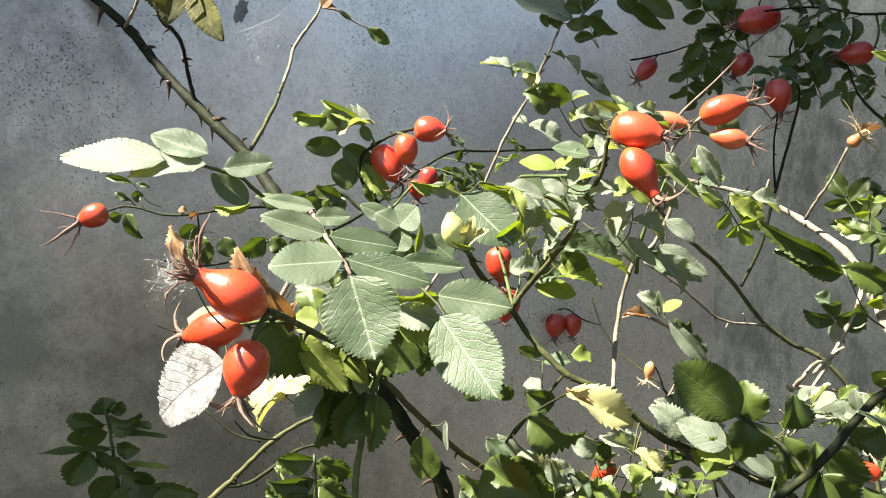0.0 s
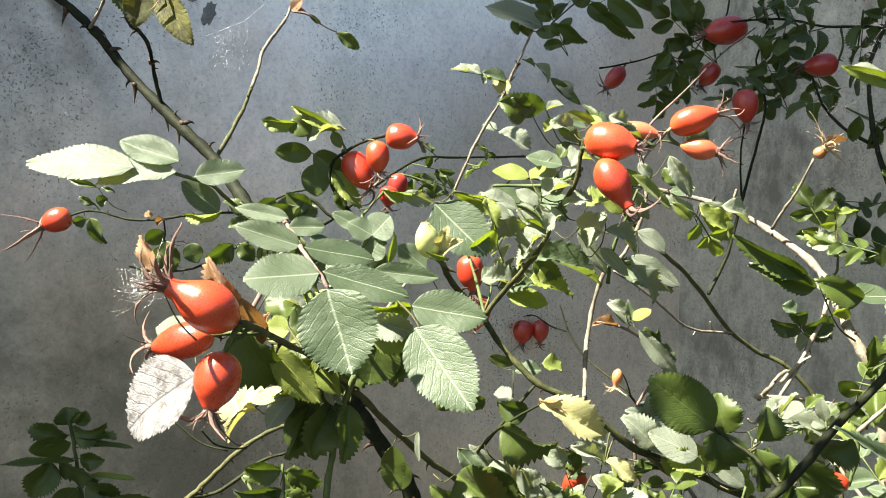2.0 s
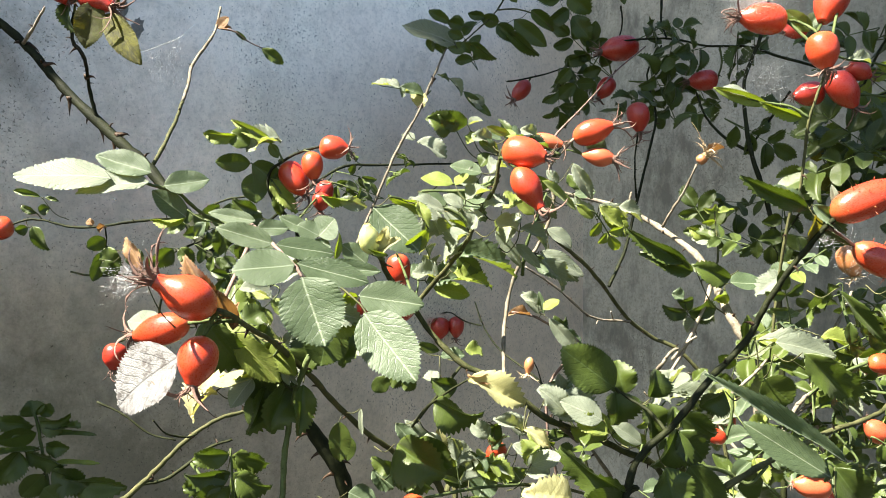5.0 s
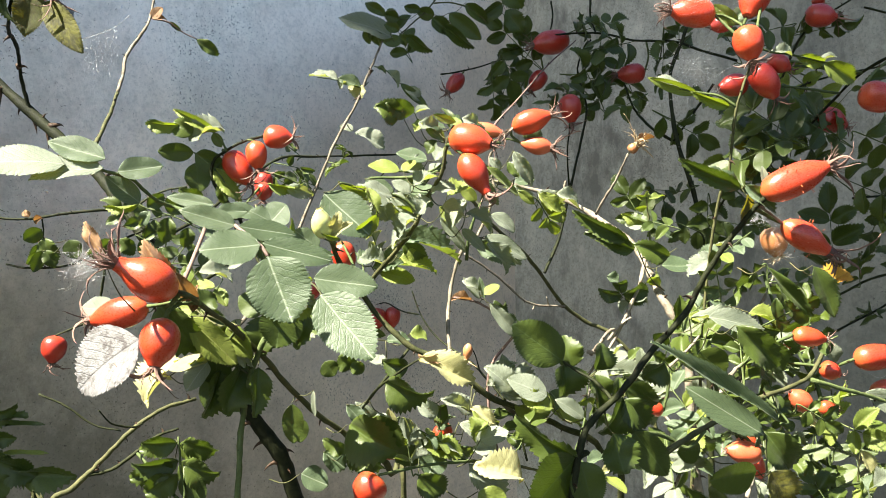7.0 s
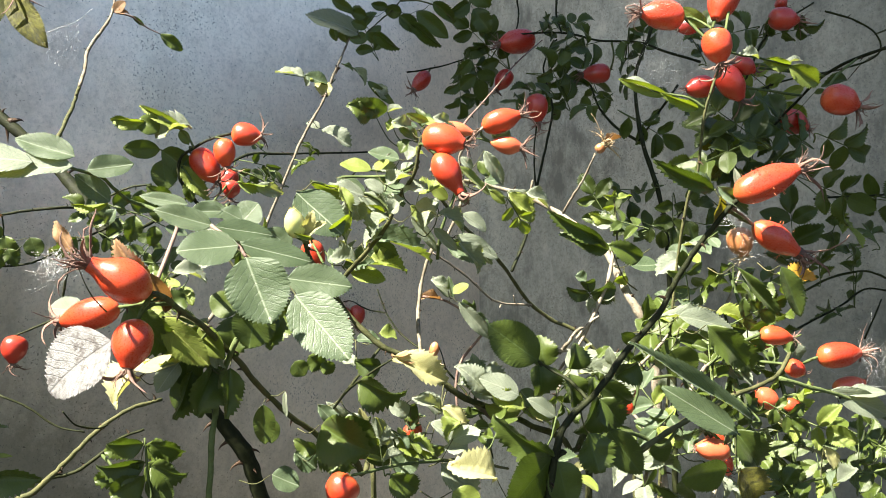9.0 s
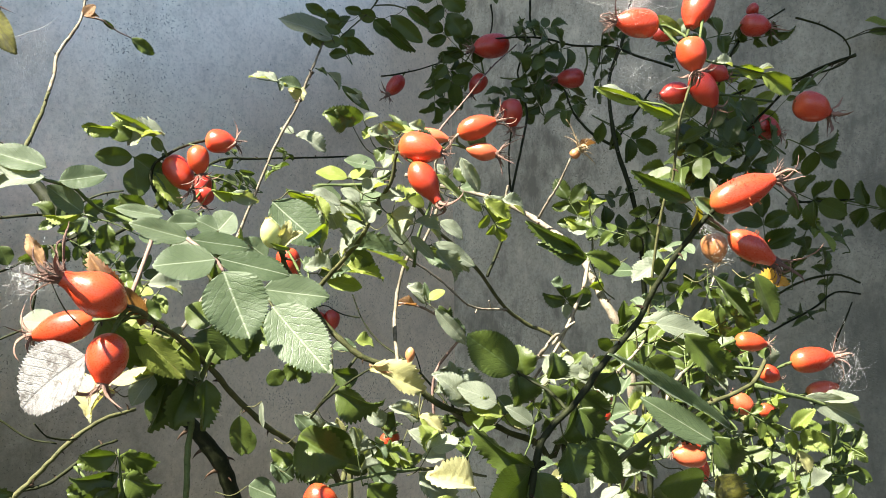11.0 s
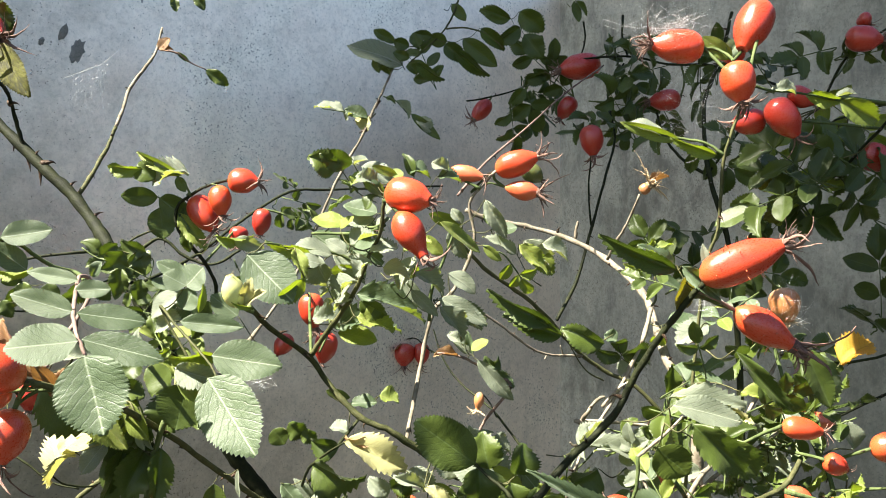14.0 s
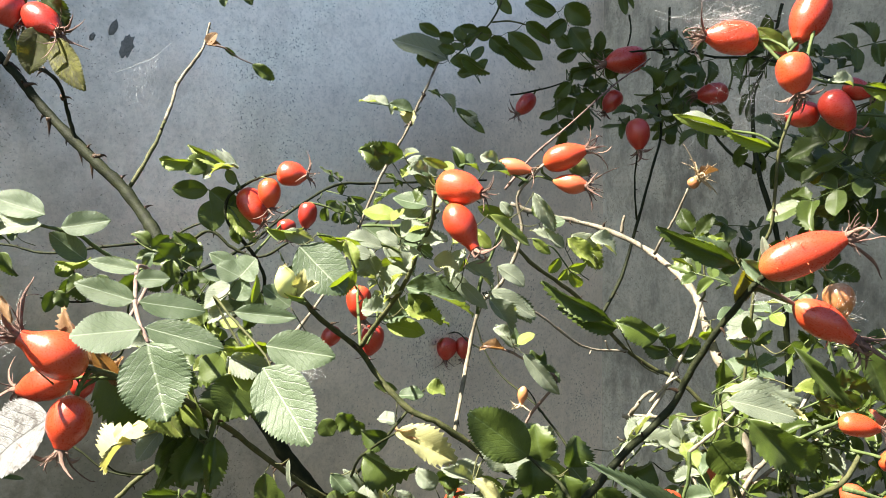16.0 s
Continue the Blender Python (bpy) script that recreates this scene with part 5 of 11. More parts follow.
s = stalk(c, 0.0005, "olive", (-0.0513, 0.315, 1.2449), (-0.0526, 0.3175, 1.2480), (-0.0539, 0.32, 1.2472))
leaflet(s, (-0.0539, 0.32, 1.2472), (-0.0502, 0.317, 1.2328), 0.0089, (0.20, -0.90, 0.10), "g")
s = stalk(c, 0.0005, "olive", (-0.0517, 0.3152, 1.2432), (-0.0584, 0.3176, 1.2470), (-0.0651, 0.32, 1.2468))
leaflet(s, (-0.0651, 0.32, 1.2468), (-0.0693, 0.317, 1.2292), 0.0102, (-0.20, -0.90, 0.10), "g")
s = stalk(c, 0.0003, "olive", (-0.0505, 0.3142, 1.247), (-0.052, 0.3121, 1.2461), (-0.0535, 0.31, 1.2467))
leaflet(s, (-0.0535, 0.31, 1.2467), (-0.0566, 0.31, 1.2554), 0.0032, (-0.32, -0.94, -0.11), "c")
s = stalk(c, 0.0003, "olive", (-0.0526, 0.3113, 1.2463), (-0.0515, 0.3107, 1.2462), (-0.0505, 0.31, 1.2468))
leaflet(s, (-0.0505, 0.31, 1.2468), (-0.0536, 0.31, 1.2574), 0.0029, (-0.42, -0.90, -0.12), "c")
s = stalk(c, 0.0003, "olive", (-0.0345, 0.3471, 1.2304), (-0.0355, 0.346, 1.2278), (-0.0364, 0.345, 1.2266))
leaflet(s, (-0.0364, 0.345, 1.2266), (-0.0355, 0.345, 1.2089), 0.0095, (0.18, -0.98, 0.01), "g")
s = stalk(c, 0.0003, "olive", (-0.0339, 0.348, 1.2296), (-0.0303, 0.3465, 1.2295), (-0.0267, 0.345, 1.2319))
leaflet(s, (-0.0267, 0.345, 1.2319), (-0.0266, 0.345, 1.22), 0.0030, (-0.65, -0.76, -0.01), "c")
hip(c, (-0.1814, 0.52, 1.2431), (-0.1835, 0.52, 1.227), 0.0147, 0.0154, "hipd", 1, 1)
stem(c, 0.00081, 0.00059, "dark", (-0.1478, 0.5, 1.2847), (-0.1525, 0.51, 1.2679), (-0.1575, 0.515, 1.2543), (-0.1713, 0.52, 1.2475), (-0.1814, 0.52, 1.2431))
s = stalk(c, 0.0003, "olive", (-0.163, 0.462, 1.2961), (-0.1661, 0.456, 1.2924), (-0.1692, 0.45, 1.2948))
leaflet(s, (-0.1692, 0.45, 1.2948), (-0.1734, 0.45, 1.2831), 0.0072, (0.43, -0.89, -0.16), "g")
s = stalk(c, 0.0003, "olive", (-0.1689, 0.4507, 1.2945), (-0.1681, 0.4504, 1.2944), (-0.1673, 0.45, 1.2948))
leaflet(s, (-0.1673, 0.45, 1.2948), (-0.1624, 0.45, 1.2859), 0.0077, (0.07, -1.00, 0.04), "g")
s = stalk(c, 0.0005, "green", (-0.1198, 0.43, 1.3211), (-0.1113, 0.43, 1.3158), (-0.0978, 0.43, 1.3116), (-0.086, 0.43, 1.3055))
leaflet(s, (-0.1113, 0.43, 1.3158), (-0.1029, 0.43, 1.3234), 0.0080, (0.10, -0.90, -0.30), "g")
leaflet(s, (-0.0978, 0.43, 1.3116), (-0.0973, 0.43, 1.3243), 0.0102, (0.20, -0.95, -0.10), "g")
leaflet(s, (-0.0888, 0.43, 1.3072), (-0.088, 0.43, 1.3201), 0.0086, (-0.20, -0.95, 0.10), "g")
leaflet(s, (-0.1006, 0.43, 1.3116), (-0.1028, 0.43, 1.2976), 0.0096, (0.20, -0.90, 0.30), "g")
leaflet(s, (-0.0907, 0.43, 1.3061), (-0.0926, 0.43, 1.2954), 0.0080, (0.30, -0.90, 0.10), "g")
leaflet(s, (-0.086, 0.43, 1.3055), (-0.0747, 0.43, 1.3011), 0.0070, (-0.30, -0.60, 0.70), "p")
leaflet(s, (-0.1096, 0.43, 1.3144), (-0.1152, 0.43, 1.3071), 0.0064, (0.20, -0.70, 0.60), "p")
s = stalk(c, 0.0005, "green", (-0.0518, 0.36, 1.3141), (-0.0505, 0.36, 1.3034), (-0.054, 0.36, 1.2928))
leaflet(s, (-0.0517, 0.36, 1.3034), (-0.0665, 0.36, 1.292), 0.0103, (-0.20, -0.80, 0.60), "p")
leaflet(s, (-0.051, 0.36, 1.3022), (-0.0485, 0.36, 1.2893), 0.0099, (-0.10, -0.90, 0.40), "p")
leaflet(s, (-0.051, 0.36, 1.3082), (-0.0636, 0.36, 1.3147), 0.0076, (-0.20, -0.80, 0.50), "p")
leaflet(s, (-0.0523, 0.36, 1.294), (-0.0646, 0.36, 1.2856), 0.0076, (0.10, -0.80, 0.50), "p")
leaflet(s, (-0.0457, 0.36, 1.2928), (-0.0475, 0.36, 1.2822), 0.0063, (0.40, -0.90, 0.00), "g")
leaflet(s, (-0.0422, 0.36, 1.2988), (-0.0438, 0.36, 1.2893), 0.0049, (0.30, -0.90, 0.10), "g")

# rose cane with one pale unripe hip and ripe hips
c = cane("rose cane with one pale unripe hip and ripe hips", 0.123, 0.540)
stem(c, 0.00200, 0.00118, "olive", (0.1229, 0.54, 0), (0.1333, 0.508, 0.4604), (0.1437, 0.436, 1.1208), (0.1286, 0.42, 1.181), (0.1036, 0.41, 1.198), (0.0794, 0.4, 1.2103), (0.0633, 0.39, 1.2173), (0.0484, 0.385, 1.2286), (0.0338, 0.38, 1.2397), (0.0198, 0.38, 1.2464), (0.0068, 0.385, 1.2585), (-0.0029, 0.385, 1.2719), (-0.0147, 0.35, 1.2879), (-0.0189, 0.325, 1.2978))
s = stalk(c, 0.0004, "olive", (0.0543, 0.387, 1.2241), (0.0515, 0.3835, 1.2209), (0.0487, 0.38, 1.2137))
leaflet(s, (0.0487, 0.38, 1.2137), (0.0350, 0.377, 1.2211), 0.0059, (-0.1, -0.7, 0.7), "p")
s = stalk(c, 0.0004, "olive", (0.0515, 0.386, 1.2262), (0.0497, 0.3805, 1.2234), (0.0479, 0.375, 1.2166))
leaflet(s, (0.0479, 0.375, 1.2166), (0.0600, 0.372, 1.2086), 0.0069, (0.2, -0.8, 0.5), "k")
s = stalk(c, 0.0004, "olive", (0.0690, 0.3935, 1.2148), (0.0698, 0.3968, 1.2234), (0.0707, 0.4, 1.2280))
leaflet(s, (0.0707, 0.4, 1.2280), (0.0688, 0.397, 1.2389), 0.0063, (0, -0.8, 0.6), "c")
s = stalk(c, 0.0004, "olive", (0.0687, 0.3933, 1.2150), (0.0694, 0.3967, 1.2234), (0.0701, 0.4, 1.2278))
leaflet(s, (0.0701, 0.4, 1.2278), (0.0596, 0.397, 1.2332), 0.0063, (0, -0.8, 0.6), "c")
s = stalk(c, 0.0004, "olive", (0.0687, 0.3934, 1.2149), (0.0694, 0.3967, 1.2232), (0.0701, 0.4, 1.2275))
leaflet(s, (0.0701, 0.4, 1.2275), (0.0606, 0.397, 1.2240), 0.0057, (0, -0.8, 0.6), "c")
s = stalk(c, 0.0004, "olive", (0.0695, 0.3938, 1.2146), (0.0703, 0.3969, 1.2230), (0.0712, 0.4, 1.2274))
leaflet(s, (0.0712, 0.4, 1.2274), (0.0829, 0.397, 1.2254), 0.0069, (0, -0.8, 0.6), "c")
stem(c, 0.0008, 0.0007, "green", (-0.0189, 0.325, 1.2978), (-0.0172, 0.3222, 1.2961), (-0.0217, 0.318, 1.2984))
hip(c, (-0.0217, 0.318, 1.2984), (-0.0238, 0.313, 1.3098), 0.0088, 0.0040, "hipg", 0, 0)
s = stalk(c, 0.0003, "olive", (-0.0189, 0.325, 1.2978), (-0.0177, 0.3215, 1.2968), (-0.0165, 0.318, 1.2979))
leaflet(s, (-0.0207, 0.317, 1.2980), (-0.0154, 0.311, 1.3084), 0.0052, (0.41, -0.76, 0.20), "k")
s = stalk(c, 0.0003, "olive", (-0.0168, 0.3188, 1.2976), (-0.0176, 0.3184, 1.297), (-0.0184, 0.318, 1.2969))
leaflet(s, (-0.0203, 0.317, 1.2982), (-0.0107, 0.312, 1.3045), 0.0050, (0.11, -0.80, 0.50), "k")
s = stalk(c, 0.0003, "olive", (-0.0165, 0.318, 1.2979), (-0.0159, 0.316, 1.2973), (-0.0153, 0.314, 1.2979))
leaflet(s, (-0.0153, 0.314, 1.2979), (-0.023, 0.312, 1.2998), 0.0021, (0.13, -0.89, -0.43), "y")
stem(c, 0.00118, 0.00081, "olive", (-0.0022, 0.385, 1.2733), (0.0041, 0.38, 1.2825), (0.0139, 0.365, 1.2947), (0.0199, 0.355, 1.3047), (0.0248, 0.35, 1.3166), (0.0301, 0.34, 1.3266), (0.0316, 0.335, 1.3376), (0.0327, 0.333, 1.3423))
# a green twig given pale bark in place of sunlight
stem(c, 0.0011, 0.0008, "grey", (0.0400, 0.3830, 1.2350), (0.0458, 0.43, 1.2594), (0.0529, 0.435, 1.2891), (0.0634, 0.435, 1.3005), (0.0736, 0.44, 1.3242), (0.0715, 0.44, 1.3439), (0.0794, 0.435, 1.3547), (0.0864, 0.44, 1.3623))
hip(c, (0.0331, 0.333, 1.3427), (0.0497, 0.325, 1.3381), 0.0141, 0.0125, "hip", 1, 0)
stem(c, 0.0008, 0.0007, "green", (0.0319, 0.3345, 1.3388), (0.0334, 0.3307, 1.3383), (0.0373, 0.326, 1.3338))
hip(c, (0.0373, 0.326, 1.3338), (0.0472, 0.322, 1.3169), 0.0123, 0.0150, "hip", 3, 1)
stem(c, 0.0008, 0.0007, "green", (0.0764, 0.4335, 1.3511), (0.0668, 0.4373, 1.3564), (0.0613, 0.44, 1.3607))
hip(c, (0.0613, 0.44, 1.3607), (0.0779, 0.435, 1.3569), 0.0086, 0.0108, "hipo", 0, 1)
h = hip(c, (0.0845, 0.44, 1.3607), (0.1052, 0.435, 1.3675), 0.0136, 0.0194, "hip", 0, 0)
bristles(h, (0.0845, 0.44, 1.3607), (0.1052, 0.435, 1.3675), 0.0136, 8, 4)
stem(c, 0.0008, 0.0007, "green", (0.0834, 0.4379, 1.3591), (0.0843, 0.4395, 1.356), (0.0894, 0.44, 1.3522))
hip(c, (0.0894, 0.44, 1.3522), (0.1065, 0.435, 1.349), 0.0104, 0.0201, "hipo", 2, 3)
stem(c, 0.0008, 0.0007, "green", (0.0864, 0.44, 1.3623), (0.095, 0.47, 1.3663), (0.1061, 0.5, 1.3685))
hip(c, (0.1061, 0.5, 1.3685), (0.1165, 0.5, 1.3611), 0.0117, 0.0087, "hipk", 1, 0)
stem(c, 0.00067, 0.00052, "olive", (0.072, 0.44, 1.3495), (0.0785, 0.44, 1.3562), (0.085, 0.44, 1.361))
stem(c, 0.00052, 0.00044, "green", (0.072, 0.44, 1.3495), (0.0812, 0.44, 1.3543), (0.0894, 0.44, 1.3522))
stem(c, 0.00081, 0.00052, "red", (0.0654, 0.44, 1.3481), (0.0824, 0.47, 1.3686), (0.1095, 0.52, 1.3933), (0.1425, 0.58, 1.4251), (0.1814, 0.64, 1.4572))
stem(c, 0.0008, 0.0007, "green", (-0.0022, 0.385, 1.2733), (-0.0068, 0.4175, 1.2878), (-0.0107, 0.45, 1.298))
hip(c, (-0.0107, 0.45, 1.298), (-0.008, 0.45, 1.2804), 0.0132, 0.0182, "hip", 1, 1)
hip(c, (-0.0034, 0.48, 1.2754), (-0.0074, 0.48, 1.2589), 0.0125, 0.0101, "hipd", 1, 0)
hip(c, (-0.0243, 0.48, 1.2737), (-0.0324, 0.48, 1.2637), 0.0106, 0.0126, "hipd", 0, 0)
stem(c, 0.00059, 0.00052, "green", (-0.0034, 0.43, 1.2696), (0.0008, 0.44, 1.283), (-0.0048, 0.45, 1.294), (-0.0107, 0.45, 1.298))
s = stalk(c, 0.0003, "olive", (0.029, 0.3611, 1.3419), (0.024, 0.3531, 1.3451), (0.0191, 0.345, 1.3544))
leaflet(s, (0.0191, 0.345, 1.3544), (0.0058, 0.34, 1.3574), 0.0093, (0.19, -0.82, -0.54), "g")
s = stalk(c, 0.0003, "olive", (0.0192, 0.3452, 1.3542), (0.0191, 0.3451, 1.354), (0.0191, 0.345, 1.3539))
leaflet(s, (0.0191, 0.345, 1.3539), (0.0246, 0.34, 1.3559), 0.0042, (-0.65, -0.50, 0.57), "p")
s = stalk(c, 0.0003, "olive", (0.0204, 0.3471, 1.3519), (0.0216, 0.3461, 1.3512), (0.0229, 0.345, 1.3514))
leaflet(s, (0.0229, 0.345, 1.3514), (0.0185, 0.34, 1.3454), 0.0047, (-0.41, -0.53, 0.74), "p")
s = stalk(c, 0.0003, "olive", (0.0326, 0.3333, 1.3416), (0.0307, 0.3366, 1.3422), (0.0288, 0.34, 1.3454))
leaflet(s, (0.0288, 0.34, 1.3454), (0.0205, 0.34, 1.3496), 0.0072, (0.23, -0.85, 0.47), "p")
s = stalk(c, 0.0003, "olive", (0.029, 0.3397, 1.3452), (0.033, 0.3399, 1.346), (0.037, 0.34, 1.3496))
leaflet(s, (0.037, 0.34, 1.3496), (0.0267, 0.34, 1.3527), 0.0039, (-0.12, -0.91, -0.40), "y")
s = stalk(c, 0.0003, "olive", (0.0305, 0.337, 1.3426), (0.0313, 0.3385, 1.3408), (0.032, 0.34, 1.3402))
leaflet(s, (0.032, 0.34, 1.3402), (0.0236, 0.34, 1.3475), 0.0054, (0.16, -0.97, 0.19), "p")
s = stalk(c, 0.0003, "olive", (0.0313, 0.3386, 1.3407), (0.0301, 0.3393, 1.3406), (0.0289, 0.34, 1.3413))
leaflet(s, (0.0289, 0.34, 1.3413), (0.0238, 0.34, 1.336), 0.0080, (-0.61, -0.53, 0.59), "g")
s = stalk(c, 0.0003, "olive", (0.0354, 0.3399, 1.3481), (0.0352, 0.34, 1.3483), (0.035, 0.34, 1.3486))
leaflet(s, (0.035, 0.34, 1.3486), (0.0391, 0.34, 1.3507), 0.0081, (-0.36, -0.62, 0.70), "p")
s = stalk(c, .0008, "green", (0.0305, 0.3386, 1.3297), (0.0326, 0.345, 1.3323), (0.0275, 0.36, 1.3293), (0.0181, 0.37, 1.33), (0.009, 0.37, 1.3311))
leaflet(s, (0.0147, 0.37, 1.3305), (-0.0001, 0.37, 1.3336), 0.0118, (0.16, -0.61, 0.77), "p")
leaflet(s, (0.0147, 0.37, 1.3323), (0.0276, 0.37, 1.3274), 0.0133, (0.26, -0.69, 0.68), "p")
leaflet(s, (0.0275, 0.36, 1.3293), (0.0329, 0.36, 1.3337), 0.0098, (-0.59, -0.36, 0.72), "p")
s = stalk(c, .0009, "green", (0.0213, 0.3536, 1.3081), (0.0223, 0.36, 1.3104), (0.0145, 0.36, 1.317), (0.0055, 0.355, 1.3189), (-0.0042, 0.345, 1.3204), (-0.0145, 0.335, 1.3224))
leaflet(s, (0.0022, 0.35, 1.317), (-0.0152, 0.34, 1.3228), 0.0062, (0.34, -0.84, -0.43), "y")
s = stalk(c, 0.0003, "olive", (-0.0145, 0.335, 1.3224), (-0.0182, 0.335, 1.319), (-0.0218, 0.335, 1.3182))
leaflet(s, (-0.0218, 0.335, 1.3182), (-0.0028, 0.328, 1.2997), 0.0197, (0.03, -0.93, 0.38), "p0")
s = stalk(c, 0.0003, "olive", (-0.0086, 0.3408, 1.3212), (-0.0058, 0.3379, 1.3196), (-0.0031, 0.335, 1.3204))
leaflet(s, (-0.0031, 0.335, 1.3204), (0.0012, 0.33, 1.3073), 0.0061, (0.39, -0.81, 0.44), "y")
s = stalk(c, 0.0003, "olive", (-0.0031, 0.335, 1.3204), (-0.0008, 0.3325, 1.3125), (0.0016, 0.33, 1.3087))
leaflet(s, (0.0016, 0.33, 1.3087), (-0.0087, 0.33, 1.2992), 0.0087, (0.49, -0.69, -0.53), "y")
s = stalk(c, 0.0003, "olive", (0.0089, 0.3569, 1.3181), (0.0094, 0.3559, 1.3176), (0.0099, 0.355, 1.3178))
leaflet(s, (0.0099, 0.355, 1.3178), (-0.0048, 0.35, 1.3222), 0.0101, (0.41, -0.61, 0.67), "c")
s = stalk(c, 0.0003, "olive", (0.0021, 0.3515, 1.3194), (0.0027, 0.3507, 1.318), (0.0033, 0.35, 1.3175))
leaflet(s, (0.0033, 0.35, 1.3175), (0.0071, 0.35, 1.3063), 0.0114, (-0.31, -0.94, -0.11), "c")
s = stalk(c, 0.0003, "olive", (0.0122, 0.3587, 1.3175), (0.0106, 0.3619, 1.3173), (0.009, 0.365, 1.3194))
leaflet(s, (0.009, 0.365, 1.3194), (0.0231, 0.365, 1.3083), 0.0112, (0.34, -0.84, 0.43), "p")
s = stalk(c, 0.0003, "olive", (0.009, 0.365, 1.3194), (0.0108, 0.3675, 1.3202), (0.0125, 0.37, 1.3231))
leaflet(s, (0.0125, 0.37, 1.3231), (0.0205, 0.37, 1.3186), 0.0084, (0.32, -0.75, 0.57), "c")
s = stalk(c, 0.0003, "olive", (0.0153, 0.36, 1.3163), (0.0165, 0.36, 1.3172), (0.0178, 0.36, 1.3192))
leaflet(s, (0.0178, 0.36, 1.3192), (0.0305, 0.36, 1.3215), 0.0138, (-0.16, -0.48, 0.87), "p")
s = stalk(c, 0.0003, "olive", (0.0211, 0.36, 1.3114), (0.0207, 0.3625, 1.3102), (0.0204, 0.365, 1.3105))
leaflet(s, (0.0204, 0.365, 1.3105), (0.008, 0.365, 1.3104), 0.0101, (0.01, -0.74, -0.67), "y")
s = stalk(c, 0.0003, "olive", (0.0205, 0.3642, 1.3104), (0.0216, 0.3646, 1.3082), (0.0226, 0.365, 1.3072))
leaflet(s, (0.0226, 0.365, 1.3072), (0.0115, 0.365, 1.3025), 0.0125, (-0.33, -0.53, 0.78), "p")
s = stalk(c, 0.0003, "olive", (-0.06, 0.412, 1.3178), (-0.0543, 0.406, 1.3192), (-0.0487, 0.4, 1.3265))
leaflet(s, (-0.0487, 0.4, 1.3265), (-0.0311, 0.4, 1.3247), 0.0055, (-0.07, -0.79, -0.62), "y")
s = stalk(c, 0.0003, "olive", (-0.0487, 0.4, 1.3265), (-0.0443, 0.4, 1.3242), (-0.0398, 0.4, 1.3246))
leaflet(s, (-0.0398, 0.4, 1.3246), (-0.026, 0.4, 1.321), 0.0070, (-0.10, -0.92, -0.39), "p")
s = stalk(c, .0009, "green", (0.0318, 0.34, 1.3295), (0.0235, 0.35, 1.3264), (0.0124, 0.36, 1.3266), (0, 0.365, 1.3267))
s = stalk(c, 0.0003, "olive", (0.0225, 0.3653, 1.3297), (0.0252, 0.3677, 1.3312), (0.028, 0.37, 1.3355))
leaflet(s, (0.028, 0.37, 1.3355), (0.0131, 0.37, 1.3391), 0.0107, (0.16, -0.71, 0.68), "p")
s = stalk(c, 0.0003, "olive", (0.028, 0.37, 1.3355), (0.0296, 0.37, 1.335), (0.0311, 0.37, 1.3355))
leaflet(s, (0.0311, 0.37, 1.3355), (0.0384, 0.37, 1.3404), 0.0149, (-0.47, -0.53, 0.70), "p")
s = stalk(c, 0.0003, "olive", (0.009, 0.37, 1.3311), (0.0038, 0.375, 1.3271), (-0.0015, 0.38, 1.3276))
leaflet(s, (-0.0015, 0.38, 1.3276), (0.0136, 0.38, 1.3172), 0.0130, (0.38, -0.74, 0.55), "p")
s = stalk(c, 0.0003, "olive", (0.0125, 0.37, 1.3231), (0.0121, 0.37, 1.3244), (0.0117, 0.37, 1.3269))
leaflet(s, (0.0117, 0.37, 1.3269), (0.03, 0.37, 1.3136), 0.0112, (0.25, -0.91, 0.34), "p")
s = stalk(c, 0.0003, "olive", (0.009, 0.365, 1.3194), (0.0043, 0.3675, 1.3146), (-0.0004, 0.37, 1.3134))
leaflet(s, (-0.0004, 0.37, 1.3134), (0.0021, 0.37, 1.3049), 0.0103, (-0.23, -0.97, -0.07), "c")
s = stalk(c, 0.0003, "olive", (-0.0002, 0.3699, 1.3135), (-0.0003, 0.3699, 1.3139), (-0.0004, 0.37, 1.3147))
leaflet(s, (-0.0004, 0.37, 1.3147), (-0.0054, 0.37, 1.3244), 0.0084, (-0.04, -1.00, -0.02), "c")
s = stalk(c, 0.0003, "olive", (0.0036, 0.3679, 1.3144), (0.0073, 0.3739, 1.3098), (0.0111, 0.38, 1.3097))
leaflet(s, (0.0111, 0.38, 1.3097), (0.024, 0.38, 1.3193), 0.0117, (-0.49, -0.58, 0.66), "p")
s = stalk(c, 0.0003, "olive", (0.0063, 0.412, 1.2938), (0.0113, 0.406, 1.2941), (0.0163, 0.4, 1.3003))
leaflet(s, (0.0163, 0.4, 1.3003), (0.0497, 0.4, 1.29), 0.0137, (0.20, -0.73, 0.65), "p")
s = stalk(c, 0.0003, "olive", (0.0128, 0.4042, 1.2959), (0.0146, 0.4021, 1.2911), (0.0164, 0.4, 1.289))
leaflet(s, (0.0164, 0.4, 1.289), (0.0345, 0.4, 1.2829), 0.0133, (0.23, -0.70, 0.68), "p")
s = stalk(c, 0.0003, "olive", (0.0154, 0.4011, 1.2992), (0.0166, 0.4005, 1.2972), (0.0177, 0.4, 1.2964))
leaflet(s, (0.0177, 0.4, 1.2964), (0.0308, 0.4, 1.2899), 0.0094, (-0.12, -0.97, -0.23), "g")
s = stalk(c, 0.0003, "olive", (0.0157, 0.4008, 1.2899), (0.0128, 0.4004, 1.2868), (0.0099, 0.4, 1.2858))
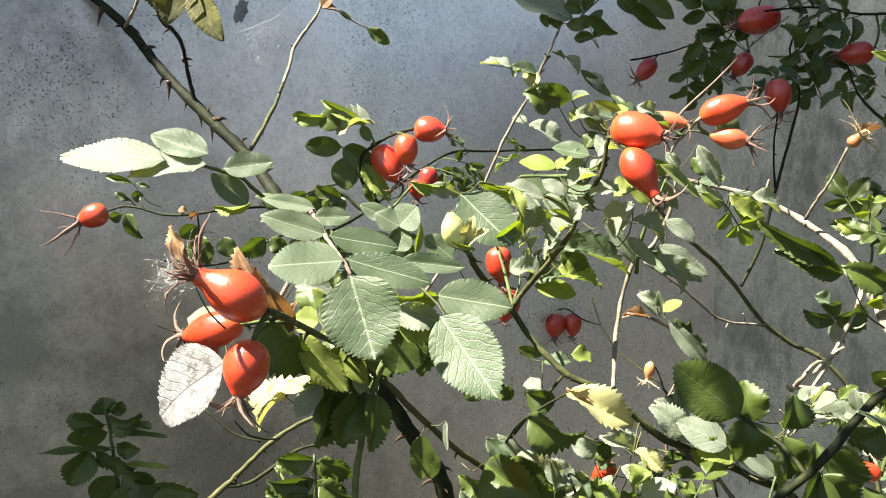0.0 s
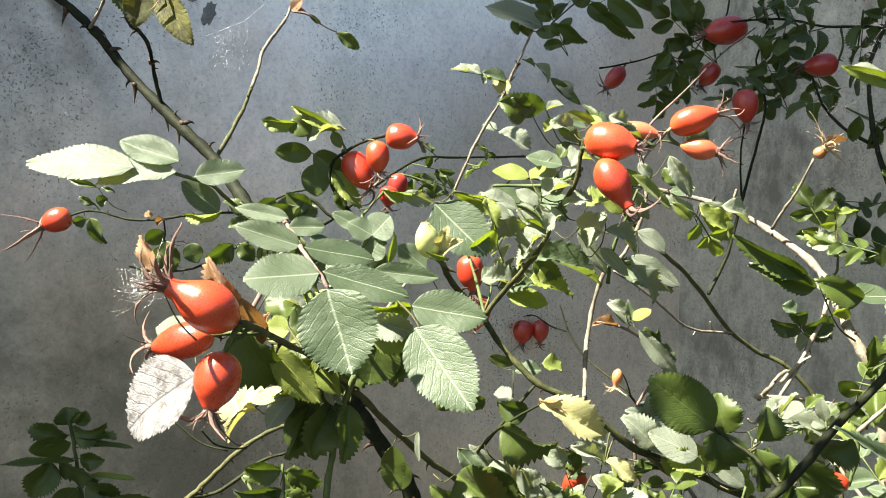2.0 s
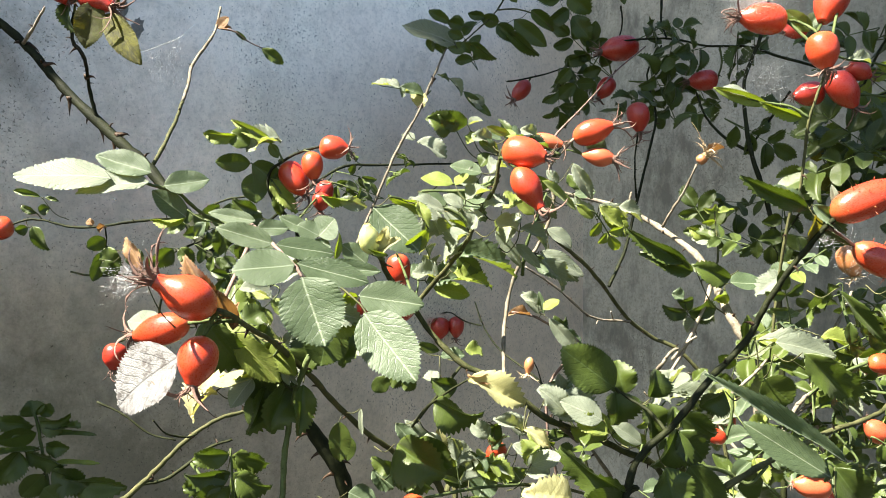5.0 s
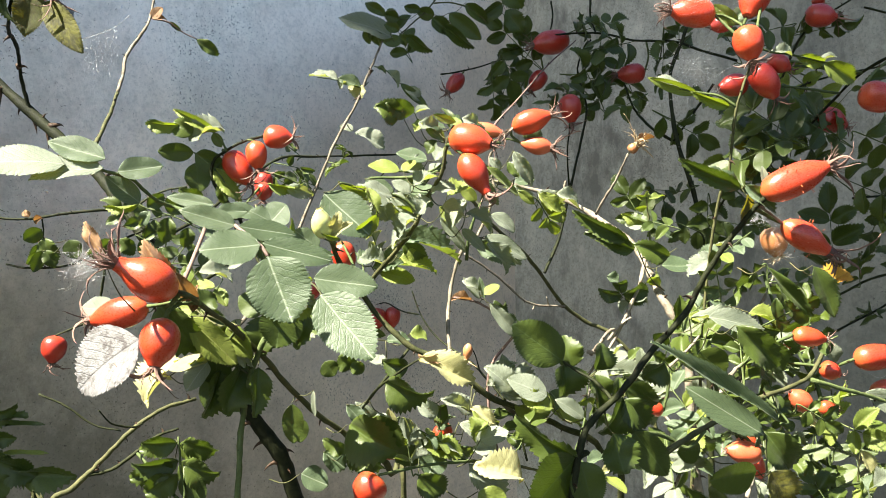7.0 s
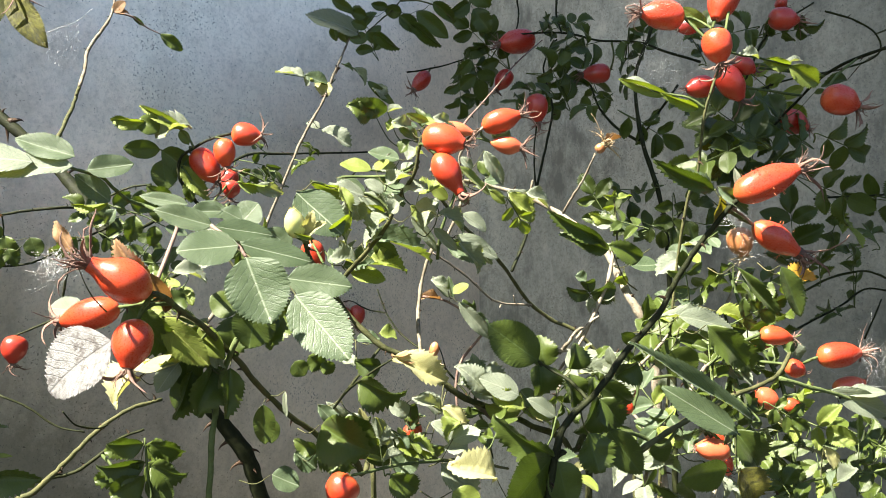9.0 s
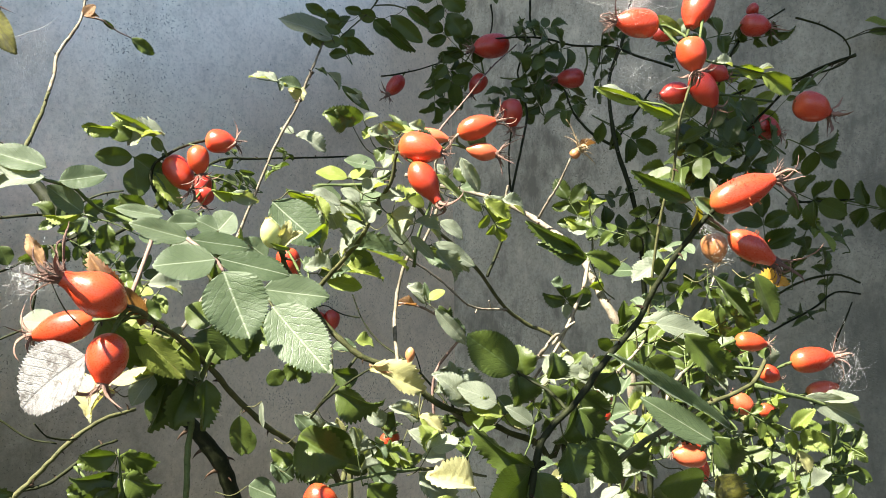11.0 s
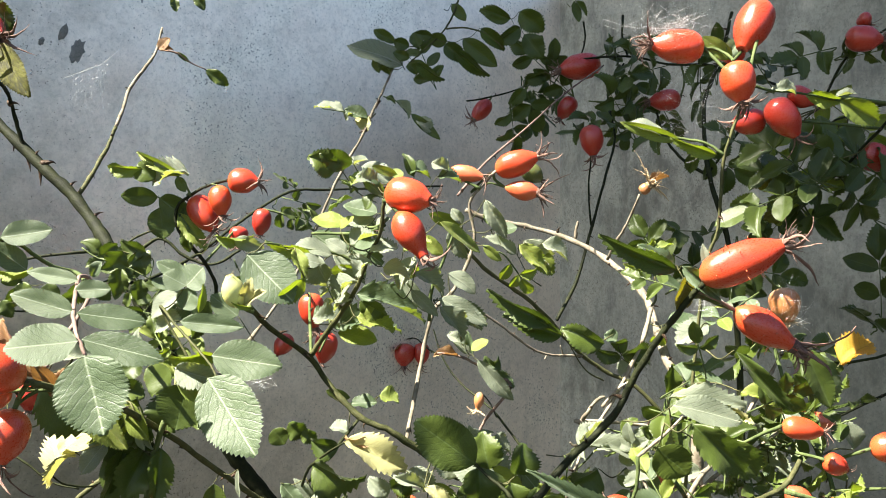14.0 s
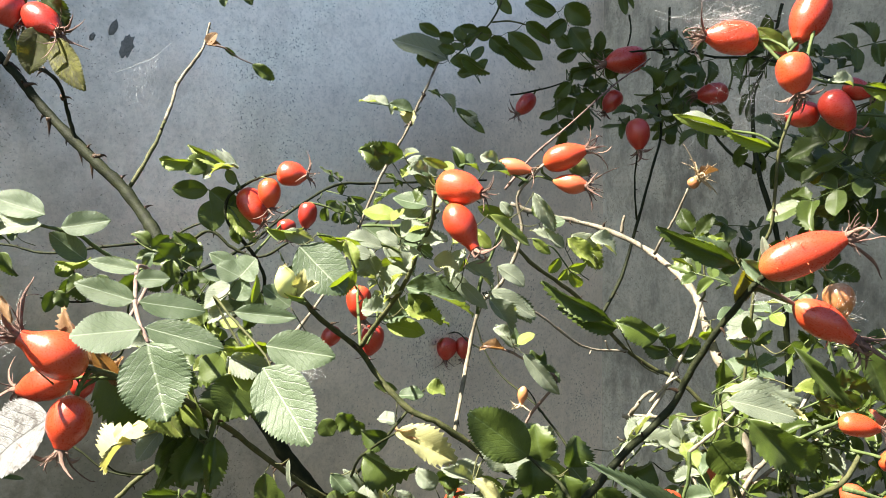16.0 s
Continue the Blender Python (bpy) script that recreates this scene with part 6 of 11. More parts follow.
leaflet(s, (0.0099, 0.4, 1.2858), (-0.0033, 0.4, 1.2897), 0.0115, (0.22, -0.62, 0.75), "p")
s = stalk(c, 0.0003, "olive", (0.0279, 0.402, 1.3093), (0.0319, 0.396, 1.3065), (0.036, 0.39, 1.3097))
leaflet(s, (0.036, 0.39, 1.3097), (0.0494, 0.39, 1.2919), 0.0062, (0.11, -0.99, 0.08), "c")
s = stalk(c, .0009, "green", (0.0503, 0.395, 1.2877), (0.0514, 0.39, 1.3021), (0.0564, 0.39, 1.315), (0.0615, 0.39, 1.3278))
s = stalk(c, 0.0003, "olive", (0.0615, 0.39, 1.3278), (0.0637, 0.395, 1.3281), (0.0659, 0.4, 1.332))
leaflet(s, (0.0659, 0.4, 1.332), (0.0502, 0.4, 1.3364), 0.0079, (-0.15, -0.84, -0.53), "y")
s = stalk(c, 0.0003, "olive", (0.0647, 0.3972, 1.3299), (0.062, 0.3986, 1.3287), (0.0594, 0.4, 1.3294))
leaflet(s, (0.0594, 0.4, 1.3294), (0.0678, 0.4, 1.3155), 0.0072, (-0.34, -0.92, -0.21), "c")
s = stalk(c, 0.0003, "olive", (0.0574, 0.39, 1.3173), (0.0571, 0.395, 1.3159), (0.0568, 0.4, 1.3176))
leaflet(s, (0.0568, 0.4, 1.3176), (0.0476, 0.4, 1.3267), 0.0066, (-0.23, -0.95, -0.23), "y")
s = stalk(c, 0.0003, "olive", (0.0555, 0.4013, 1.2957), (0.0556, 0.4006, 1.2959), (0.0556, 0.4, 1.2966))
leaflet(s, (0.0556, 0.4, 1.2966), (0.0779, 0.4, 1.2858), 0.0112, (-0.08, -0.98, -0.17), "p")
s = stalk(c, 0.0003, "olive", (0.0513, 0.39, 1.3098), (0.0488, 0.39, 1.309), (0.0462, 0.39, 1.3098))
leaflet(s, (0.0462, 0.39, 1.3098), (0.036, 0.39, 1.3136), 0.0087, (-0.16, -0.88, -0.44), "y")
s = stalk(c, 0.0003, "olive", (0.0699, 0.4233, 1.3297), (0.0768, 0.4216, 1.3285), (0.0836, 0.42, 1.3315))
leaflet(s, (0.0836, 0.42, 1.3315), (0.0781, 0.42, 1.3397), 0.0080, (0.16, -0.98, 0.11), "g")
s = stalk(c, 0.0003, "olive", (0.0511, 0.392, 1.3381), (0.0447, 0.386, 1.3422), (0.0383, 0.38, 1.3523))
leaflet(s, (0.0383, 0.38, 1.3523), (0.0283, 0.38, 1.356), 0.0041, (0.22, -0.78, 0.58), "p")
s = stalk(c, 0.0003, "olive", (0.0413, 0.3828, 1.3476), (0.0424, 0.3864, 1.349), (0.0434, 0.39, 1.3532))
leaflet(s, (0.0434, 0.39, 1.3532), (0.0388, 0.39, 1.364), 0.0051, (0.05, -1.00, 0.02), "g")
s = stalk(c, 0.0003, "olive", (0.0434, 0.39, 1.3532), (0.0421, 0.39, 1.354), (0.0409, 0.39, 1.3558))
leaflet(s, (0.0409, 0.39, 1.3558), (0.0511, 0.39, 1.3546), 0.0125, (0.10, -0.50, 0.86), "p")
s = stalk(c, 0.0003, "olive", (0.0428, 0.422, 1.3464), (0.0486, 0.416, 1.3478), (0.0544, 0.41, 1.3551))
leaflet(s, (0.0544, 0.41, 1.3551), (0.0664, 0.41, 1.3538), 0.0082, (0.08, -0.66, 0.75), "p")
s = stalk(c, 0.0003, "olive", (0.0544, 0.41, 1.3551), (0.057, 0.41, 1.3556), (0.0597, 0.41, 1.3578))
leaflet(s, (0.0597, 0.41, 1.3578), (0.0517, 0.41, 1.3618), 0.0069, (0.18, -0.91, 0.37), "p")
s = stalk(c, 0.0003, "olive", (0.1082, 0.442, 1.3019), (0.1014, 0.436, 1.3069), (0.0945, 0.43, 1.3179))
leaflet(s, (0.0945, 0.43, 1.3179), (0.0777, 0.43, 1.3276), 0.0074, (0.30, -0.80, 0.52), "p")
s = stalk(c, 0.0003, "olive", (0.0806, 0.4207, 1.3301), (0.0819, 0.4254, 1.3281), (0.0833, 0.43, 1.3291))
leaflet(s, (0.0833, 0.43, 1.3291), (0.0945, 0.43, 1.3319), 0.0097, (-0.18, -0.69, 0.70), "p")
s = stalk(c, 0.0003, "olive", (0.0957, 0.431, 1.3161), (0.0978, 0.4355, 1.318), (0.1, 0.44, 1.3237))
leaflet(s, (0.1, 0.44, 1.3237), (0.1144, 0.44, 1.308), 0.0107, (0.11, -0.99, 0.10), "p")
s = stalk(c, 0.0003, "olive", (0.0427, 0.3671, 1.3277), (0.0482, 0.3636, 1.3267), (0.0537, 0.36, 1.3316))
leaflet(s, (0.0537, 0.36, 1.3316), (0.0724, 0.37, 1.3191), 0.0073, (0.59, -0.75, 0.29), "p")
s = stalk(c, 0.0003, "olive", (0.0611, 0.39, 1.3269), (0.0675, 0.385, 1.3219), (0.0739, 0.38, 1.3219))
leaflet(s, (0.0739, 0.38, 1.3219), (0.0819, 0.38, 1.3151), 0.0046, (-0.08, -0.99, -0.09), "y")
s = stalk(c, 0.0003, "olive", (0.1, 0.44, 1.3237), (0.0993, 0.44, 1.3243), (0.0987, 0.44, 1.3255))
leaflet(s, (0.0987, 0.44, 1.3255), (0.1146, 0.44, 1.3091), 0.0113, (0.25, -0.94, 0.24), "p")
s = stalk(c, 0.0003, "olive", (0.036, 0.372, 1.3011), (0.0391, 0.366, 1.299), (0.0421, 0.36, 1.3029))
leaflet(s, (0.0421, 0.36, 1.3029), (0.0536, 0.36, 1.292), 0.0056, (0.16, -0.97, 0.17), "c0")
s = stalk(c, 0.0003, "olive", (0.0516, 0.365, 1.2985), (0.0553, 0.3675, 1.2983), (0.0589, 0.37, 1.3009))
leaflet(s, (0.0589, 0.37, 1.3009), (0.0729, 0.37, 1.2853), 0.0055, (0.06, -1.00, 0.05), "c")
s = stalk(c, 0.0003, "olive", (0.036, 0.39, 1.3097), (0.0372, 0.385, 1.3124), (0.0385, 0.38, 1.3193))
leaflet(s, (0.0385, 0.38, 1.3193), (0.051, 0.38, 1.3241), 0.0133, (-0.30, -0.53, 0.80), "p")
s = stalk(c, 0.0003, "olive", (0.0647, 0.3872, 1.3241), (0.0647, 0.3836, 1.3261), (0.0647, 0.38, 1.3311))
leaflet(s, (0.0647, 0.38, 1.3311), (0.06, 0.38, 1.3381), 0.0049, (0.11, -0.99, 0.07), "p")
s = stalk(c, 0.0003, "olive", (0.0063, 0.412, 1.2938), (0.0047, 0.411, 1.2879), (0.0031, 0.41, 1.2849))
leaflet(s, (0.0031, 0.41, 1.2849), (0.0373, 0.41, 1.285), 0.0128, (-0.00, -0.68, 0.73), "p")
s = stalk(c, 0.0003, "olive", (0.0031, 0.41, 1.2849), (0.005, 0.41, 1.2822), (0.0069, 0.41, 1.2812))
leaflet(s, (0.0069, 0.41, 1.2812), (0.0259, 0.41, 1.2777), 0.0116, (0.12, -0.76, 0.64), "p")
s = stalk(c, 0.0003, "olive", (0.0031, 0.41, 1.2849), (-0.0007, 0.41, 1.2849), (-0.0045, 0.41, 1.2873))
leaflet(s, (-0.0045, 0.41, 1.2873), (0.0055, 0.41, 1.29), 0.0107, (-0.22, -0.55, 0.81), "p")
s = stalk(c, 0.0003, "olive", (0.0174, 0.452, 1.2401), (0.0214, 0.446, 1.2404), (0.0255, 0.44, 1.2467))
leaflet(s, (0.0255, 0.44, 1.2467), (0.0357, 0.44, 1.2436), 0.0109, (0.22, -0.62, 0.76), "p")
s = stalk(c, 0.0003, "olive", (0.025, 0.4407, 1.246), (0.0184, 0.4353, 1.2426), (0.0117, 0.43, 1.2444))
leaflet(s, (0.0117, 0.43, 1.2444), (0.0249, 0.43, 1.2447), 0.0087, (-0.02, -0.64, 0.77), "p")
s = stalk(c, 0.0003, "olive", (0.0117, 0.43, 1.2444), (0.0057, 0.43, 1.2455), (-0.0003, 0.43, 1.2508))
leaflet(s, (-0.0003, 0.43, 1.2508), (0.0117, 0.43, 1.247), 0.0057, (-0.08, -0.96, -0.26), "g")
s = stalk(c, 0.0003, "olive", (0.0117, 0.43, 1.2444), (0.0117, 0.425, 1.2362), (0.0116, 0.42, 1.2327))
leaflet(s, (0.0116, 0.42, 1.2327), (0.0025, 0.42, 1.235), 0.0099, (0.22, -0.51, 0.83), "c")
s = stalk(c, .0007, "dark", (0.0198, 0.38, 1.2464), (-0.0044, 0.38, 1.2162), (0.0002, 0.35, 1.2295), (0.0043, 0.335, 1.2362), (0.0112, 0.328, 1.2424), (0.0179, 0.324, 1.2469))
leaflet(s, (0.0169, 0.323, 1.2476), (0.0407, 0.32, 1.2373), 0.0120, (0.13, -0.82, 0.55), "k")
leaflet(s, (0.017, 0.325, 1.2481), (0.0309, 0.325, 1.2485), 0.0037, (0.01, -0.94, -0.34), "b")
leaflet(s, (0.0036, 0.335, 1.2361), (0.0228, 0.33, 1.2281), 0.0157, (-0.36, -0.87, -0.32), "g")
leaflet(s, (0.0145, 0.335, 1.2423), (0.0027, 0.335, 1.244), 0.0102, (-0.04, -0.95, -0.30), "g")
s = stalk(c, 0.0003, "olive", (-0.0017, 0.3622, 1.2241), (-0.0069, 0.3611, 1.2217), (-0.0121, 0.36, 1.2226))
leaflet(s, (-0.0121, 0.36, 1.2226), (-0.0018, 0.36, 1.2106), 0.0072, (0.23, -0.95, 0.19), "p")
s = stalk(c, 0.0003, "olive", (-0.0017, 0.3619, 1.2242), (0.0004, 0.3609, 1.2203), (0.0025, 0.36, 1.2186))
leaflet(s, (0.0025, 0.36, 1.2186), (0.0071, 0.355, 1.206), 0.0102, (-0.32, -0.92, 0.25), "c")
s = stalk(c, 0.0003, "olive", (-0.0214, 0.357, 1.2129), (-0.0168, 0.3485, 1.2121), (-0.0123, 0.34, 1.2173))
leaflet(s, (-0.0123, 0.34, 1.2173), (0.0066, 0.33, 1.206), 0.0228, (-0.45, -0.89, 0.03), "g")
s = stalk(c, 0.0003, "olive", (0.0025, 0.36, 1.2186), (0.0049, 0.365, 1.2119), (0.0072, 0.37, 1.2096))
leaflet(s, (0.0072, 0.37, 1.2096), (0.0165, 0.37, 1.1973), 0.0116, (-0.02, -1.00, -0.02), "p")
s = stalk(c, 0.0003, "olive", (0.0043, 0.402, 1.1992), (0.0078, 0.396, 1.1984), (0.0113, 0.39, 1.2036))
leaflet(s, (0.0113, 0.39, 1.2036), (0.0329, 0.39, 1.1923), 0.0138, (-0.14, -0.95, -0.28), "g")
s = stalk(c, 0.0003, "olive", (0.007, 0.3694, 1.2099), (0.0132, 0.3647, 1.2035), (0.0194, 0.36, 1.2024))
leaflet(s, (0.0194, 0.36, 1.2024), (0.0106, 0.36, 1.1954), 0.0170, (0.26, -0.91, -0.33), "g")
s = stalk(c, 0.0003, "olive", (0.0292, 0.412, 1.2146), (0.0344, 0.406, 1.2133), (0.0395, 0.4, 1.2181))
leaflet(s, (0.0395, 0.4, 1.2181), (0.0535, 0.4, 1.2092), 0.0097, (0.33, -0.79, 0.51), "p")
s = stalk(c, 0.0003, "olive", (0.0395, 0.4, 1.2181), (0.0462, 0.4, 1.2131), (0.0529, 0.4, 1.2124))
leaflet(s, (0.0529, 0.4, 1.2124), (0.0671, 0.4, 1.2025), 0.0082, (-0.12, -0.98, -0.17), "y")
s = stalk(c, 0.0003, "olive", (0.0502, 0.4, 1.2126), (0.0498, 0.4, 1.2076), (0.0494, 0.4, 1.2049))
leaflet(s, (0.0494, 0.4, 1.2049), (0.0634, 0.4, 1.1926), 0.0095, (0.20, -0.95, 0.23), "p")
s = stalk(c, 0.0003, "olive", (0.0494, 0.4, 1.2049), (0.0477, 0.4, 1.1967), (0.0459, 0.4, 1.1924))
leaflet(s, (0.0459, 0.4, 1.1924), (0.0509, 0.4, 1.1852), 0.0125, (-0.11, -0.99, -0.08), "p")
s = stalk(c, 0.0003, "olive", (0.0638, 0.3903, 1.2171), (0.0647, 0.3901, 1.2184), (0.0656, 0.39, 1.221))
leaflet(s, (0.0656, 0.39, 1.221), (0.0844, 0.39, 1.2156), 0.0137, (0.20, -0.69, 0.70), "c")
s = stalk(c, 0.0003, "olive", (0.0702, 0.3943, 1.2143), (0.0715, 0.3921, 1.2134), (0.0728, 0.39, 1.214))
leaflet(s, (0.0728, 0.39, 1.214), (0.0915, 0.39, 1.2092), 0.0106, (-0.13, -0.85, -0.52), "y")
s = stalk(c, 0.0003, "olive", (0.0891, 0.404, 1.2054), (0.0914, 0.402, 1.207), (0.0938, 0.4, 1.2112))
leaflet(s, (0.0938, 0.4, 1.2112), (0.111, 0.4, 1.2001), 0.0089, (0.31, -0.83, 0.47), "p")
s = stalk(c, 0.0003, "olive", (0.0349, 0.4053, 1.2139), (0.0383, 0.4077, 1.2118), (0.0418, 0.41, 1.2123))
leaflet(s, (0.0418, 0.41, 1.2123), (0.0319, 0.41, 1.2069), 0.0111, (0.21, -0.90, -0.38), "g")
s = stalk(c, 0.0003, "olive", (0.0383, 0.4077, 1.2118), (0.0377, 0.4088, 1.2038), (0.037, 0.41, 1.1995))
leaflet(s, (0.037, 0.41, 1.1995), (0.0443, 0.41, 1.2073), 0.0121, (-0.62, -0.52, 0.58), "p")
s = stalk(c, 0.0003, "olive", (0.0481, 0.4, 1.1987), (0.0457, 0.4, 1.1985), (0.0434, 0.4, 1.1997))
leaflet(s, (0.0434, 0.4, 1.1997), (0.0423, 0.4, 1.1898), 0.0112, (-0.84, -0.53, 0.09), "p")
stem(c, 0.0008, 0.0007, "green", (0.037, 0.41, 1.1995), (0.0421, 0.415, 1.2003), (0.045, 0.42, 1.1994))
hip(c, (0.045, 0.42, 1.1994), (0.0354, 0.42, 1.1923), 0.0093, 0.0070, "hip", 1, 1)
s = stalk(c, .0007, "green", (0.0835, 0.4017, 1.2082), (0.0807, 0.42, 1.2178), (0.0786, 0.42, 1.2229), (0.0776, 0.42, 1.2267))
leaflet(s, (0.0768, 0.42, 1.2262), (0.0671, 0.42, 1.2207), 0.0091, (-0.41, -0.55, 0.73), "p")
leaflet(s, (0.0768, 0.42, 1.2279), (0.0692, 0.42, 1.2321), 0.0073, (0.29, -0.79, 0.53), "p")
leaflet(s, (0.0786, 0.42, 1.2267), (0.0912, 0.42, 1.2225), 0.0105, (0.25, -0.64, 0.73), "p")
leaflet(s, (0.0781, 0.42, 1.2282), (0.081, 0.42, 1.2324), 0.0070, (-0.62, -0.65, 0.44), "p")
s = stalk(c, 0.0003, "olive", (0.0269, 0.346, 1.3206), (0.0224, 0.344, 1.3195), (0.0179, 0.342, 1.3214))
leaflet(s, (0.0179, 0.342, 1.3214), (0.0282, 0.342, 1.3268), 0.0108, (-0.40, -0.49, 0.78), "c")
s = stalk(c, 0.0003, "olive", (0.0181, 0.3421, 1.3213), (0.0175, 0.3421, 1.3193), (0.0169, 0.342, 1.3183))
leaflet(s, (0.0169, 0.342, 1.3183), (0.0084, 0.342, 1.3239), 0.0062, (0.23, -0.91, 0.34), "c0")
s = stalk(c, 0.0003, "olive", (0.0241, 0.3448, 1.3199), (0.0247, 0.3439, 1.3188), (0.0253, 0.343, 1.3184))
leaflet(s, (0.0253, 0.343, 1.3184), (0.0367, 0.343, 1.3216), 0.0094, (-0.22, -0.60, 0.77), "c")
s = stalk(c, 0.0003, "olive", (0.0253, 0.343, 1.3184), (0.0259, 0.343, 1.3163), (0.0264, 0.343, 1.3152))
leaflet(s, (0.0264, 0.343, 1.3152), (0.0191, 0.343, 1.3099), 0.0103, (-0.47, -0.60, 0.64), "c")
s = stalk(c, 0.0003, "olive", (0.0264, 0.343, 1.3152), (0.0286, 0.344, 1.3132), (0.0308, 0.345, 1.3128))
leaflet(s, (0.0308, 0.345, 1.3128), (0.0419, 0.345, 1.3087), 0.0092, (0.23, -0.74, 0.63), "p")
s = stalk(c, 0.0003, "olive", (0.0215, 0.3534, 1.3086), (0.0205, 0.3517, 1.3077), (0.0196, 0.35, 1.3079))
leaflet(s, (0.0196, 0.35, 1.3079), (0.0106, 0.35, 1.3002), 0.0134, (-0.58, -0.46, 0.67), "c")
s = stalk(c, 0.0003, "olive", (0.0421, 0.36, 1.3029), (0.0428, 0.3575, 1.3053), (0.0436, 0.355, 1.3105))
leaflet(s, (0.0436, 0.355, 1.3105), (0.0565, 0.355, 1.3019), 0.0094, (0.36, -0.75, 0.55), "c")
s = stalk(c, 0.0003, "olive", (0.0516, 0.365, 1.2985), (0.0529, 0.3625, 1.2966), (0.0542, 0.36, 1.2964))
leaflet(s, (0.0542, 0.36, 1.2964), (0.0652, 0.36, 1.2823), 0.0093, (0.39, -0.87, 0.31), "c")
s = stalk(c, 0.0003, "olive", (0.0172, 0.3594, 1.3003), (0.0176, 0.3597, 1.3002), (0.018, 0.36, 1.3003))
leaflet(s, (0.018, 0.36, 1.3003), (0.0093, 0.36, 1.2947), 0.0129, (-0.50, -0.41, 0.77), "c")
s = stalk(c, 0.0003, "olive", (-0.0011, 0.3329, 1.3139), (0.0026, 0.3365, 1.3123), (0.0064, 0.34, 1.3139))
leaflet(s, (0.0064, 0.34, 1.3139), (-0.0031, 0.338, 1.3168), 0.0074, (0.34, -0.75, 0.57), "c0")
s = stalk(c, 0.0003, "olive", (0.0179, 0.342, 1.3214), (0.0158, 0.3435, 1.3235), (0.0137, 0.345, 1.328))
leaflet(s, (0.0137, 0.345, 1.328), (0.0189, 0.345, 1.3333), 0.0104, (-0.66, -0.38, 0.64), "y")
s = stalk(c, 0.0003, "olive", (0.0659, 0.4, 1.332), (0.0711, 0.4, 1.3355), (0.0763, 0.4, 1.3438))
leaflet(s, (0.0763, 0.4, 1.3438), (0.0861, 0.4, 1.3256), 0.0073, (-0.19, -0.98, -0.11), "p")
s = stalk(c, 0.0003, "olive", (0.0945, 0.43, 1.3179), (0.0944, 0.425, 1.3188), (0.0942, 0.42, 1.3231))
leaflet(s, (0.0942, 0.42, 1.3231), (0.1081, 0.42, 1.3087), 0.0098, (0.33, -0.89, 0.32), "p")
s = stalk(c, 0.0003, "olive", (0.0989, 0.4376, 1.3207), (0.1028, 0.4338, 1.3205), (0.1067, 0.43, 1.3237))
leaflet(s, (0.1067, 0.43, 1.3237), (0.1207, 0.43, 1.316), 0.0112, (0.34, -0.71, 0.62), "c")
s = stalk(c, 0.0003, "olive", (0.0529, 0.3659, 1.2985), (0.0532, 0.3654, 1.2987), (0.0535, 0.365, 1.2994))
leaflet(s, (0.0535, 0.365, 1.2994), (0.0747, 0.365, 1.2887), 0.0091, (0.21, -0.89, 0.41), "c0")
s = stalk(c, 0.0003, "olive", (0.0436, 0.355, 1.3105), (0.0437, 0.3575, 1.3126), (0.0438, 0.36, 1.3173))
leaflet(s, (0.0438, 0.36, 1.3173), (0.0363, 0.36, 1.303), 0.0116, (-0.71, -0.60, 0.37), "c")
s = stalk(c, 0.0003, "olive", (0.0589, 0.37, 1.3009), (0.0585, 0.37, 1.3041), (0.058, 0.37, 1.3101))
leaflet(s, (0.058, 0.37, 1.3101), (0.0702, 0.37, 1.3017), 0.0092, (0.34, -0.80, 0.49), "p")
spray(c, (0.0252, 0.3677, 1.3312), (0.0265, 0.3748, 1.3235), (-0.30, 0.78, -0.54), 0.0078, (-0.78, 0.12, 0.61), "c")
spray(c, (0.0739, 0.38, 1.3219), (0.0917, 0.3872, 1.3072), (0.56, 0.39, -0.73), 0.0103, (0.03, -0.89, -0.45), "y")
spray(c, (0.0087, 0.4092, 1.2939), (0.0028, 0.4046, 1.3027), (-0.31, -0.54, 0.78), 0.0108, (-0.77, 0.63, 0.13), "c")

# rose cane with a bare pale side twig and withered young leaves
c = cane("rose cane with a bare pale side twig and withered young leaves", 0.090, 0.620)
stem(c, 0.00118, 0.00067, "red", (0.0902, 0.62, 0), (0.0914, 0.588, 0.4427), (0.0926, 0.516, 1.0853), (0.0878, 0.5, 1.1559), (0.0797, 0.49, 1.1901), (0.0807, 0.49, 1.2202), (0.097, 0.485, 1.244), (0.0867, 0.485, 1.2509), (0.0771, 0.48, 1.2577), (0.0678, 0.48, 1.2622), (0.0561, 0.475, 1.2644))
s = stalk(c, 0.0003, "olive", (0.0722, 0.48, 1.26), (0.0729, 0.48, 1.261), (0.0736, 0.48, 1.2629))
leaflet(s, (0.0736, 0.48, 1.2629), (0.0629, 0.48, 1.2762), 0.0063, (0.23, -0.96, 0.18), "c")
s = stalk(c, 0.0003, "olive", (0.0736, 0.48, 1.2629), (0.0746, 0.48, 1.2626), (0.0756, 0.48, 1.2629))
leaflet(s, (0.0756, 0.48, 1.2629), (0.0725, 0.48, 1.2761), 0.0044, (-0.47, -0.87, -0.11), "p")
s = stalk(c, 0.0003, "olive", (0.0678, 0.48, 1.2622), (0.0678, 0.48, 1.2622), (0.0678, 0.48, 1.2622))
leaflet(s, (0.0678, 0.48, 1.2622), (0.0544, 0.475, 1.2641), 0.0059, (0.30, -0.49, 0.82), "b")
s = stalk(c, 0.0003, "olive", (0.0793, 0.4811, 1.2561), (0.0793, 0.4831, 1.2569), (0.0793, 0.485, 1.259))
leaflet(s, (0.0793, 0.485, 1.259), (0.0912, 0.485, 1.2456), 0.0082, (0.22, -0.95, 0.20), "p")
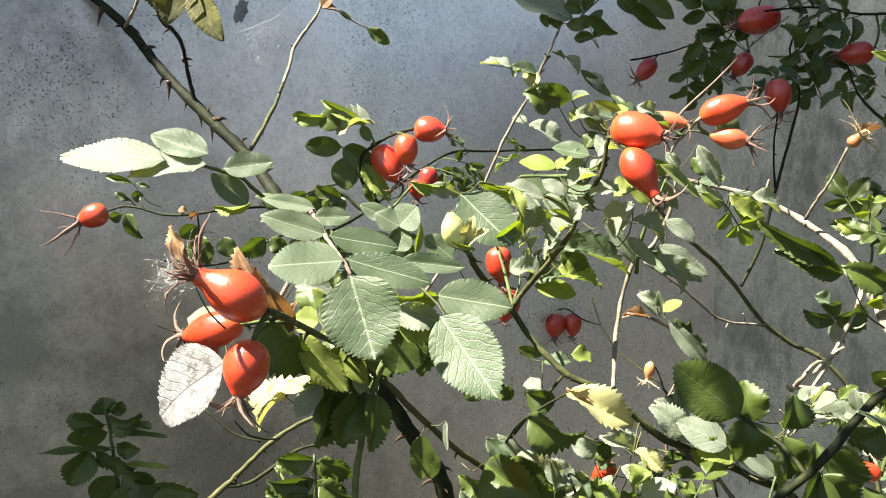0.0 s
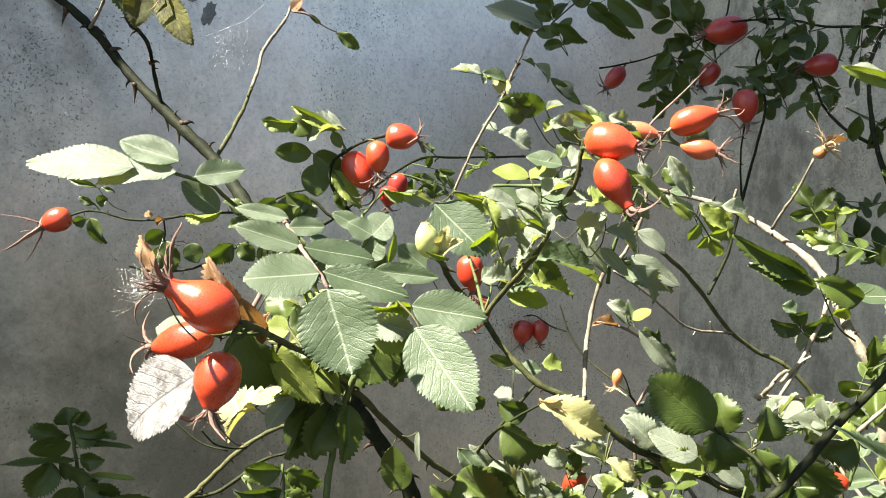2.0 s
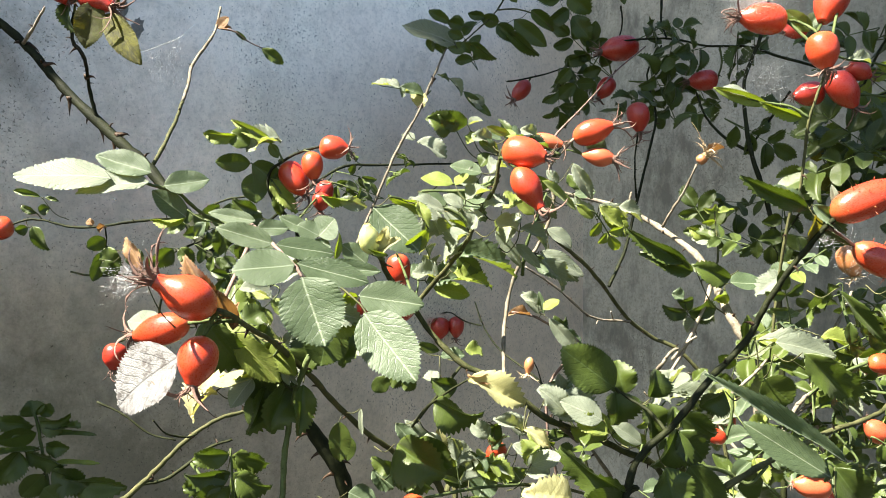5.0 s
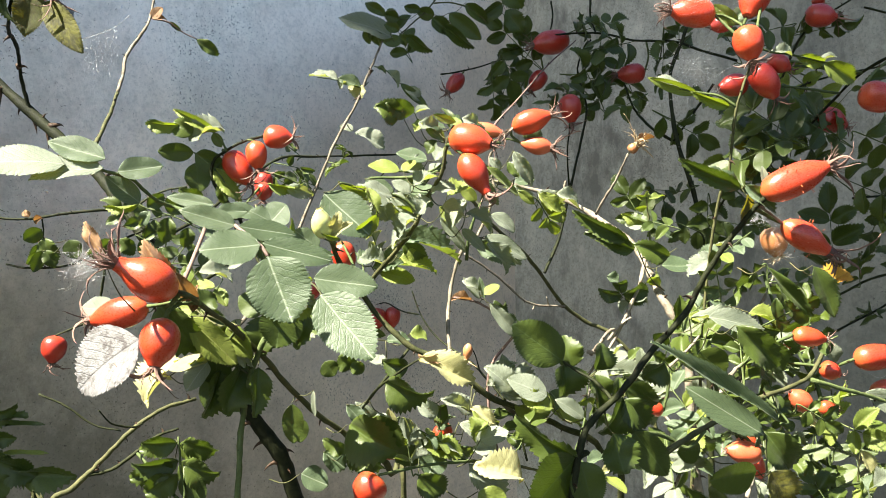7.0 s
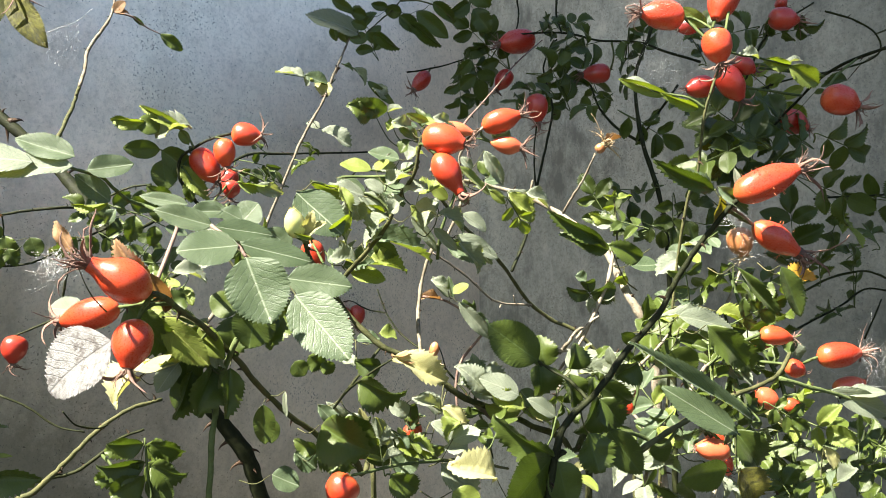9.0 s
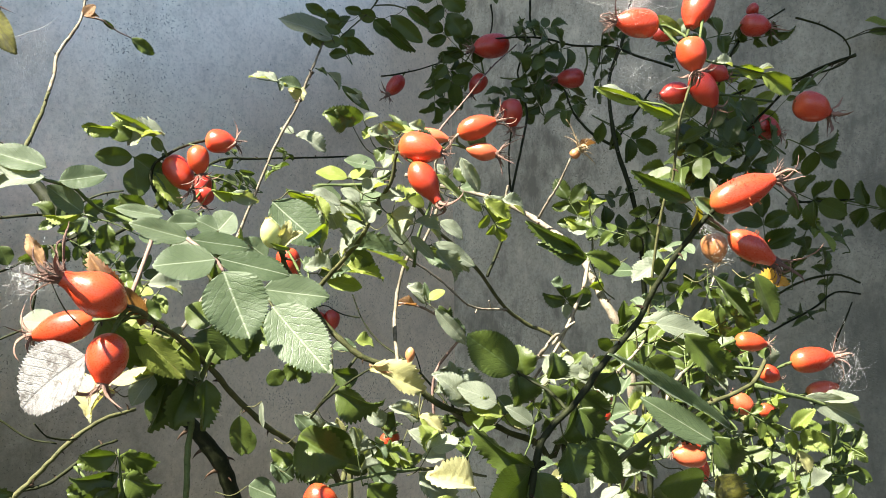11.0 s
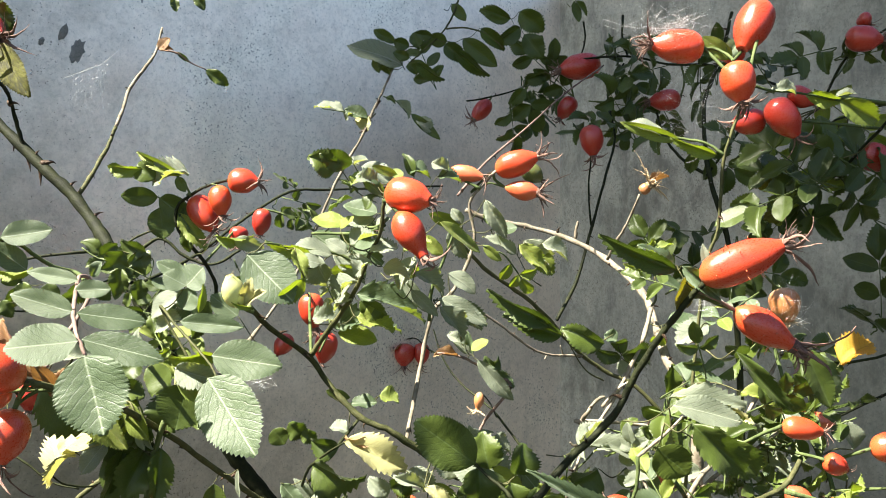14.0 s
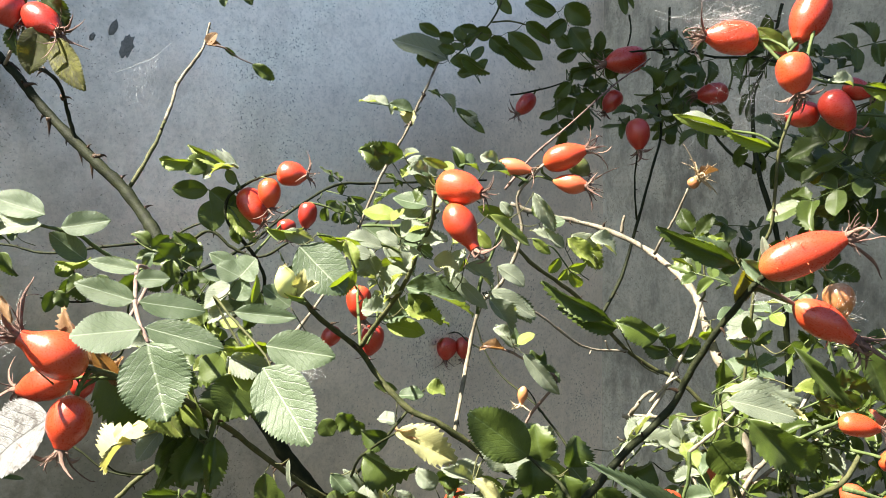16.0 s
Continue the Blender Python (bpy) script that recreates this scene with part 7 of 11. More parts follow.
s = stalk(c, 0.0003, "olive", (0.0859, 0.4846, 1.2515), (0.0856, 0.4848, 1.251), (0.0853, 0.485, 1.2508))
leaflet(s, (0.0853, 0.485, 1.2508), (0.099, 0.485, 1.244), 0.0083, (0.28, -0.77, 0.57), "p")
s = stalk(c, 0.0003, "olive", (0.0863, 0.4848, 1.2512), (0.0872, 0.4849, 1.252), (0.0881, 0.485, 1.2539))
leaflet(s, (0.0881, 0.485, 1.2539), (0.0822, 0.485, 1.2612), 0.0054, (-0.12, -0.99, -0.10), "g")
s = stalk(c, 0.0003, "olive", (0.0853, 0.485, 1.2508), (0.085, 0.4875, 1.2512), (0.0846, 0.49, 1.2533))
leaflet(s, (0.0846, 0.49, 1.2533), (0.0919, 0.49, 1.2594), 0.0090, (0.29, -0.89, -0.34), "g")
s = stalk(c, 0.0003, "olive", (0.0756, 0.48, 1.2629), (0.0764, 0.4775, 1.2611), (0.0773, 0.475, 1.261))
leaflet(s, (0.0773, 0.475, 1.261), (0.0974, 0.475, 1.238), 0.0089, (-0.17, -0.97, -0.15), "c0")
s = stalk(c, 0.0003, "olive", (0.0736, 0.48, 1.2629), (0.0723, 0.4775, 1.2646), (0.0711, 0.475, 1.2686))
leaflet(s, (0.0711, 0.475, 1.2686), (0.0618, 0.475, 1.2747), 0.0075, (0.34, -0.79, 0.51), "c")
s = stalk(c, 0.0003, "olive", (0.0719, 0.4767, 1.2659), (0.073, 0.4758, 1.2653), (0.0742, 0.475, 1.2656))
leaflet(s, (0.0742, 0.475, 1.2656), (0.0834, 0.475, 1.2718), 0.0096, (-0.49, -0.48, 0.73), "y")

# weathered pale woody rose branch with peeling bark
c = cane("weathered pale woody rose branch with peeling bark", 0.174, 0.560)
stem(c, 0.00340, 0.00133, "grey", (0.1735, 0.56, 0), (0.1837, 0.525, 0.4311), (0.1938, 0.45, 1.0622), (0.1919, 0.44, 1.14), (0.1887, 0.44, 1.1864), (0.1872, 0.44, 1.226), (0.1804, 0.44, 1.2492), (0.1742, 0.45, 1.2652), (0.1753, 0.475, 1.2814), (0.1755, 0.5, 1.2954), (0.1645, 0.535, 1.3129), (0.143, 0.55, 1.3271), (0.1194, 0.56, 1.3355), (0.0913, 0.56, 1.3412), (0.0755, 0.56, 1.3469))
stem(c, 0.00118, 0.00074, "grey", (0.1447, 0.55, 1.3286), (0.1453, 0.55, 1.3347), (0.1464, 0.55, 1.3393))
stem(c, 0.00111, 0.00074, "grey", (0.1598, 0.525, 1.3155), (0.1627, 0.515, 1.3256), (0.1674, 0.507, 1.3359), (0.1728, 0.498, 1.3527))
hip(c, (0.173, 0.497, 1.3538), (0.178, 0.495, 1.3584), 0.0066, 0.0209, "hipx", 1, 2)
s = stalk(c, 0.0003, "olive", (0.1728, 0.498, 1.3527), (0.1751, 0.4965, 1.3546), (0.1774, 0.495, 1.3589))
leaflet(s, (0.1774, 0.495, 1.3589), (0.1888, 0.495, 1.3634), 0.0051, (-0.29, -0.62, 0.73), "b")
stem(c, 0.00118, 0.00081, "grey", (0.1695, 0.46, 1.2902), (0.1619, 0.45, 1.2721), (0.1512, 0.445, 1.2528), (0.1425, 0.44, 1.2404), (0.1289, 0.43, 1.2243), (0.1222, 0.425, 1.2112), (0.1173, 0.42, 1.1998))
stem(c, 0.00104, 0.00074, "grey", (0.1224, 0.425, 1.2362), (0.1456, 0.43, 1.2343), (0.1712, 0.435, 1.2304))
stem(c, 0.00096, 0.00059, "grey", (0.1391, 0.44, 1.2405), (0.1476, 0.44, 1.25), (0.1528, 0.44, 1.2531))
stem(c, 0.00089, 0.00059, "grey", (0.1289, 0.43, 1.2291), (0.1239, 0.43, 1.2229), (0.1206, 0.43, 1.2246))
stem(c, 0.00126, 0.00074, "grey", (0.1258, 0.43, 1.2341), (0.1277, 0.42, 1.2408), (0.1326, 0.42, 1.2473), (0.1362, 0.42, 1.2486))
s = stalk(c, 0.0003, "olive", (0.1565, 0.4475, 1.2622), (0.1534, 0.4487, 1.2625), (0.1504, 0.45, 1.265))
leaflet(s, (0.1504, 0.45, 1.265), (0.1372, 0.45, 1.2678), 0.0089, (-0.11, -0.86, -0.49), "g")
s = stalk(c, 0.0003, "olive", (0.1506, 0.4499, 1.2647), (0.151, 0.4499, 1.265), (0.1514, 0.45, 1.2656))
leaflet(s, (0.1514, 0.45, 1.2656), (0.1678, 0.45, 1.268), 0.0139, (0.06, -0.89, -0.45), "g")
s = stalk(c, 0.0003, "olive", (0.1514, 0.45, 1.2656), (0.1502, 0.45, 1.2681), (0.149, 0.45, 1.2729))
leaflet(s, (0.149, 0.45, 1.2729), (0.1421, 0.45, 1.2763), 0.0087, (0.26, -0.81, 0.53), "p")
s = stalk(c, 0.0003, "olive", (0.1494, 0.45, 1.2715), (0.1522, 0.45, 1.2713), (0.1549, 0.45, 1.2728))
leaflet(s, (0.1549, 0.45, 1.2728), (0.1462, 0.45, 1.2707), 0.0090, (0.13, -0.86, -0.50), "g")
s = stalk(c, 0.0003, "olive", (0.1551, 0.448, 1.2624), (0.1555, 0.449, 1.262), (0.1559, 0.45, 1.2622))
leaflet(s, (0.1559, 0.45, 1.2622), (0.1503, 0.45, 1.255), 0.0088, (-0.63, -0.60, 0.49), "c")
s = stalk(c, 0.0003, "olive", (0.1559, 0.45, 1.2622), (0.1571, 0.45, 1.2618), (0.1583, 0.45, 1.2622))
leaflet(s, (0.1583, 0.45, 1.2622), (0.1664, 0.45, 1.262), 0.0101, (0.02, -0.54, 0.84), "p")
s = stalk(c, 0.0003, "olive", (0.1511, 0.4497, 1.2644), (0.1504, 0.4498, 1.263), (0.1496, 0.45, 1.2623))
leaflet(s, (0.1496, 0.45, 1.2623), (0.1462, 0.45, 1.2657), 0.0061, (0.00, -1.00, 0.00), "g")
s = stalk(c, 0.0003, "olive", (0.1662, 0.4557, 1.2824), (0.1706, 0.4528, 1.2806), (0.175, 0.45, 1.2819))
leaflet(s, (0.175, 0.45, 1.2819), (0.1942, 0.45, 1.2823), 0.0166, (-0.02, -0.58, 0.81), "p")
s = stalk(c, 0.0003, "olive", (0.1727, 0.4515, 1.2812), (0.1726, 0.4507, 1.2794), (0.1725, 0.45, 1.2786))
leaflet(s, (0.1725, 0.45, 1.2786), (0.1672, 0.45, 1.272), 0.0133, (0.62, -0.61, -0.50), "y")
s = stalk(c, .0007, "olive", (0.1695, 0.46, 1.2902), (0.172, 0.46, 1.2953), (0.1714, 0.46, 1.3089), (0.1701, 0.46, 1.3231))
leaflet(s, (0.1707, 0.46, 1.317), (0.1629, 0.46, 1.3157), 0.0043, (0.11, -0.77, -0.63), "y")
leaflet(s, (0.1708, 0.46, 1.3224), (0.1636, 0.46, 1.3238), 0.0032, (-0.08, -0.90, -0.44), "y")
leaflet(s, (0.1715, 0.46, 1.3218), (0.1816, 0.46, 1.3238), 0.0055, (-0.16, -0.59, 0.79), "p")
leaflet(s, (0.1696, 0.46, 1.3089), (0.155, 0.46, 1.3123), 0.0066, (-0.16, -0.71, -0.68), "y")
leaflet(s, (0.1706, 0.46, 1.3055), (0.1582, 0.46, 1.3076), 0.0142, (0.11, -0.73, 0.68), "p")
leaflet(s, (0.1721, 0.46, 1.3082), (0.1864, 0.46, 1.2986), 0.0072, (0.28, -0.87, 0.41), "p")
leaflet(s, (0.1679, 0.46, 1.3224), (0.1715, 0.46, 1.3265), 0.0043, (0.48, -0.77, -0.42), "y")

# thin olive rose branch with bare grey twigs
c = cane("thin olive rose branch with bare grey twigs", 0.206, 0.720)
stem(c, 0.00178, 0.00111, "olive", (0.2062, 0.72, 0), (0.224, 0.685, 0.4225), (0.2418, 0.61, 1.0449), (0.2328, 0.6, 1.1337), (0.2178, 0.6, 1.1983), (0.1964, 0.6, 1.2267), (0.1751, 0.6, 1.2378), (0.1545, 0.59, 1.2521), (0.1298, 0.56, 1.2763), (0.1094, 0.535, 1.2934), (0.0873, 0.51, 1.3075), (0.0689, 0.49, 1.325))
stem(c, 0.00096, 0.00059, "grey", (0.1563, 0.59, 1.2503), (0.1347, 0.58, 1.2518), (0.1205, 0.57, 1.2566), (0.1029, 0.55, 1.2696), (0.0863, 0.54, 1.2815), (0.0718, 0.53, 1.2897))
stem(c, 0.00067, 0.00044, "grey", (0.1429, 0.585, 1.2515), (0.1398, 0.58, 1.2579))
stem(c, 0.00067, 0.00044, "grey", (0.1313, 0.58, 1.2525), (0.1296, 0.58, 1.2489))
thorn(c, (0.1546, 0.59, 1.2503), (-0.32, 0.00, 0.95), 0.0050)
stem(c, 0.00096, 0.00059, "dark", (0.1434, 0.66, 1.1209), (0.131, 0.66, 1.1608), (0.1078, 0.68, 1.1933), (0.0968, 0.69, 1.2033), (0.0778, 0.71, 1.2174), (0.0655, 0.72, 1.2355), (0.0586, 0.73, 1.2569))

hip(c, (0.0895, 0.62, 1.2215), (0.0874, 0.62, 1.2085), 0.0076, 0.0123, "hipx", 3, 1)
stem(c, 0.00059, 0.00044, "dark", (0.1047, 0.66, 1.1965), (0.0975, 0.64, 1.2113), (0.0895, 0.62, 1.2215))
hip(c, (0.0343, 0.82, 1.2368), (0.0327, 0.82, 1.2164), 0.0195, 0.0185, "hipd", 1, 0)
hip(c, (0.0495, 0.82, 1.2376), (0.0489, 0.82, 1.2177), 0.0148, 0.0150, "hipd", 1, 1)
s = stalk(c, 0.0003, "olive", (0.0424, 0.832, 1.2289), (0.0384, 0.826, 1.2289), (0.0344, 0.82, 1.2348))
leaflet(s, (0.0344, 0.82, 1.2348), (0.0168, 0.82, 1.2284), 0.0128, (0.14, -0.91, -0.39), "b")
stem(c, 0.00074, 0.00052, "dark", (0.0633, 0.72, 1.2368), (0.0543, 0.78, 1.236), (0.0444, 0.82, 1.2411), (0.0358, 0.82, 1.2409))

# shaded rose cane of the back corner with dark red hips
c = cane("shaded rose cane of the back corner with dark red hips", 0.224, 0.680)
stem(c, 0.00252, 0.00118, "dark", (0.2239, 0.68, 0), (0.2398, 0.645, 0.389), (0.2557, 0.57, 0.978), (0.2549, 0.56, 1.102), (0.2535, 0.56, 1.2253), (0.2497, 0.56, 1.2992), (0.2478, 0.57, 1.3325), (0.2413, 0.58, 1.3659), (0.2404, 0.59, 1.3934), (0.2435, 0.6, 1.4251), (0.2552, 0.6, 1.4558), (0.2623, 0.6, 1.4865))
stem(c, 0.00126, 0.00074, "dark", (0.2454, 0.6, 1.3732), (0.2311, 0.61, 1.3851), (0.2211, 0.62, 1.4017), (0.218, 0.63, 1.4211))
stem(c, 0.00111, 0.00067, "dark", (0.2971, 0.6, 1.4354), (0.2736, 0.61, 1.4446), (0.2544, 0.62, 1.4537), (0.2272, 0.635, 1.4574), (0.2087, 0.65, 1.4656), (0.1879, 0.66, 1.4681), (0.1619, 0.67, 1.4676))
stem(c, 0.00126, 0.00067, "dark", (0.1359, 0.57, 1.2758), (0.1522, 0.59, 1.3001), (0.1671, 0.61, 1.3389), (0.1786, 0.62, 1.3746), (0.1897, 0.64, 1.4041), (0.1886, 0.66, 1.4395), (0.2031, 0.67, 1.4653))
stem(c, 0.00074, 0.00052, "dark", (0.1662, 0.61, 1.3389), (0.1636, 0.605, 1.3642), (0.1645, 0.6, 1.384))
stem(c, 0.00074, 0.00052, "dark", (0.0859, 0.73, 1.4461), (0.0967, 0.72, 1.446), (0.1192, 0.72, 1.4515), (0.1448, 0.7, 1.458), (0.1645, 0.68, 1.4625))
stem(c, 0.00096, 0.00067, "dark", (0.2687, 0.58, 1.4136), (0.2503, 0.59, 1.3842), (0.2411, 0.59, 1.3721))
stem(c, 0.00096, 0.00067, "dark", (0.3091, 0.4, 1.4039), (0.2989, 0.42, 1.3996), (0.2938, 0.44, 1.3932), (0.2873, 0.46, 1.3791), (0.2756, 0.48, 1.36), (0.2544, 0.5, 1.3434), (0.2411, 0.51, 1.3214), (0.2405, 0.54, 1.299))
s = stalk(c, 0.0005, "olive", (0.2626, 0.4922, 1.3498), (0.2587, 0.4987, 1.3657), (0.2547, 0.5052, 1.3756))
leaflet(s, (0.2547, 0.5052, 1.3756), (0.2465, 0.5022, 1.3822), 0.0072, (-0.17, -0.75, 0.54), "y")
s = stalk(c, 0.0005, "olive", (0.2572, 0.4973, 1.3456), (0.2526, 0.5006, 1.3585), (0.2479, 0.5039, 1.3654))
leaflet(s, (0.2479, 0.5039, 1.3654), (0.2584, 0.5009, 1.3679), 0.0070, (-0.19, -0.75, 0.19), "g")
s = stalk(c, 0.0005, "olive", (0.2761, 0.4791, 1.3608), (0.2770, 0.4822, 1.3665), (0.2779, 0.4853, 1.3662))
leaflet(s, (0.2779, 0.4853, 1.3662), (0.2685, 0.4823, 1.3718), 0.0068, (0.33, -0.75, 0.16), "y")
s = stalk(c, 0.0005, "olive", (0.2581, 0.4965, 1.3463), (0.2556, 0.4956, 1.3515), (0.2531, 0.4948, 1.3507))
leaflet(s, (0.2531, 0.4948, 1.3507), (0.2611, 0.4918, 1.3573), 0.0079, (-0.10, -0.75, 0.20), "y")
s = stalk(c, 0.0005, "olive", (0.2630, 0.4919, 1.3501), (0.2701, 0.5009, 1.3551), (0.2771, 0.51, 1.3540))
leaflet(s, (0.2771, 0.51, 1.3540), (0.2582, 0.507, 1.3544), 0.0097, (-0.28, -0.75, 0.49), "g")
s = stalk(c, 0.0005, "olive", (0.2517, 0.502, 1.3389), (0.2525, 0.5151, 1.3474), (0.2533, 0.5281, 1.3498))
leaflet(s, (0.2533, 0.5281, 1.3498), (0.2357, 0.5251, 1.3494), 0.0090, (0.11, -0.75, 0.22), "y")
s = stalk(c, 0.0005, "olive", (0.2512, 0.5024, 1.3381), (0.2465, 0.4935, 1.3398), (0.2419, 0.4846, 1.3356))
leaflet(s, (0.2419, 0.4846, 1.3356), (0.2260, 0.4816, 1.3333), 0.0082, (0.31, -0.75, 0.13), "g")
s = stalk(c, 0.0005, "olive", (0.2544, 0.5, 1.3434), (0.2683, 0.5158, 1.3459), (0.2822, 0.5317, 1.3424))
leaflet(s, (0.2822, 0.5317, 1.3424), (0.2951, 0.5287, 1.3418), 0.0080, (-0.03, -0.75, 0.14), "y")
s = stalk(c, 0.0005, "olive", (0.2763, 0.4789, 1.3611), (0.2802, 0.4791, 1.3619), (0.2841, 0.4793, 1.3567))
leaflet(s, (0.2841, 0.4793, 1.3567), (0.2691, 0.4763, 1.3563), 0.0074, (-0.01, -0.75, 0.33), "y")
stem(c, 0.00096, 0.00067, "dark", (0.2002, 0.66, 1.5001), (0.2, 0.66, 1.4815), (0.2031, 0.655, 1.4666))
stem(c, 0.00074, 0.00059, "dark", (0.1776, 0.7, 1.5051), (0.179, 0.7, 1.4906), (0.1731, 0.69, 1.4736))
stem(c, 0.00074, 0.00059, "dark", (0.3377, 0.5, 1.4511), (0.359, 0.5, 1.4462), (0.3762, 0.5, 1.4372), (0.3782, 0.5, 1.4237), (0.3545, 0.5, 1.4134), (0.3122, 0.5, 1.4046), (0.2873, 0.5, 1.3964))
s = stalk(c, 0.0005, "olive", (0.2873, 0.5, 1.3964), (0.2796, 0.5055, 1.3885), (0.2719, 0.5111, 1.3747))
leaflet(s, (0.2719, 0.5111, 1.3747), (0.2584, 0.5081, 1.3781), 0.0075, (0.36, -0.75, 0.41), "y")
s = stalk(c, 0.0005, "olive", (0.2984, 0.5, 1.4000), (0.3002, 0.5216, 1.3975), (0.3020, 0.5432, 1.3890))
leaflet(s, (0.3020, 0.5432, 1.3890), (0.3137, 0.5402, 1.3877), 0.0074, (0.11, -0.75, 0.05), "g")
s = stalk(c, 0.0005, "olive", (0.2873, 0.5, 1.3964), (0.2841, 0.5204, 1.3845), (0.2809, 0.5408, 1.3666))
leaflet(s, (0.2809, 0.5408, 1.3666), (0.2614, 0.5378, 1.3706), 0.0108, (0.14, -0.75, 0.30), "y")
s = stalk(c, 0.0005, "olive", (0.2873, 0.5, 1.3964), (0.2854, 0.5089, 1.3848), (0.2835, 0.5177, 1.3673))
leaflet(s, (0.2835, 0.5177, 1.3673), (0.2696, 0.5147, 1.3612), 0.0084, (0.08, -0.75, 0.23), "y")
s = stalk(c, 0.0005, "olive", (0.2956, 0.5, 1.3991), (0.3028, 0.5233, 1.3803), (0.3100, 0.5467, 1.3554))
leaflet(s, (0.3100, 0.5467, 1.3554), (0.3049, 0.5437, 1.3449), 0.0091, (0.08, -0.75, 0.57), "y")
s = stalk(c, 0.0005, "olive", (0.3762, 0.5, 1.4372), (0.4355, 0.55, 1.4588), (0.4948, 0.6, 1.4745))
leaflet(s, (0.4948, 0.6, 1.4745), (0.4681, 0.597, 1.4792), 0.0127, (0.00, -0.70, 0.60), "y")
s = stalk(c, 0.0005, "olive", (0.3762, 0.5, 1.4372), (0.4363, 0.55, 1.4570), (0.4963, 0.6, 1.4709))
leaflet(s, (0.4963, 0.6, 1.4709), (0.4700, 0.597, 1.4684), 0.0106, (0.00, -0.70, 0.60), "g")
s = stalk(c, 0.0005, "olive", (0.3782, 0.5, 1.4237), (0.4013, 0.55, 1.4277), (0.4245, 0.6, 1.4257))
leaflet(s, (0.4245, 0.6, 1.4257), (0.4014, 0.597, 1.4206), 0.0101, (0.00, -0.80, 0.50), "g")
stem(c, 0.00104, 0.00074, "dark", (0.27, 0.5, 1.2534), (0.3112, 0.5, 1.2583), (0.3408, 0.5, 1.2704), (0.3665, 0.5, 1.2747), (0.386, 0.5, 1.2686))
stem(c, 0.00089, 0.00067, "dark", (0.2698, 0.5, 1.2159), (0.3237, 0.5, 1.2401), (0.3492, 0.5, 1.2519), (0.3664, 0.5, 1.2623), (0.386, 0.5, 1.2608))
stem(c, 0.00067, 0.00052, "dark", (0.3519, 0.48, 1.2307), (0.3603, 0.48, 1.2473), (0.372, 0.49, 1.2558))
stem(c, 0.00074, 0.00059, "dark", (0.3025, 0.46, 1.322), (0.3262, 0.46, 1.3235), (0.3534, 0.46, 1.3246))
stem(c, 0.00081, 0.00059, "dark", (0.2792, 0.5, 1.4037), (0.2958, 0.5, 1.4343), (0.3293, 0.5, 1.4565))
s = stalk(c, 0.0005, "olive", (0.2792, 0.5, 1.4037), (0.2706, 0.5116, 1.4005), (0.2620, 0.5233, 1.3913))
leaflet(s, (0.2620, 0.5233, 1.3913), (0.2441, 0.5203, 1.3889), 0.0092, (-0.19, -0.75, 0.01), "y")
s = stalk(c, 0.0005, "olive", (0.2792, 0.5, 1.4037), (0.2725, 0.5034, 1.3984), (0.2658, 0.5068, 1.3871))
leaflet(s, (0.2658, 0.5068, 1.3871), (0.2482, 0.5038, 1.3852), 0.0090, (0.39, -0.75, 0.14), "y")
s = stalk(c, 0.0005, "olive", (0.2792, 0.5, 1.4037), (0.2656, 0.5121, 1.3957), (0.2519, 0.5241, 1.3818))
leaflet(s, (0.2519, 0.5241, 1.3818), (0.2626, 0.5211, 1.3799), 0.0069, (-0.27, -0.75, 0.12), "g")
stem(c, 0.0008, 0.0007, "green", (0.1731, 0.69, 1.4736), (0.1834, 0.6862, 1.4711), (0.1861, 0.68, 1.467))
hip(c, (0.1861, 0.68, 1.467), (0.1541, 0.67, 1.4599), 0.0212, 0.0190, "hipd", 1, 2)
stem(c, 0.0008, 0.0007, "green", (0.1046, 0.72, 1.4479), (0.1064, 0.7256, 1.4493), (0.1049, 0.73, 1.4466))
hip(c, (0.1049, 0.73, 1.4466), (0.0909, 0.725, 1.4295), 0.0138, 0.0240, "hipd", 0, 3)
stem(c, 0.0008, 0.0007, "green", (0.2358, 0.6303, 1.4563), (0.2396, 0.6351, 1.4452), (0.238, 0.64, 1.4334))
hip(c, (0.238, 0.64, 1.4334), (0.2155, 0.64, 1.4305), 0.0164, 0.0160, "hipd", 1, 2)
stem(c, 0.0008, 0.0007, "green", (0.1645, 0.6, 1.384), (0.1639, 0.6, 1.3984), (0.1638, 0.6, 1.4077))
hip(c, (0.1638, 0.6, 1.4077), (0.1658, 0.6, 1.3866), 0.0165, 0.0195, "hipd", 1, 1)
stem(c, 0.0008, 0.0007, "green", (0.1591, 0.6855, 1.4612), (0.1648, 0.6878, 1.4537), (0.168, 0.69, 1.4423))
hip(c, (0.168, 0.69, 1.4423), (0.157, 0.69, 1.4262), 0.0144, 0.0168, "hipd", 1, 1)
stem(c, 0.0008, 0.0007, "green", (0.2955, 0.5, 1.4338), (0.2878, 0.49, 1.4367), (0.2849, 0.48, 1.4396))
hip(c, (0.2849, 0.48, 1.4396), (0.3049, 0.48, 1.4389), 0.0154, 0.0168, "hipd", 1, 0)
stem(c, 0.0008, 0.0007, "green", (0.3108, 0.5, 1.4442), (0.3057, 0.5, 1.4513), (0.3022, 0.5, 1.4573))
hip(c, (0.3022, 0.5, 1.4573), (0.3084, 0.5, 1.453), 0.0091, 0.0092, "hipd", 1, 0)
stem(c, 0.0008, 0.0007, "green", (0.2819, 0.4692, 1.3703), (0.2845, 0.4746, 1.3737), (0.2916, 0.48, 1.3756))
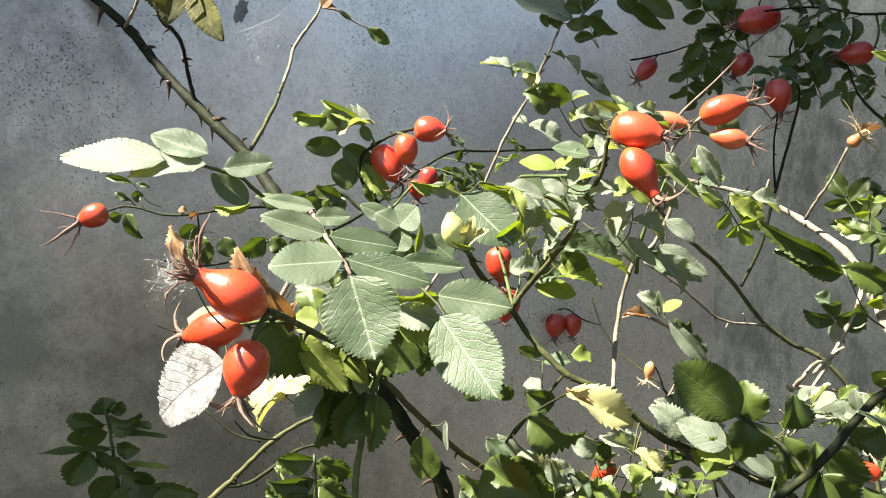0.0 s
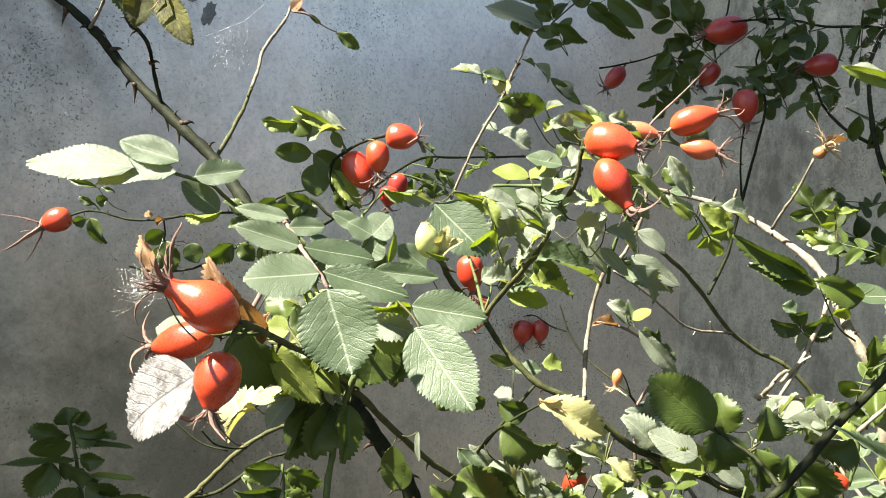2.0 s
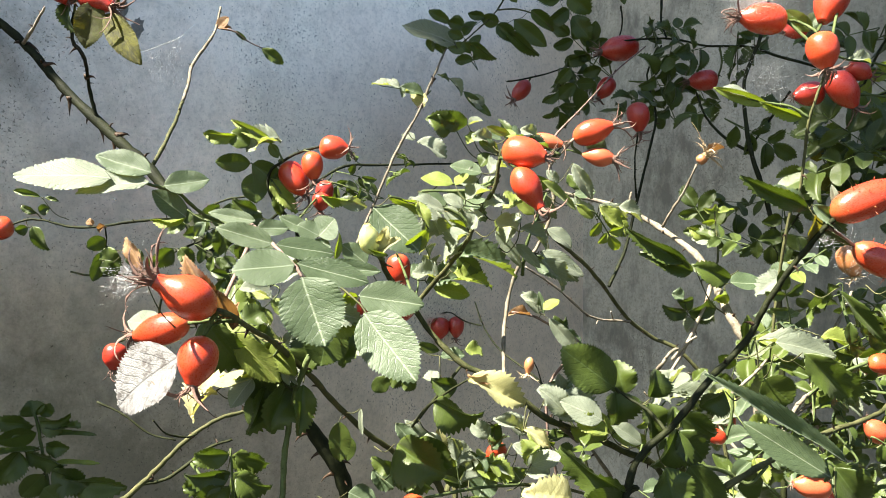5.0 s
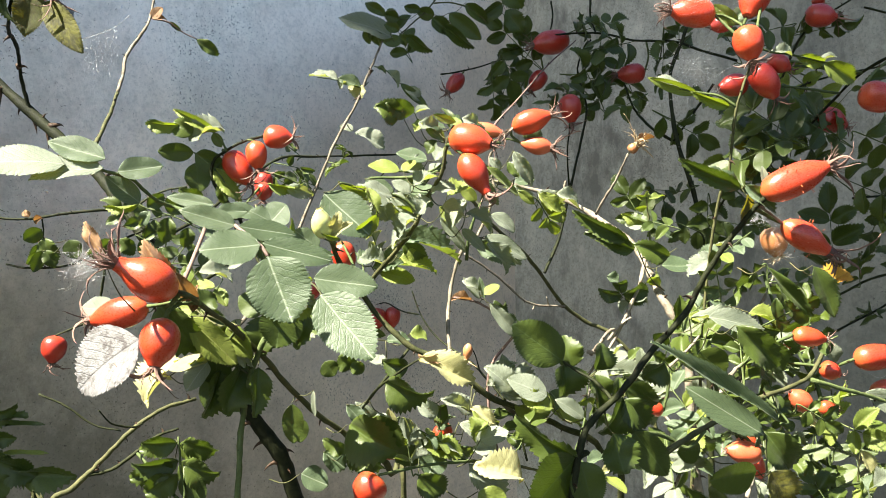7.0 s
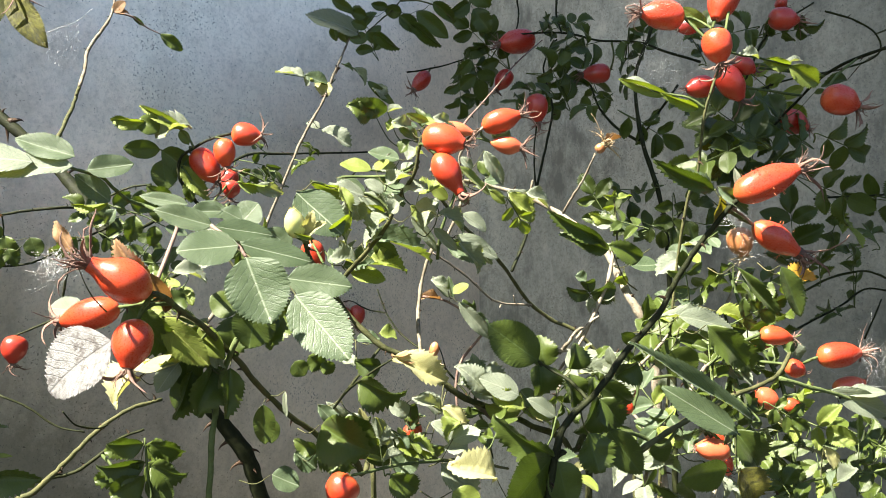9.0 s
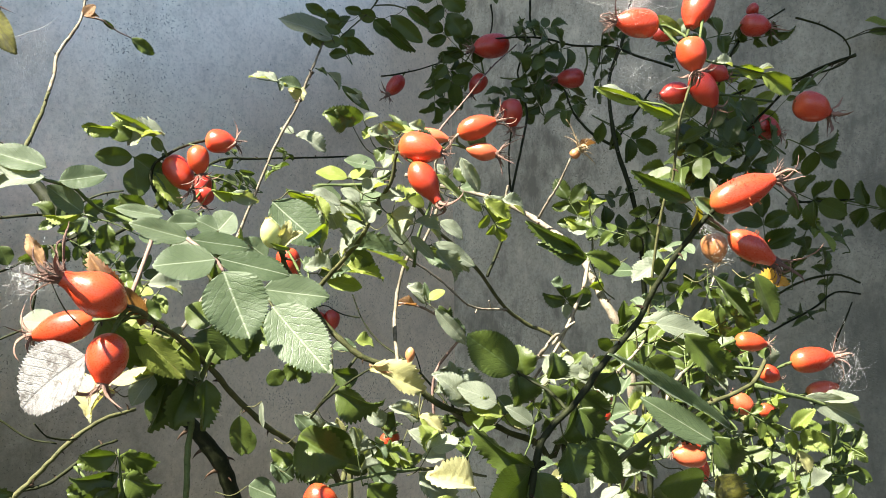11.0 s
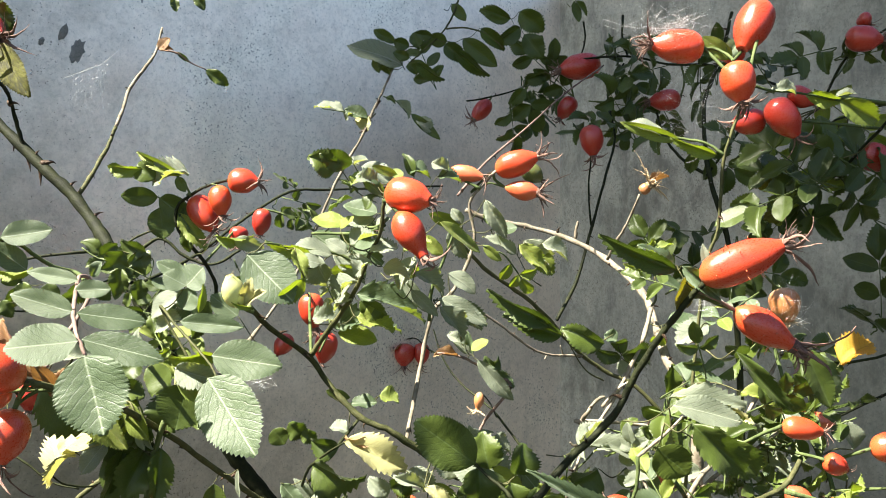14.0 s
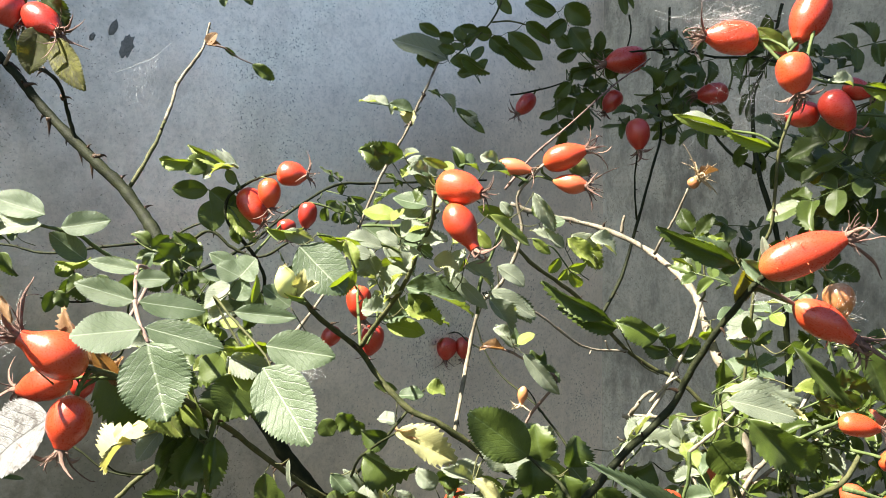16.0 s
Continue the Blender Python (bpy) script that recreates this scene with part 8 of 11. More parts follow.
s = stalk(c, 0.0005, "olive", (0.2903, 0.479, 1.3753), (0.2869, 0.4816, 1.3836), (0.2835, 0.4842, 1.3859))
leaflet(s, (0.2835, 0.4842, 1.3859), (0.2939, 0.4812, 1.3798), 0.0084, (0.26, -0.75, 0.02), "y")
hip(c, (0.2916, 0.48, 1.3756), (0.3109, 0.48, 1.3693), 0.0169, 0.0129, "hipd", 1, 2)
stem(c, 0.0008, 0.0007, "green", (0.3015, 0.4149, 1.4007), (0.2801, 0.4025, 1.3885), (0.2636, 0.39, 1.3748))
hip(c, (0.2636, 0.39, 1.3748), (0.2841, 0.39, 1.3691), 0.0166, 0.0250, "hip", 1, 3)
stem(c, 0.0008, 0.0007, "green", (0.29, 0.4518, 1.3849), (0.2566, 0.4409, 1.3859), (0.2194, 0.43, 1.3862))
hip(c, (0.2194, 0.43, 1.3862), (0.2029, 0.43, 1.3832), 0.0130, 0.0088, "hipd", 1, 0)
stem(c, 0.0008, 0.0007, "green", (0.2943, 0.4377, 1.394), (0.2545, 0.4279, 1.3959), (0.2177, 0.418, 1.3936))
hip(c, (0.2177, 0.418, 1.3936), (0.2304, 0.418, 1.3761), 0.0153, 0.0155, "hipd", 1, 0)
stem(c, 0.0008, 0.0007, "green", (0.2948, 0.4361, 1.3945), (0.2597, 0.428, 1.397), (0.2275, 0.42, 1.3982))
hip(c, (0.2275, 0.42, 1.3982), (0.2397, 0.42, 1.3927), 0.0109, 0.0104, "hipd", 1, 1)
hip(c, (0.2052, 0.42, 1.4191), (0.1932, 0.42, 1.4149), 0.0108, 0.0086, "hipd", 1, 1)
s = stalk(c, 0.0003, "olive", (0.2555, 0.4216, 1.3659), (0.2597, 0.4108, 1.3686), (0.264, 0.4, 1.3774))
leaflet(s, (0.264, 0.4, 1.3774), (0.2676, 0.395, 1.3782), 0.0034, (-0.80, -0.54, 0.25), "g")
s = stalk(c, 0.0003, "olive", (0.036, 0.632, 1.4514), (0.0327, 0.626, 1.4565), (0.0294, 0.62, 1.4677))
leaflet(s, (0.0294, 0.62, 1.4677), (0.0138, 0.62, 1.4772), 0.0081, (0.00, -1.00, 0.00), "g")
s = stalk(c, 0.0003, "olive", (0.0306, 0.6221, 1.4638), (0.035, 0.621, 1.4632), (0.0394, 0.62, 1.4653))
leaflet(s, (0.0394, 0.62, 1.4653), (0.0278, 0.62, 1.4693), 0.0088, (-0.07, -0.98, -0.20), "g")
s = stalk(c, 0.0003, "olive", (0.0394, 0.62, 1.4653), (0.0476, 0.62, 1.4663), (0.0558, 0.62, 1.4726))
leaflet(s, (0.0558, 0.62, 1.4726), (0.043, 0.62, 1.4749), 0.0072, (-0.04, -0.97, -0.22), "g")
s = stalk(c, 0.0003, "olive", (0.0558, 0.62, 1.4726), (0.0609, 0.62, 1.4693), (0.0661, 0.62, 1.4694))
leaflet(s, (0.0661, 0.62, 1.4694), (0.0526, 0.62, 1.4717), 0.0107, (-0.08, -0.88, -0.47), "g")
s = stalk(c, 0.0003, "olive", (0.0637, 0.62, 1.4694), (0.0637, 0.62, 1.4683), (0.0638, 0.62, 1.4678))
leaflet(s, (0.0638, 0.62, 1.4678), (0.0782, 0.62, 1.4551), 0.0120, (-0.10, -0.99, -0.11), "g")
s = stalk(c, 0.0003, "olive", (0.0661, 0.62, 1.4694), (0.0713, 0.62, 1.4686), (0.0765, 0.62, 1.471))
leaflet(s, (0.0765, 0.62, 1.471), (0.1013, 0.62, 1.4519), 0.0136, (-0.12, -0.98, -0.16), "g")
s = stalk(c, 0.0003, "olive", (0.0713, 0.62, 1.4686), (0.0711, 0.62, 1.465), (0.071, 0.62, 1.463))
leaflet(s, (0.071, 0.62, 1.463), (0.095, 0.62, 1.4439), 0.0096, (-0.18, -0.96, -0.22), "g")
s = stalk(c, 0.0003, "olive", (0.0368, 0.6206, 1.464), (0.0383, 0.6203, 1.4596), (0.0399, 0.62, 1.4573))
leaflet(s, (0.0399, 0.62, 1.4573), (0.0279, 0.62, 1.4613), 0.0080, (-0.07, -0.97, -0.21), "g")
s = stalk(c, 0.0003, "olive", (0.0399, 0.62, 1.4573), (0.0417, 0.62, 1.455), (0.0435, 0.62, 1.4541))
leaflet(s, (0.0435, 0.62, 1.4541), (0.0631, 0.62, 1.4406), 0.0089, (-0.19, -0.94, -0.28), "g")
s = stalk(c, 0.0003, "olive", (0.0411, 0.62, 1.4557), (0.0401, 0.62, 1.4545), (0.0391, 0.62, 1.4541))
leaflet(s, (0.0391, 0.62, 1.4541), (0.0447, 0.62, 1.4462), 0.0080, (-0.05, -1.00, -0.03), "g")
s = stalk(c, 0.0003, "olive", (0.0765, 0.62, 1.471), (0.0829, 0.62, 1.4728), (0.0892, 0.62, 1.479))
leaflet(s, (0.0892, 0.62, 1.479), (0.1068, 0.62, 1.4639), 0.0104, (-0.12, -0.98, -0.14), "g")
s = stalk(c, 0.0003, "olive", (0.1243, 0.632, 1.4719), (0.1179, 0.626, 1.4757), (0.1115, 0.62, 1.4855))
leaflet(s, (0.1115, 0.62, 1.4855), (0.0891, 0.62, 1.4926), 0.0112, (-0.12, -0.92, -0.37), "g")
s = stalk(c, 0.0003, "olive", (0.1115, 0.62, 1.4855), (0.1143, 0.62, 1.4871), (0.117, 0.62, 1.4911))
leaflet(s, (0.117, 0.62, 1.4911), (0.1346, 0.62, 1.4776), 0.0160, (-0.22, -0.93, -0.29), "g")
s = stalk(c, 0.0003, "olive", (0.1152, 0.6235, 1.4798), (0.1169, 0.6217, 1.4791), (0.1187, 0.62, 1.4799))
leaflet(s, (0.1187, 0.62, 1.4799), (0.1004, 0.62, 1.4679), 0.0115, (0.22, -0.92, -0.33), "g")
s = stalk(c, 0.0003, "olive", (0.1184, 0.6203, 1.4798), (0.1193, 0.6201, 1.4767), (0.1203, 0.62, 1.4751))
leaflet(s, (0.1203, 0.62, 1.4751), (0.1339, 0.62, 1.4576), 0.0153, (-0.08, -1.00, -0.06), "g")
s = stalk(c, 0.0003, "olive", (0.0642, 0.632, 1.4953), (0.0667, 0.626, 1.4928), (0.0692, 0.62, 1.4962))
leaflet(s, (0.0692, 0.62, 1.4962), (0.0792, 0.62, 1.4842), 0.0080, (-0.13, -0.98, -0.11), "g")
stem(c, 0.00081, 0.00052, "olive", (0.0751, 0.62, 1.5022), (0.0692, 0.62, 1.4862), (0.0613, 0.62, 1.4742), (0.0494, 0.62, 1.4629), (0.0395, 0.62, 1.4541))
stem(c, 0.00067, 0.00044, "olive", (0.0653, 0.62, 1.4782), (0.0792, 0.62, 1.479), (0.0952, 0.62, 1.4743), (0.1052, 0.62, 1.4655))
s = stalk(c, 0.0003, "olive", (0.1535, 0.632, 1.4999), (0.1548, 0.626, 1.4962), (0.156, 0.62, 1.4984))
leaflet(s, (0.156, 0.62, 1.4984), (0.16, 0.62, 1.484), 0.0068, (0.12, -0.99, 0.03), "g")
s = stalk(c, 0.0003, "olive", (0.156, 0.62, 1.4984), (0.1568, 0.62, 1.4985), (0.1576, 0.62, 1.4992))
leaflet(s, (0.1576, 0.62, 1.4992), (0.1656, 0.62, 1.4888), 0.0053, (0.11, -0.99, 0.08), "g")
s = stalk(c, 0.0003, "olive", (-0.1215, 0.612, 1.4952), (-0.1213, 0.606, 1.4913), (-0.121, 0.6, 1.4935))
leaflet(s, (-0.121, 0.6, 1.4935), (-0.1186, 0.6, 1.4834), 0.0062, (0.18, -0.98, 0.04), "g")
s = stalk(c, 0.0003, "olive", (-0.121, 0.6, 1.4935), (-0.1136, 0.6, 1.4917), (-0.1062, 0.6, 1.4943))
leaflet(s, (-0.1062, 0.6, 1.4943), (-0.0999, 0.6, 1.485), 0.0070, (-0.00, -1.00, -0.00), "g")
spray(c, (0.0551, 0.7377, 1.4659), (0.0474, 0.7375, 1.4898), (-0.35, 0.26, 0.90), 0.0201, (-0.28, -0.95, 0.16), "g")
spray(c, (0.1482, 0.6966, 1.4587), (0.1316, 0.6842, 1.4754), (-0.75, -0.16, 0.65), 0.0234, (-0.14, -0.91, -0.39), "g")
spray(c, (0.1569, 0.6877, 1.4607), (0.151, 0.6844, 1.4715), (0.05, -0.36, 0.93), 0.0179, (-0.11, -0.93, -0.35), "g")
spray(c, (0.1254, 0.7019, 1.4469), (0.1227, 0.6774, 1.4409), (-0.13, -0.87, -0.47), 0.0193, (0.87, 0.13, -0.47), "g")
spray(c, (0.1344, 0.6927, 1.4286), (0.1291, 0.6746, 1.4173), (-0.27, -0.60, -0.76), 0.0184, (0.72, -0.65, 0.26), "g")
spray(c, (0.138, 0.7029, 1.4426), (0.1407, 0.6831, 1.4261), (0.11, -0.55, -0.83), 0.0226, (0.69, -0.55, 0.46), "g")
spray(c, (0.1469, 0.7142, 1.4436), (0.161, 0.7255, 1.4463), (0.63, 0.77, -0.06), 0.0203, (0.78, -0.63, 0.04), "g")
spray(c, (0.1925, 0.6578, 1.4676), (0.1897, 0.6502, 1.4741), (-0.33, -0.94, 0.03), 0.0172, (0.93, -0.32, 0.19), "g")
spray(c, (0.2065, 0.6511, 1.4659), (0.1991, 0.6356, 1.4665), (-0.73, -0.63, 0.26), 0.0180, (0.66, -0.56, 0.50), "g")
spray(c, (0.2007, 0.659, 1.4784), (0.2197, 0.6676, 1.4795), (0.95, 0.08, 0.30), 0.0194, (-0.12, -0.80, 0.59), "g")
spray(c, (0.1884, 0.6376, 1.4005), (0.1628, 0.6406, 1.4081), (-0.99, 0.17, -0.02), 0.0190, (-0.13, -0.69, 0.71), "g")
spray(c, (0.1895, 0.6443, 1.4117), (0.1706, 0.6351, 1.4163), (-0.96, -0.25, 0.09), 0.0196, (0.22, -0.55, 0.81), "g")
spray(c, (0.1888, 0.6567, 1.4336), (0.2077, 0.6622, 1.4311), (0.99, -0.05, -0.12), 0.0248, (-0.01, -0.94, 0.33), "g")
spray(c, (0.1951, 0.6737, 1.4183), (0.2039, 0.6814, 1.4106), (0.44, 0.68, -0.58), 0.0182, (0.27, -0.72, -0.64), "g")
spray(c, (0.1961, 0.6652, 1.4528), (0.2096, 0.6603, 1.4471), (0.95, 0.09, -0.31), 0.0199, (0.13, -0.98, 0.12), "g")
spray(c, (0.1892, 0.6494, 1.4207), (0.1845, 0.6273, 1.433), (-0.53, -0.56, 0.64), 0.0232, (0.52, -0.81, -0.28), "g")
spray(c, (0.2044, 0.6499, 1.4598), (0.1965, 0.6284, 1.4469), (-0.33, -0.64, -0.70), 0.0220, (-0.41, -0.57, 0.71), "g")
spray(c, (0.2249, 0.6368, 1.4584), (0.2115, 0.6243, 1.451), (-0.69, -0.67, -0.27), 0.0232, (0.67, -0.73, 0.09), "g")
spray(c, (0.2485, 0.6326, 1.4429), (0.2547, 0.6444, 1.4291), (0.24, 0.69, -0.69), 0.0235, (-0.74, 0.58, 0.32), "g")
spray(c, (0.2246, 0.6546, 1.4281), (0.2376, 0.6638, 1.4181), (0.53, 0.62, -0.57), 0.0222, (0.68, 0.08, 0.73), "g")
spray(c, (0.2208, 0.6211, 1.4039), (0.2127, 0.6224, 1.4019), (-0.87, 0.17, -0.47), 0.0185, (-0.47, -0.61, 0.64), "g")
spray(c, (0.2548, 0.6198, 1.4535), (0.2568, 0.6144, 1.4636), (-0.16, -0.47, 0.87), 0.0218, (0.53, -0.78, -0.33), "g")
spray(c, (0.1214, 0.6439, 1.4427), (0.13, 0.6473, 1.4264), (0.36, 0.39, -0.84), 0.0218, (-0.02, -0.90, -0.43), "g")
spray(c, (0.1127, 0.6403, 1.4212), (0.1158, 0.6459, 1.4079), (0.15, 0.55, -0.82), 0.0191, (0.35, -0.81, -0.48), "g")
spray(c, (0.2308, 0.5725, 1.3292), (0.2106, 0.5589, 1.3338), (-0.94, -0.35, 0.02), 0.0197, (0.23, -0.57, 0.79), "g")
spray(c, (0.2468, 0.5716, 1.3379), (0.2401, 0.5829, 1.3332), (-0.38, 0.91, -0.16), 0.0161, (-0.78, -0.23, 0.58), "g")
spray(c, (0.2294, 0.5707, 1.3042), (0.2093, 0.5668, 1.3199), (-0.86, 0.09, 0.50), 0.0212, (0.05, -0.96, 0.27), "g")
spray(c, (0.25, 0.59, 1.3837), (0.2594, 0.59, 1.3766), (0.89, 0.09, -0.44), 0.0233, (-0.08, -0.93, -0.36), "g")
spray(c, (0.1964, 0.5401, 1.3061), (0.1871, 0.5414, 1.3287), (-0.42, 0.33, 0.85), 0.0200, (-0.42, -0.90, 0.14), "g")
spray(c, (0.2527, 0.5143, 1.4148), (0.2412, 0.5045, 1.4334), (-0.60, -0.20, 0.77), 0.0172, (0.62, -0.73, 0.29), "g")
spray(c, (0.2596, 0.5041, 1.4227), (0.2435, 0.493, 1.4272), (-0.95, -0.30, 0.03), 0.0154, (0.23, -0.65, 0.73), "g")
spray(c, (0.2317, 0.4831, 1.3713), (0.2163, 0.4774, 1.3838), (-0.88, 0.02, 0.48), 0.0160, (0.39, -0.57, 0.72), "g")
spray(c, (0.2815, 0.4993, 1.4323), (0.2608, 0.4882, 1.4304), (-0.94, -0.23, -0.27), 0.0201, (0.12, -0.92, 0.38), "g")
spray(c, (0.3037, 0.5249, 1.44), (0.3128, 0.5363, 1.4393), (0.45, 0.86, -0.23), 0.0184, (0.59, -0.48, -0.65), "g")
spray(c, (0.3085, 0.5, 1.4427), (0.313, 0.4877, 1.4359), (0.73, -0.67, 0.10), 0.0157, (-0.19, -0.35, -0.92), "g")
spray(c, (0.2395, 0.4362, 1.356), (0.2266, 0.4456, 1.3757), (-0.51, 0.60, 0.62), 0.0232, (-0.42, -0.80, 0.44), "g")
spray(c, (0.281, 0.4709, 1.3687), (0.2695, 0.4759, 1.3811), (-0.91, 0.12, 0.39), 0.0245, (0.04, -0.93, 0.38), "g")
spray(c, (0.2826, 0.468, 1.3714), (0.2677, 0.4595, 1.3716), (-0.90, -0.24, 0.37), 0.0232, (0.35, -0.90, 0.27), "g")
spray(c, (0.2451, 0.4518, 1.3538), (0.2285, 0.4565, 1.3636), (-0.81, 0.52, 0.28), 0.0188, (-0.31, -0.78, 0.54), "g")
spray(c, (0.2636, 0.4914, 1.3506), (0.2475, 0.4788, 1.3559), (-0.72, -0.44, 0.54), 0.0233, (0.58, -0.81, 0.12), "g")
spray(c, (0.2723, 0.4831, 1.3574), (0.2628, 0.4713, 1.3553), (-0.70, -0.60, -0.39), 0.0233, (0.70, -0.69, -0.20), "g")
spray(c, (0.3034, 0.5, 1.4017), (0.3075, 0.4992, 1.3892), (0.67, -0.32, -0.67), 0.0196, (-0.61, -0.75, -0.25), "y")
spray(c, (0.2639, 0.492, 1.3441), (0.2463, 0.4693, 1.3478), (-0.73, -0.69, -0.01), 0.0220, (0.56, -0.59, -0.58), "y")
spray(c, (0.2375, 0.4385, 1.3471), (0.2161, 0.4394, 1.3414), (-0.87, 0.28, -0.40), 0.0223, (-0.48, -0.46, 0.74), "g")
spray(c, (0.279, 0.4237, 1.3529), (0.3002, 0.4223, 1.3505), (0.94, 0.20, -0.28), 0.0206, (0.02, -0.84, -0.54), "g")
spray(c, (0.3076, 0.46, 1.3223), (0.3077, 0.4334, 1.3213), (0.28, -0.88, -0.38), 0.0229, (-0.92, -0.36, 0.16), "g")
spray(c, (0.3455, 0.46, 1.3243), (0.3455, 0.4647, 1.323), (-0.57, 0.79, 0.22), 0.0210, (-0.81, -0.49, -0.33), "g")
spray(c, (0.3197, 0.46, 1.3231), (0.3208, 0.4524, 1.3048), (0.40, -0.41, -0.82), 0.0178, (0.52, -0.64, 0.57), "y")
spray(c, (0.3179, 0.46, 1.323), (0.3194, 0.4679, 1.2979), (-0.31, 0.08, -0.95), 0.0187, (0.47, -0.86, -0.23), "g")
spray(c, (0.327, 0.523, 1.3777), (0.3292, 0.5351, 1.367), (0.10, 0.77, -0.63), 0.0213, (0.26, -0.63, -0.73), "g")
spray(c, (0.3219, 0.5202, 1.2822), (0.3243, 0.5205, 1.3141), (0.08, 0.22, 0.97), 0.0261, (-0.68, -0.70, 0.22), "g")
spray(c, (0.2661, 0.489, 1.3526), (0.2651, 0.4755, 1.3378), (0.46, -0.64, -0.62), 0.0201, (-0.52, -0.76, 0.39), "g")
spray(c, (0.2756, 0.48, 1.36), (0.2967, 0.4887, 1.3465), (0.60, 0.60, -0.53), 0.0212, (0.41, -0.80, -0.44), "g")
spray(c, (0.2471, 0.5055, 1.3313), (0.2451, 0.5055, 1.3325), (-0.78, 0.00, 0.63), 0.0192, (0.38, -0.79, 0.48), "g")
spray(c, (0.2406, 0.5361, 1.3019), (0.2462, 0.534, 1.299), (0.81, -0.43, -0.41), 0.0160, (-0.50, -0.86, -0.08), "g")
spray(c, (0.2409, 0.5222, 1.3123), (0.2345, 0.5178, 1.3065), (-0.17, -0.30, -0.94), 0.0210, (0.15, -0.95, 0.27), "g")
spray(c, (0.2639, 0.5632, 1.321), (0.2782, 0.5548, 1.3399), (0.69, -0.11, 0.71), 0.0189, (0.32, -0.84, -0.44), "g")
spray(c, (0.241, 0.5159, 1.317), (0.2584, 0.5082, 1.3062), (0.98, -0.05, -0.20), 0.0199, (-0.02, -0.99, 0.15), "g")
spray(c, (0.4073, 0.5474, 1.2883), (0.4115, 0.5558, 1.3024), (0.23, 0.80, 0.56), 0.0165, (-0.04, -0.57, 0.82), "g")
spray(c, (0.3797, 0.5387, 1.2817), (0.3876, 0.5488, 1.2899), (0.43, 0.88, 0.22), 0.0167, (-0.24, -0.13, 0.96), "g")
spray(c, (0.3094, 0.5018, 1.2718), (0.2953, 0.4805, 1.2835), (-0.64, -0.69, 0.35), 0.0202, (0.58, -0.13, 0.80), "g")
spray(c, (0.3252, 0.4945, 1.2651), (0.3163, 0.4755, 1.2797), (-0.47, -0.68, 0.56), 0.0172, (-0.35, 0.72, 0.59), "g")
spray(c, (0.3604, 0.5, 1.2737), (0.3592, 0.5018, 1.2806), (-0.15, -0.19, 0.97), 0.0157, (0.41, -0.91, -0.11), "g")
spray(c, (0.3443, 0.5, 1.2496), (0.3452, 0.5068, 1.2476), (0.31, 0.95, 0.08), 0.0210, (-0.57, 0.12, 0.81), "g")
spray(c, (0.2949, 0.5, 1.2272), (0.2908, 0.4769, 1.2363), (0.43, -0.83, 0.36), 0.0144, (-0.24, 0.28, 0.93), "g")
spray(c, (0.2948, 0.5, 1.2564), (0.2943, 0.5065, 1.2602), (0.40, 0.91, -0.08), 0.0166, (0.81, -0.39, -0.43), "g")
spray(c, (0.3161, 0.4207, 1.1755), (0.3049, 0.41, 1.1643), (-0.58, -0.24, -0.78), 0.0177, (-0.41, -0.74, 0.53), "g")
spray(c, (0.3467, 0.4629, 1.1532), (0.345, 0.4546, 1.1371), (-0.08, -0.11, -0.99), 0.0185, (-0.91, -0.40, 0.12), "g")
spray(c, (0.3147, 0.4889, 1.165), (0.311, 0.4686, 1.1498), (-0.16, -0.59, -0.79), 0.0220, (-0.42, -0.68, 0.59), "g")
spray(c, (0.2814, 0.4729, 1.1666), (0.2807, 0.458, 1.1505), (-0.03, -0.41, -0.91), 0.0200, (0.38, -0.85, 0.36), "g")
spray(c, (0.3189, 0.4334, 1.1831), (0.304, 0.4137, 1.1798), (-0.69, -0.64, -0.34), 0.0195, (0.36, -0.71, 0.61), "g")
s = stalk(c, 0.0003, "olive", (0.2429, 0.412, 1.2806), (0.2428, 0.406, 1.2768), (0.2428, 0.4, 1.279))
leaflet(s, (0.2428, 0.4, 1.279), (0.2461, 0.4, 1.2665), 0.0101, (0.22, -0.97, 0.06), "y")
s = stalk(c, 0.0003, "olive", (0.2202, 0.382, 1.2534), (0.2245, 0.376, 1.259), (0.2288, 0.37, 1.2705))
leaflet(s, (0.2288, 0.37, 1.2705), (0.2432, 0.37, 1.2808), 0.0143, (-0.50, -0.53, 0.69), "a")
s = stalk(c, 0.0003, "olive", (0.25, 0.482, 1.3577), (0.2446, 0.476, 1.3559), (0.2391, 0.47, 1.3602))
leaflet(s, (0.2391, 0.47, 1.3602), (0.2315, 0.47, 1.3541), 0.0110, (0.39, -0.78, -0.49), "o")
s = stalk(c, 0.0003, "olive", (0.2446, 0.476, 1.3559), (0.2437, 0.473, 1.3481), (0.2428, 0.47, 1.3443))
leaflet(s, (0.2428, 0.47, 1.3443), (0.2351, 0.47, 1.3372), 0.0120, (0.38, -0.83, -0.41), "o")

# rose twig with three ripe hips wrapped in cobweb
c = cane("rose twig with three ripe hips wrapped in cobweb", 0.146, 0.480)
stem(c, 0.0009, 0.0006, "olive", (0.1458, 0.48, 0), (0.1501, 0.445, 0.4613), (0.1545, 0.37, 1.1226), (0.1572, 0.36, 1.2094), (0.1616, 0.36, 1.2708), (0.1639, 0.35, 1.3134), (0.1667, 0.345, 1.327), (0.1665, 0.34, 1.3426), (0.1664, 0.335, 1.3572), (0.1711, 0.333, 1.3728), (0.1722, 0.332, 1.3781))
s = stalk(c, 0.0004, "olive", (0.1611, 0.36, 1.2633), (0.1685, 0.3525, 1.2647), (0.1759, 0.345, 1.2622))
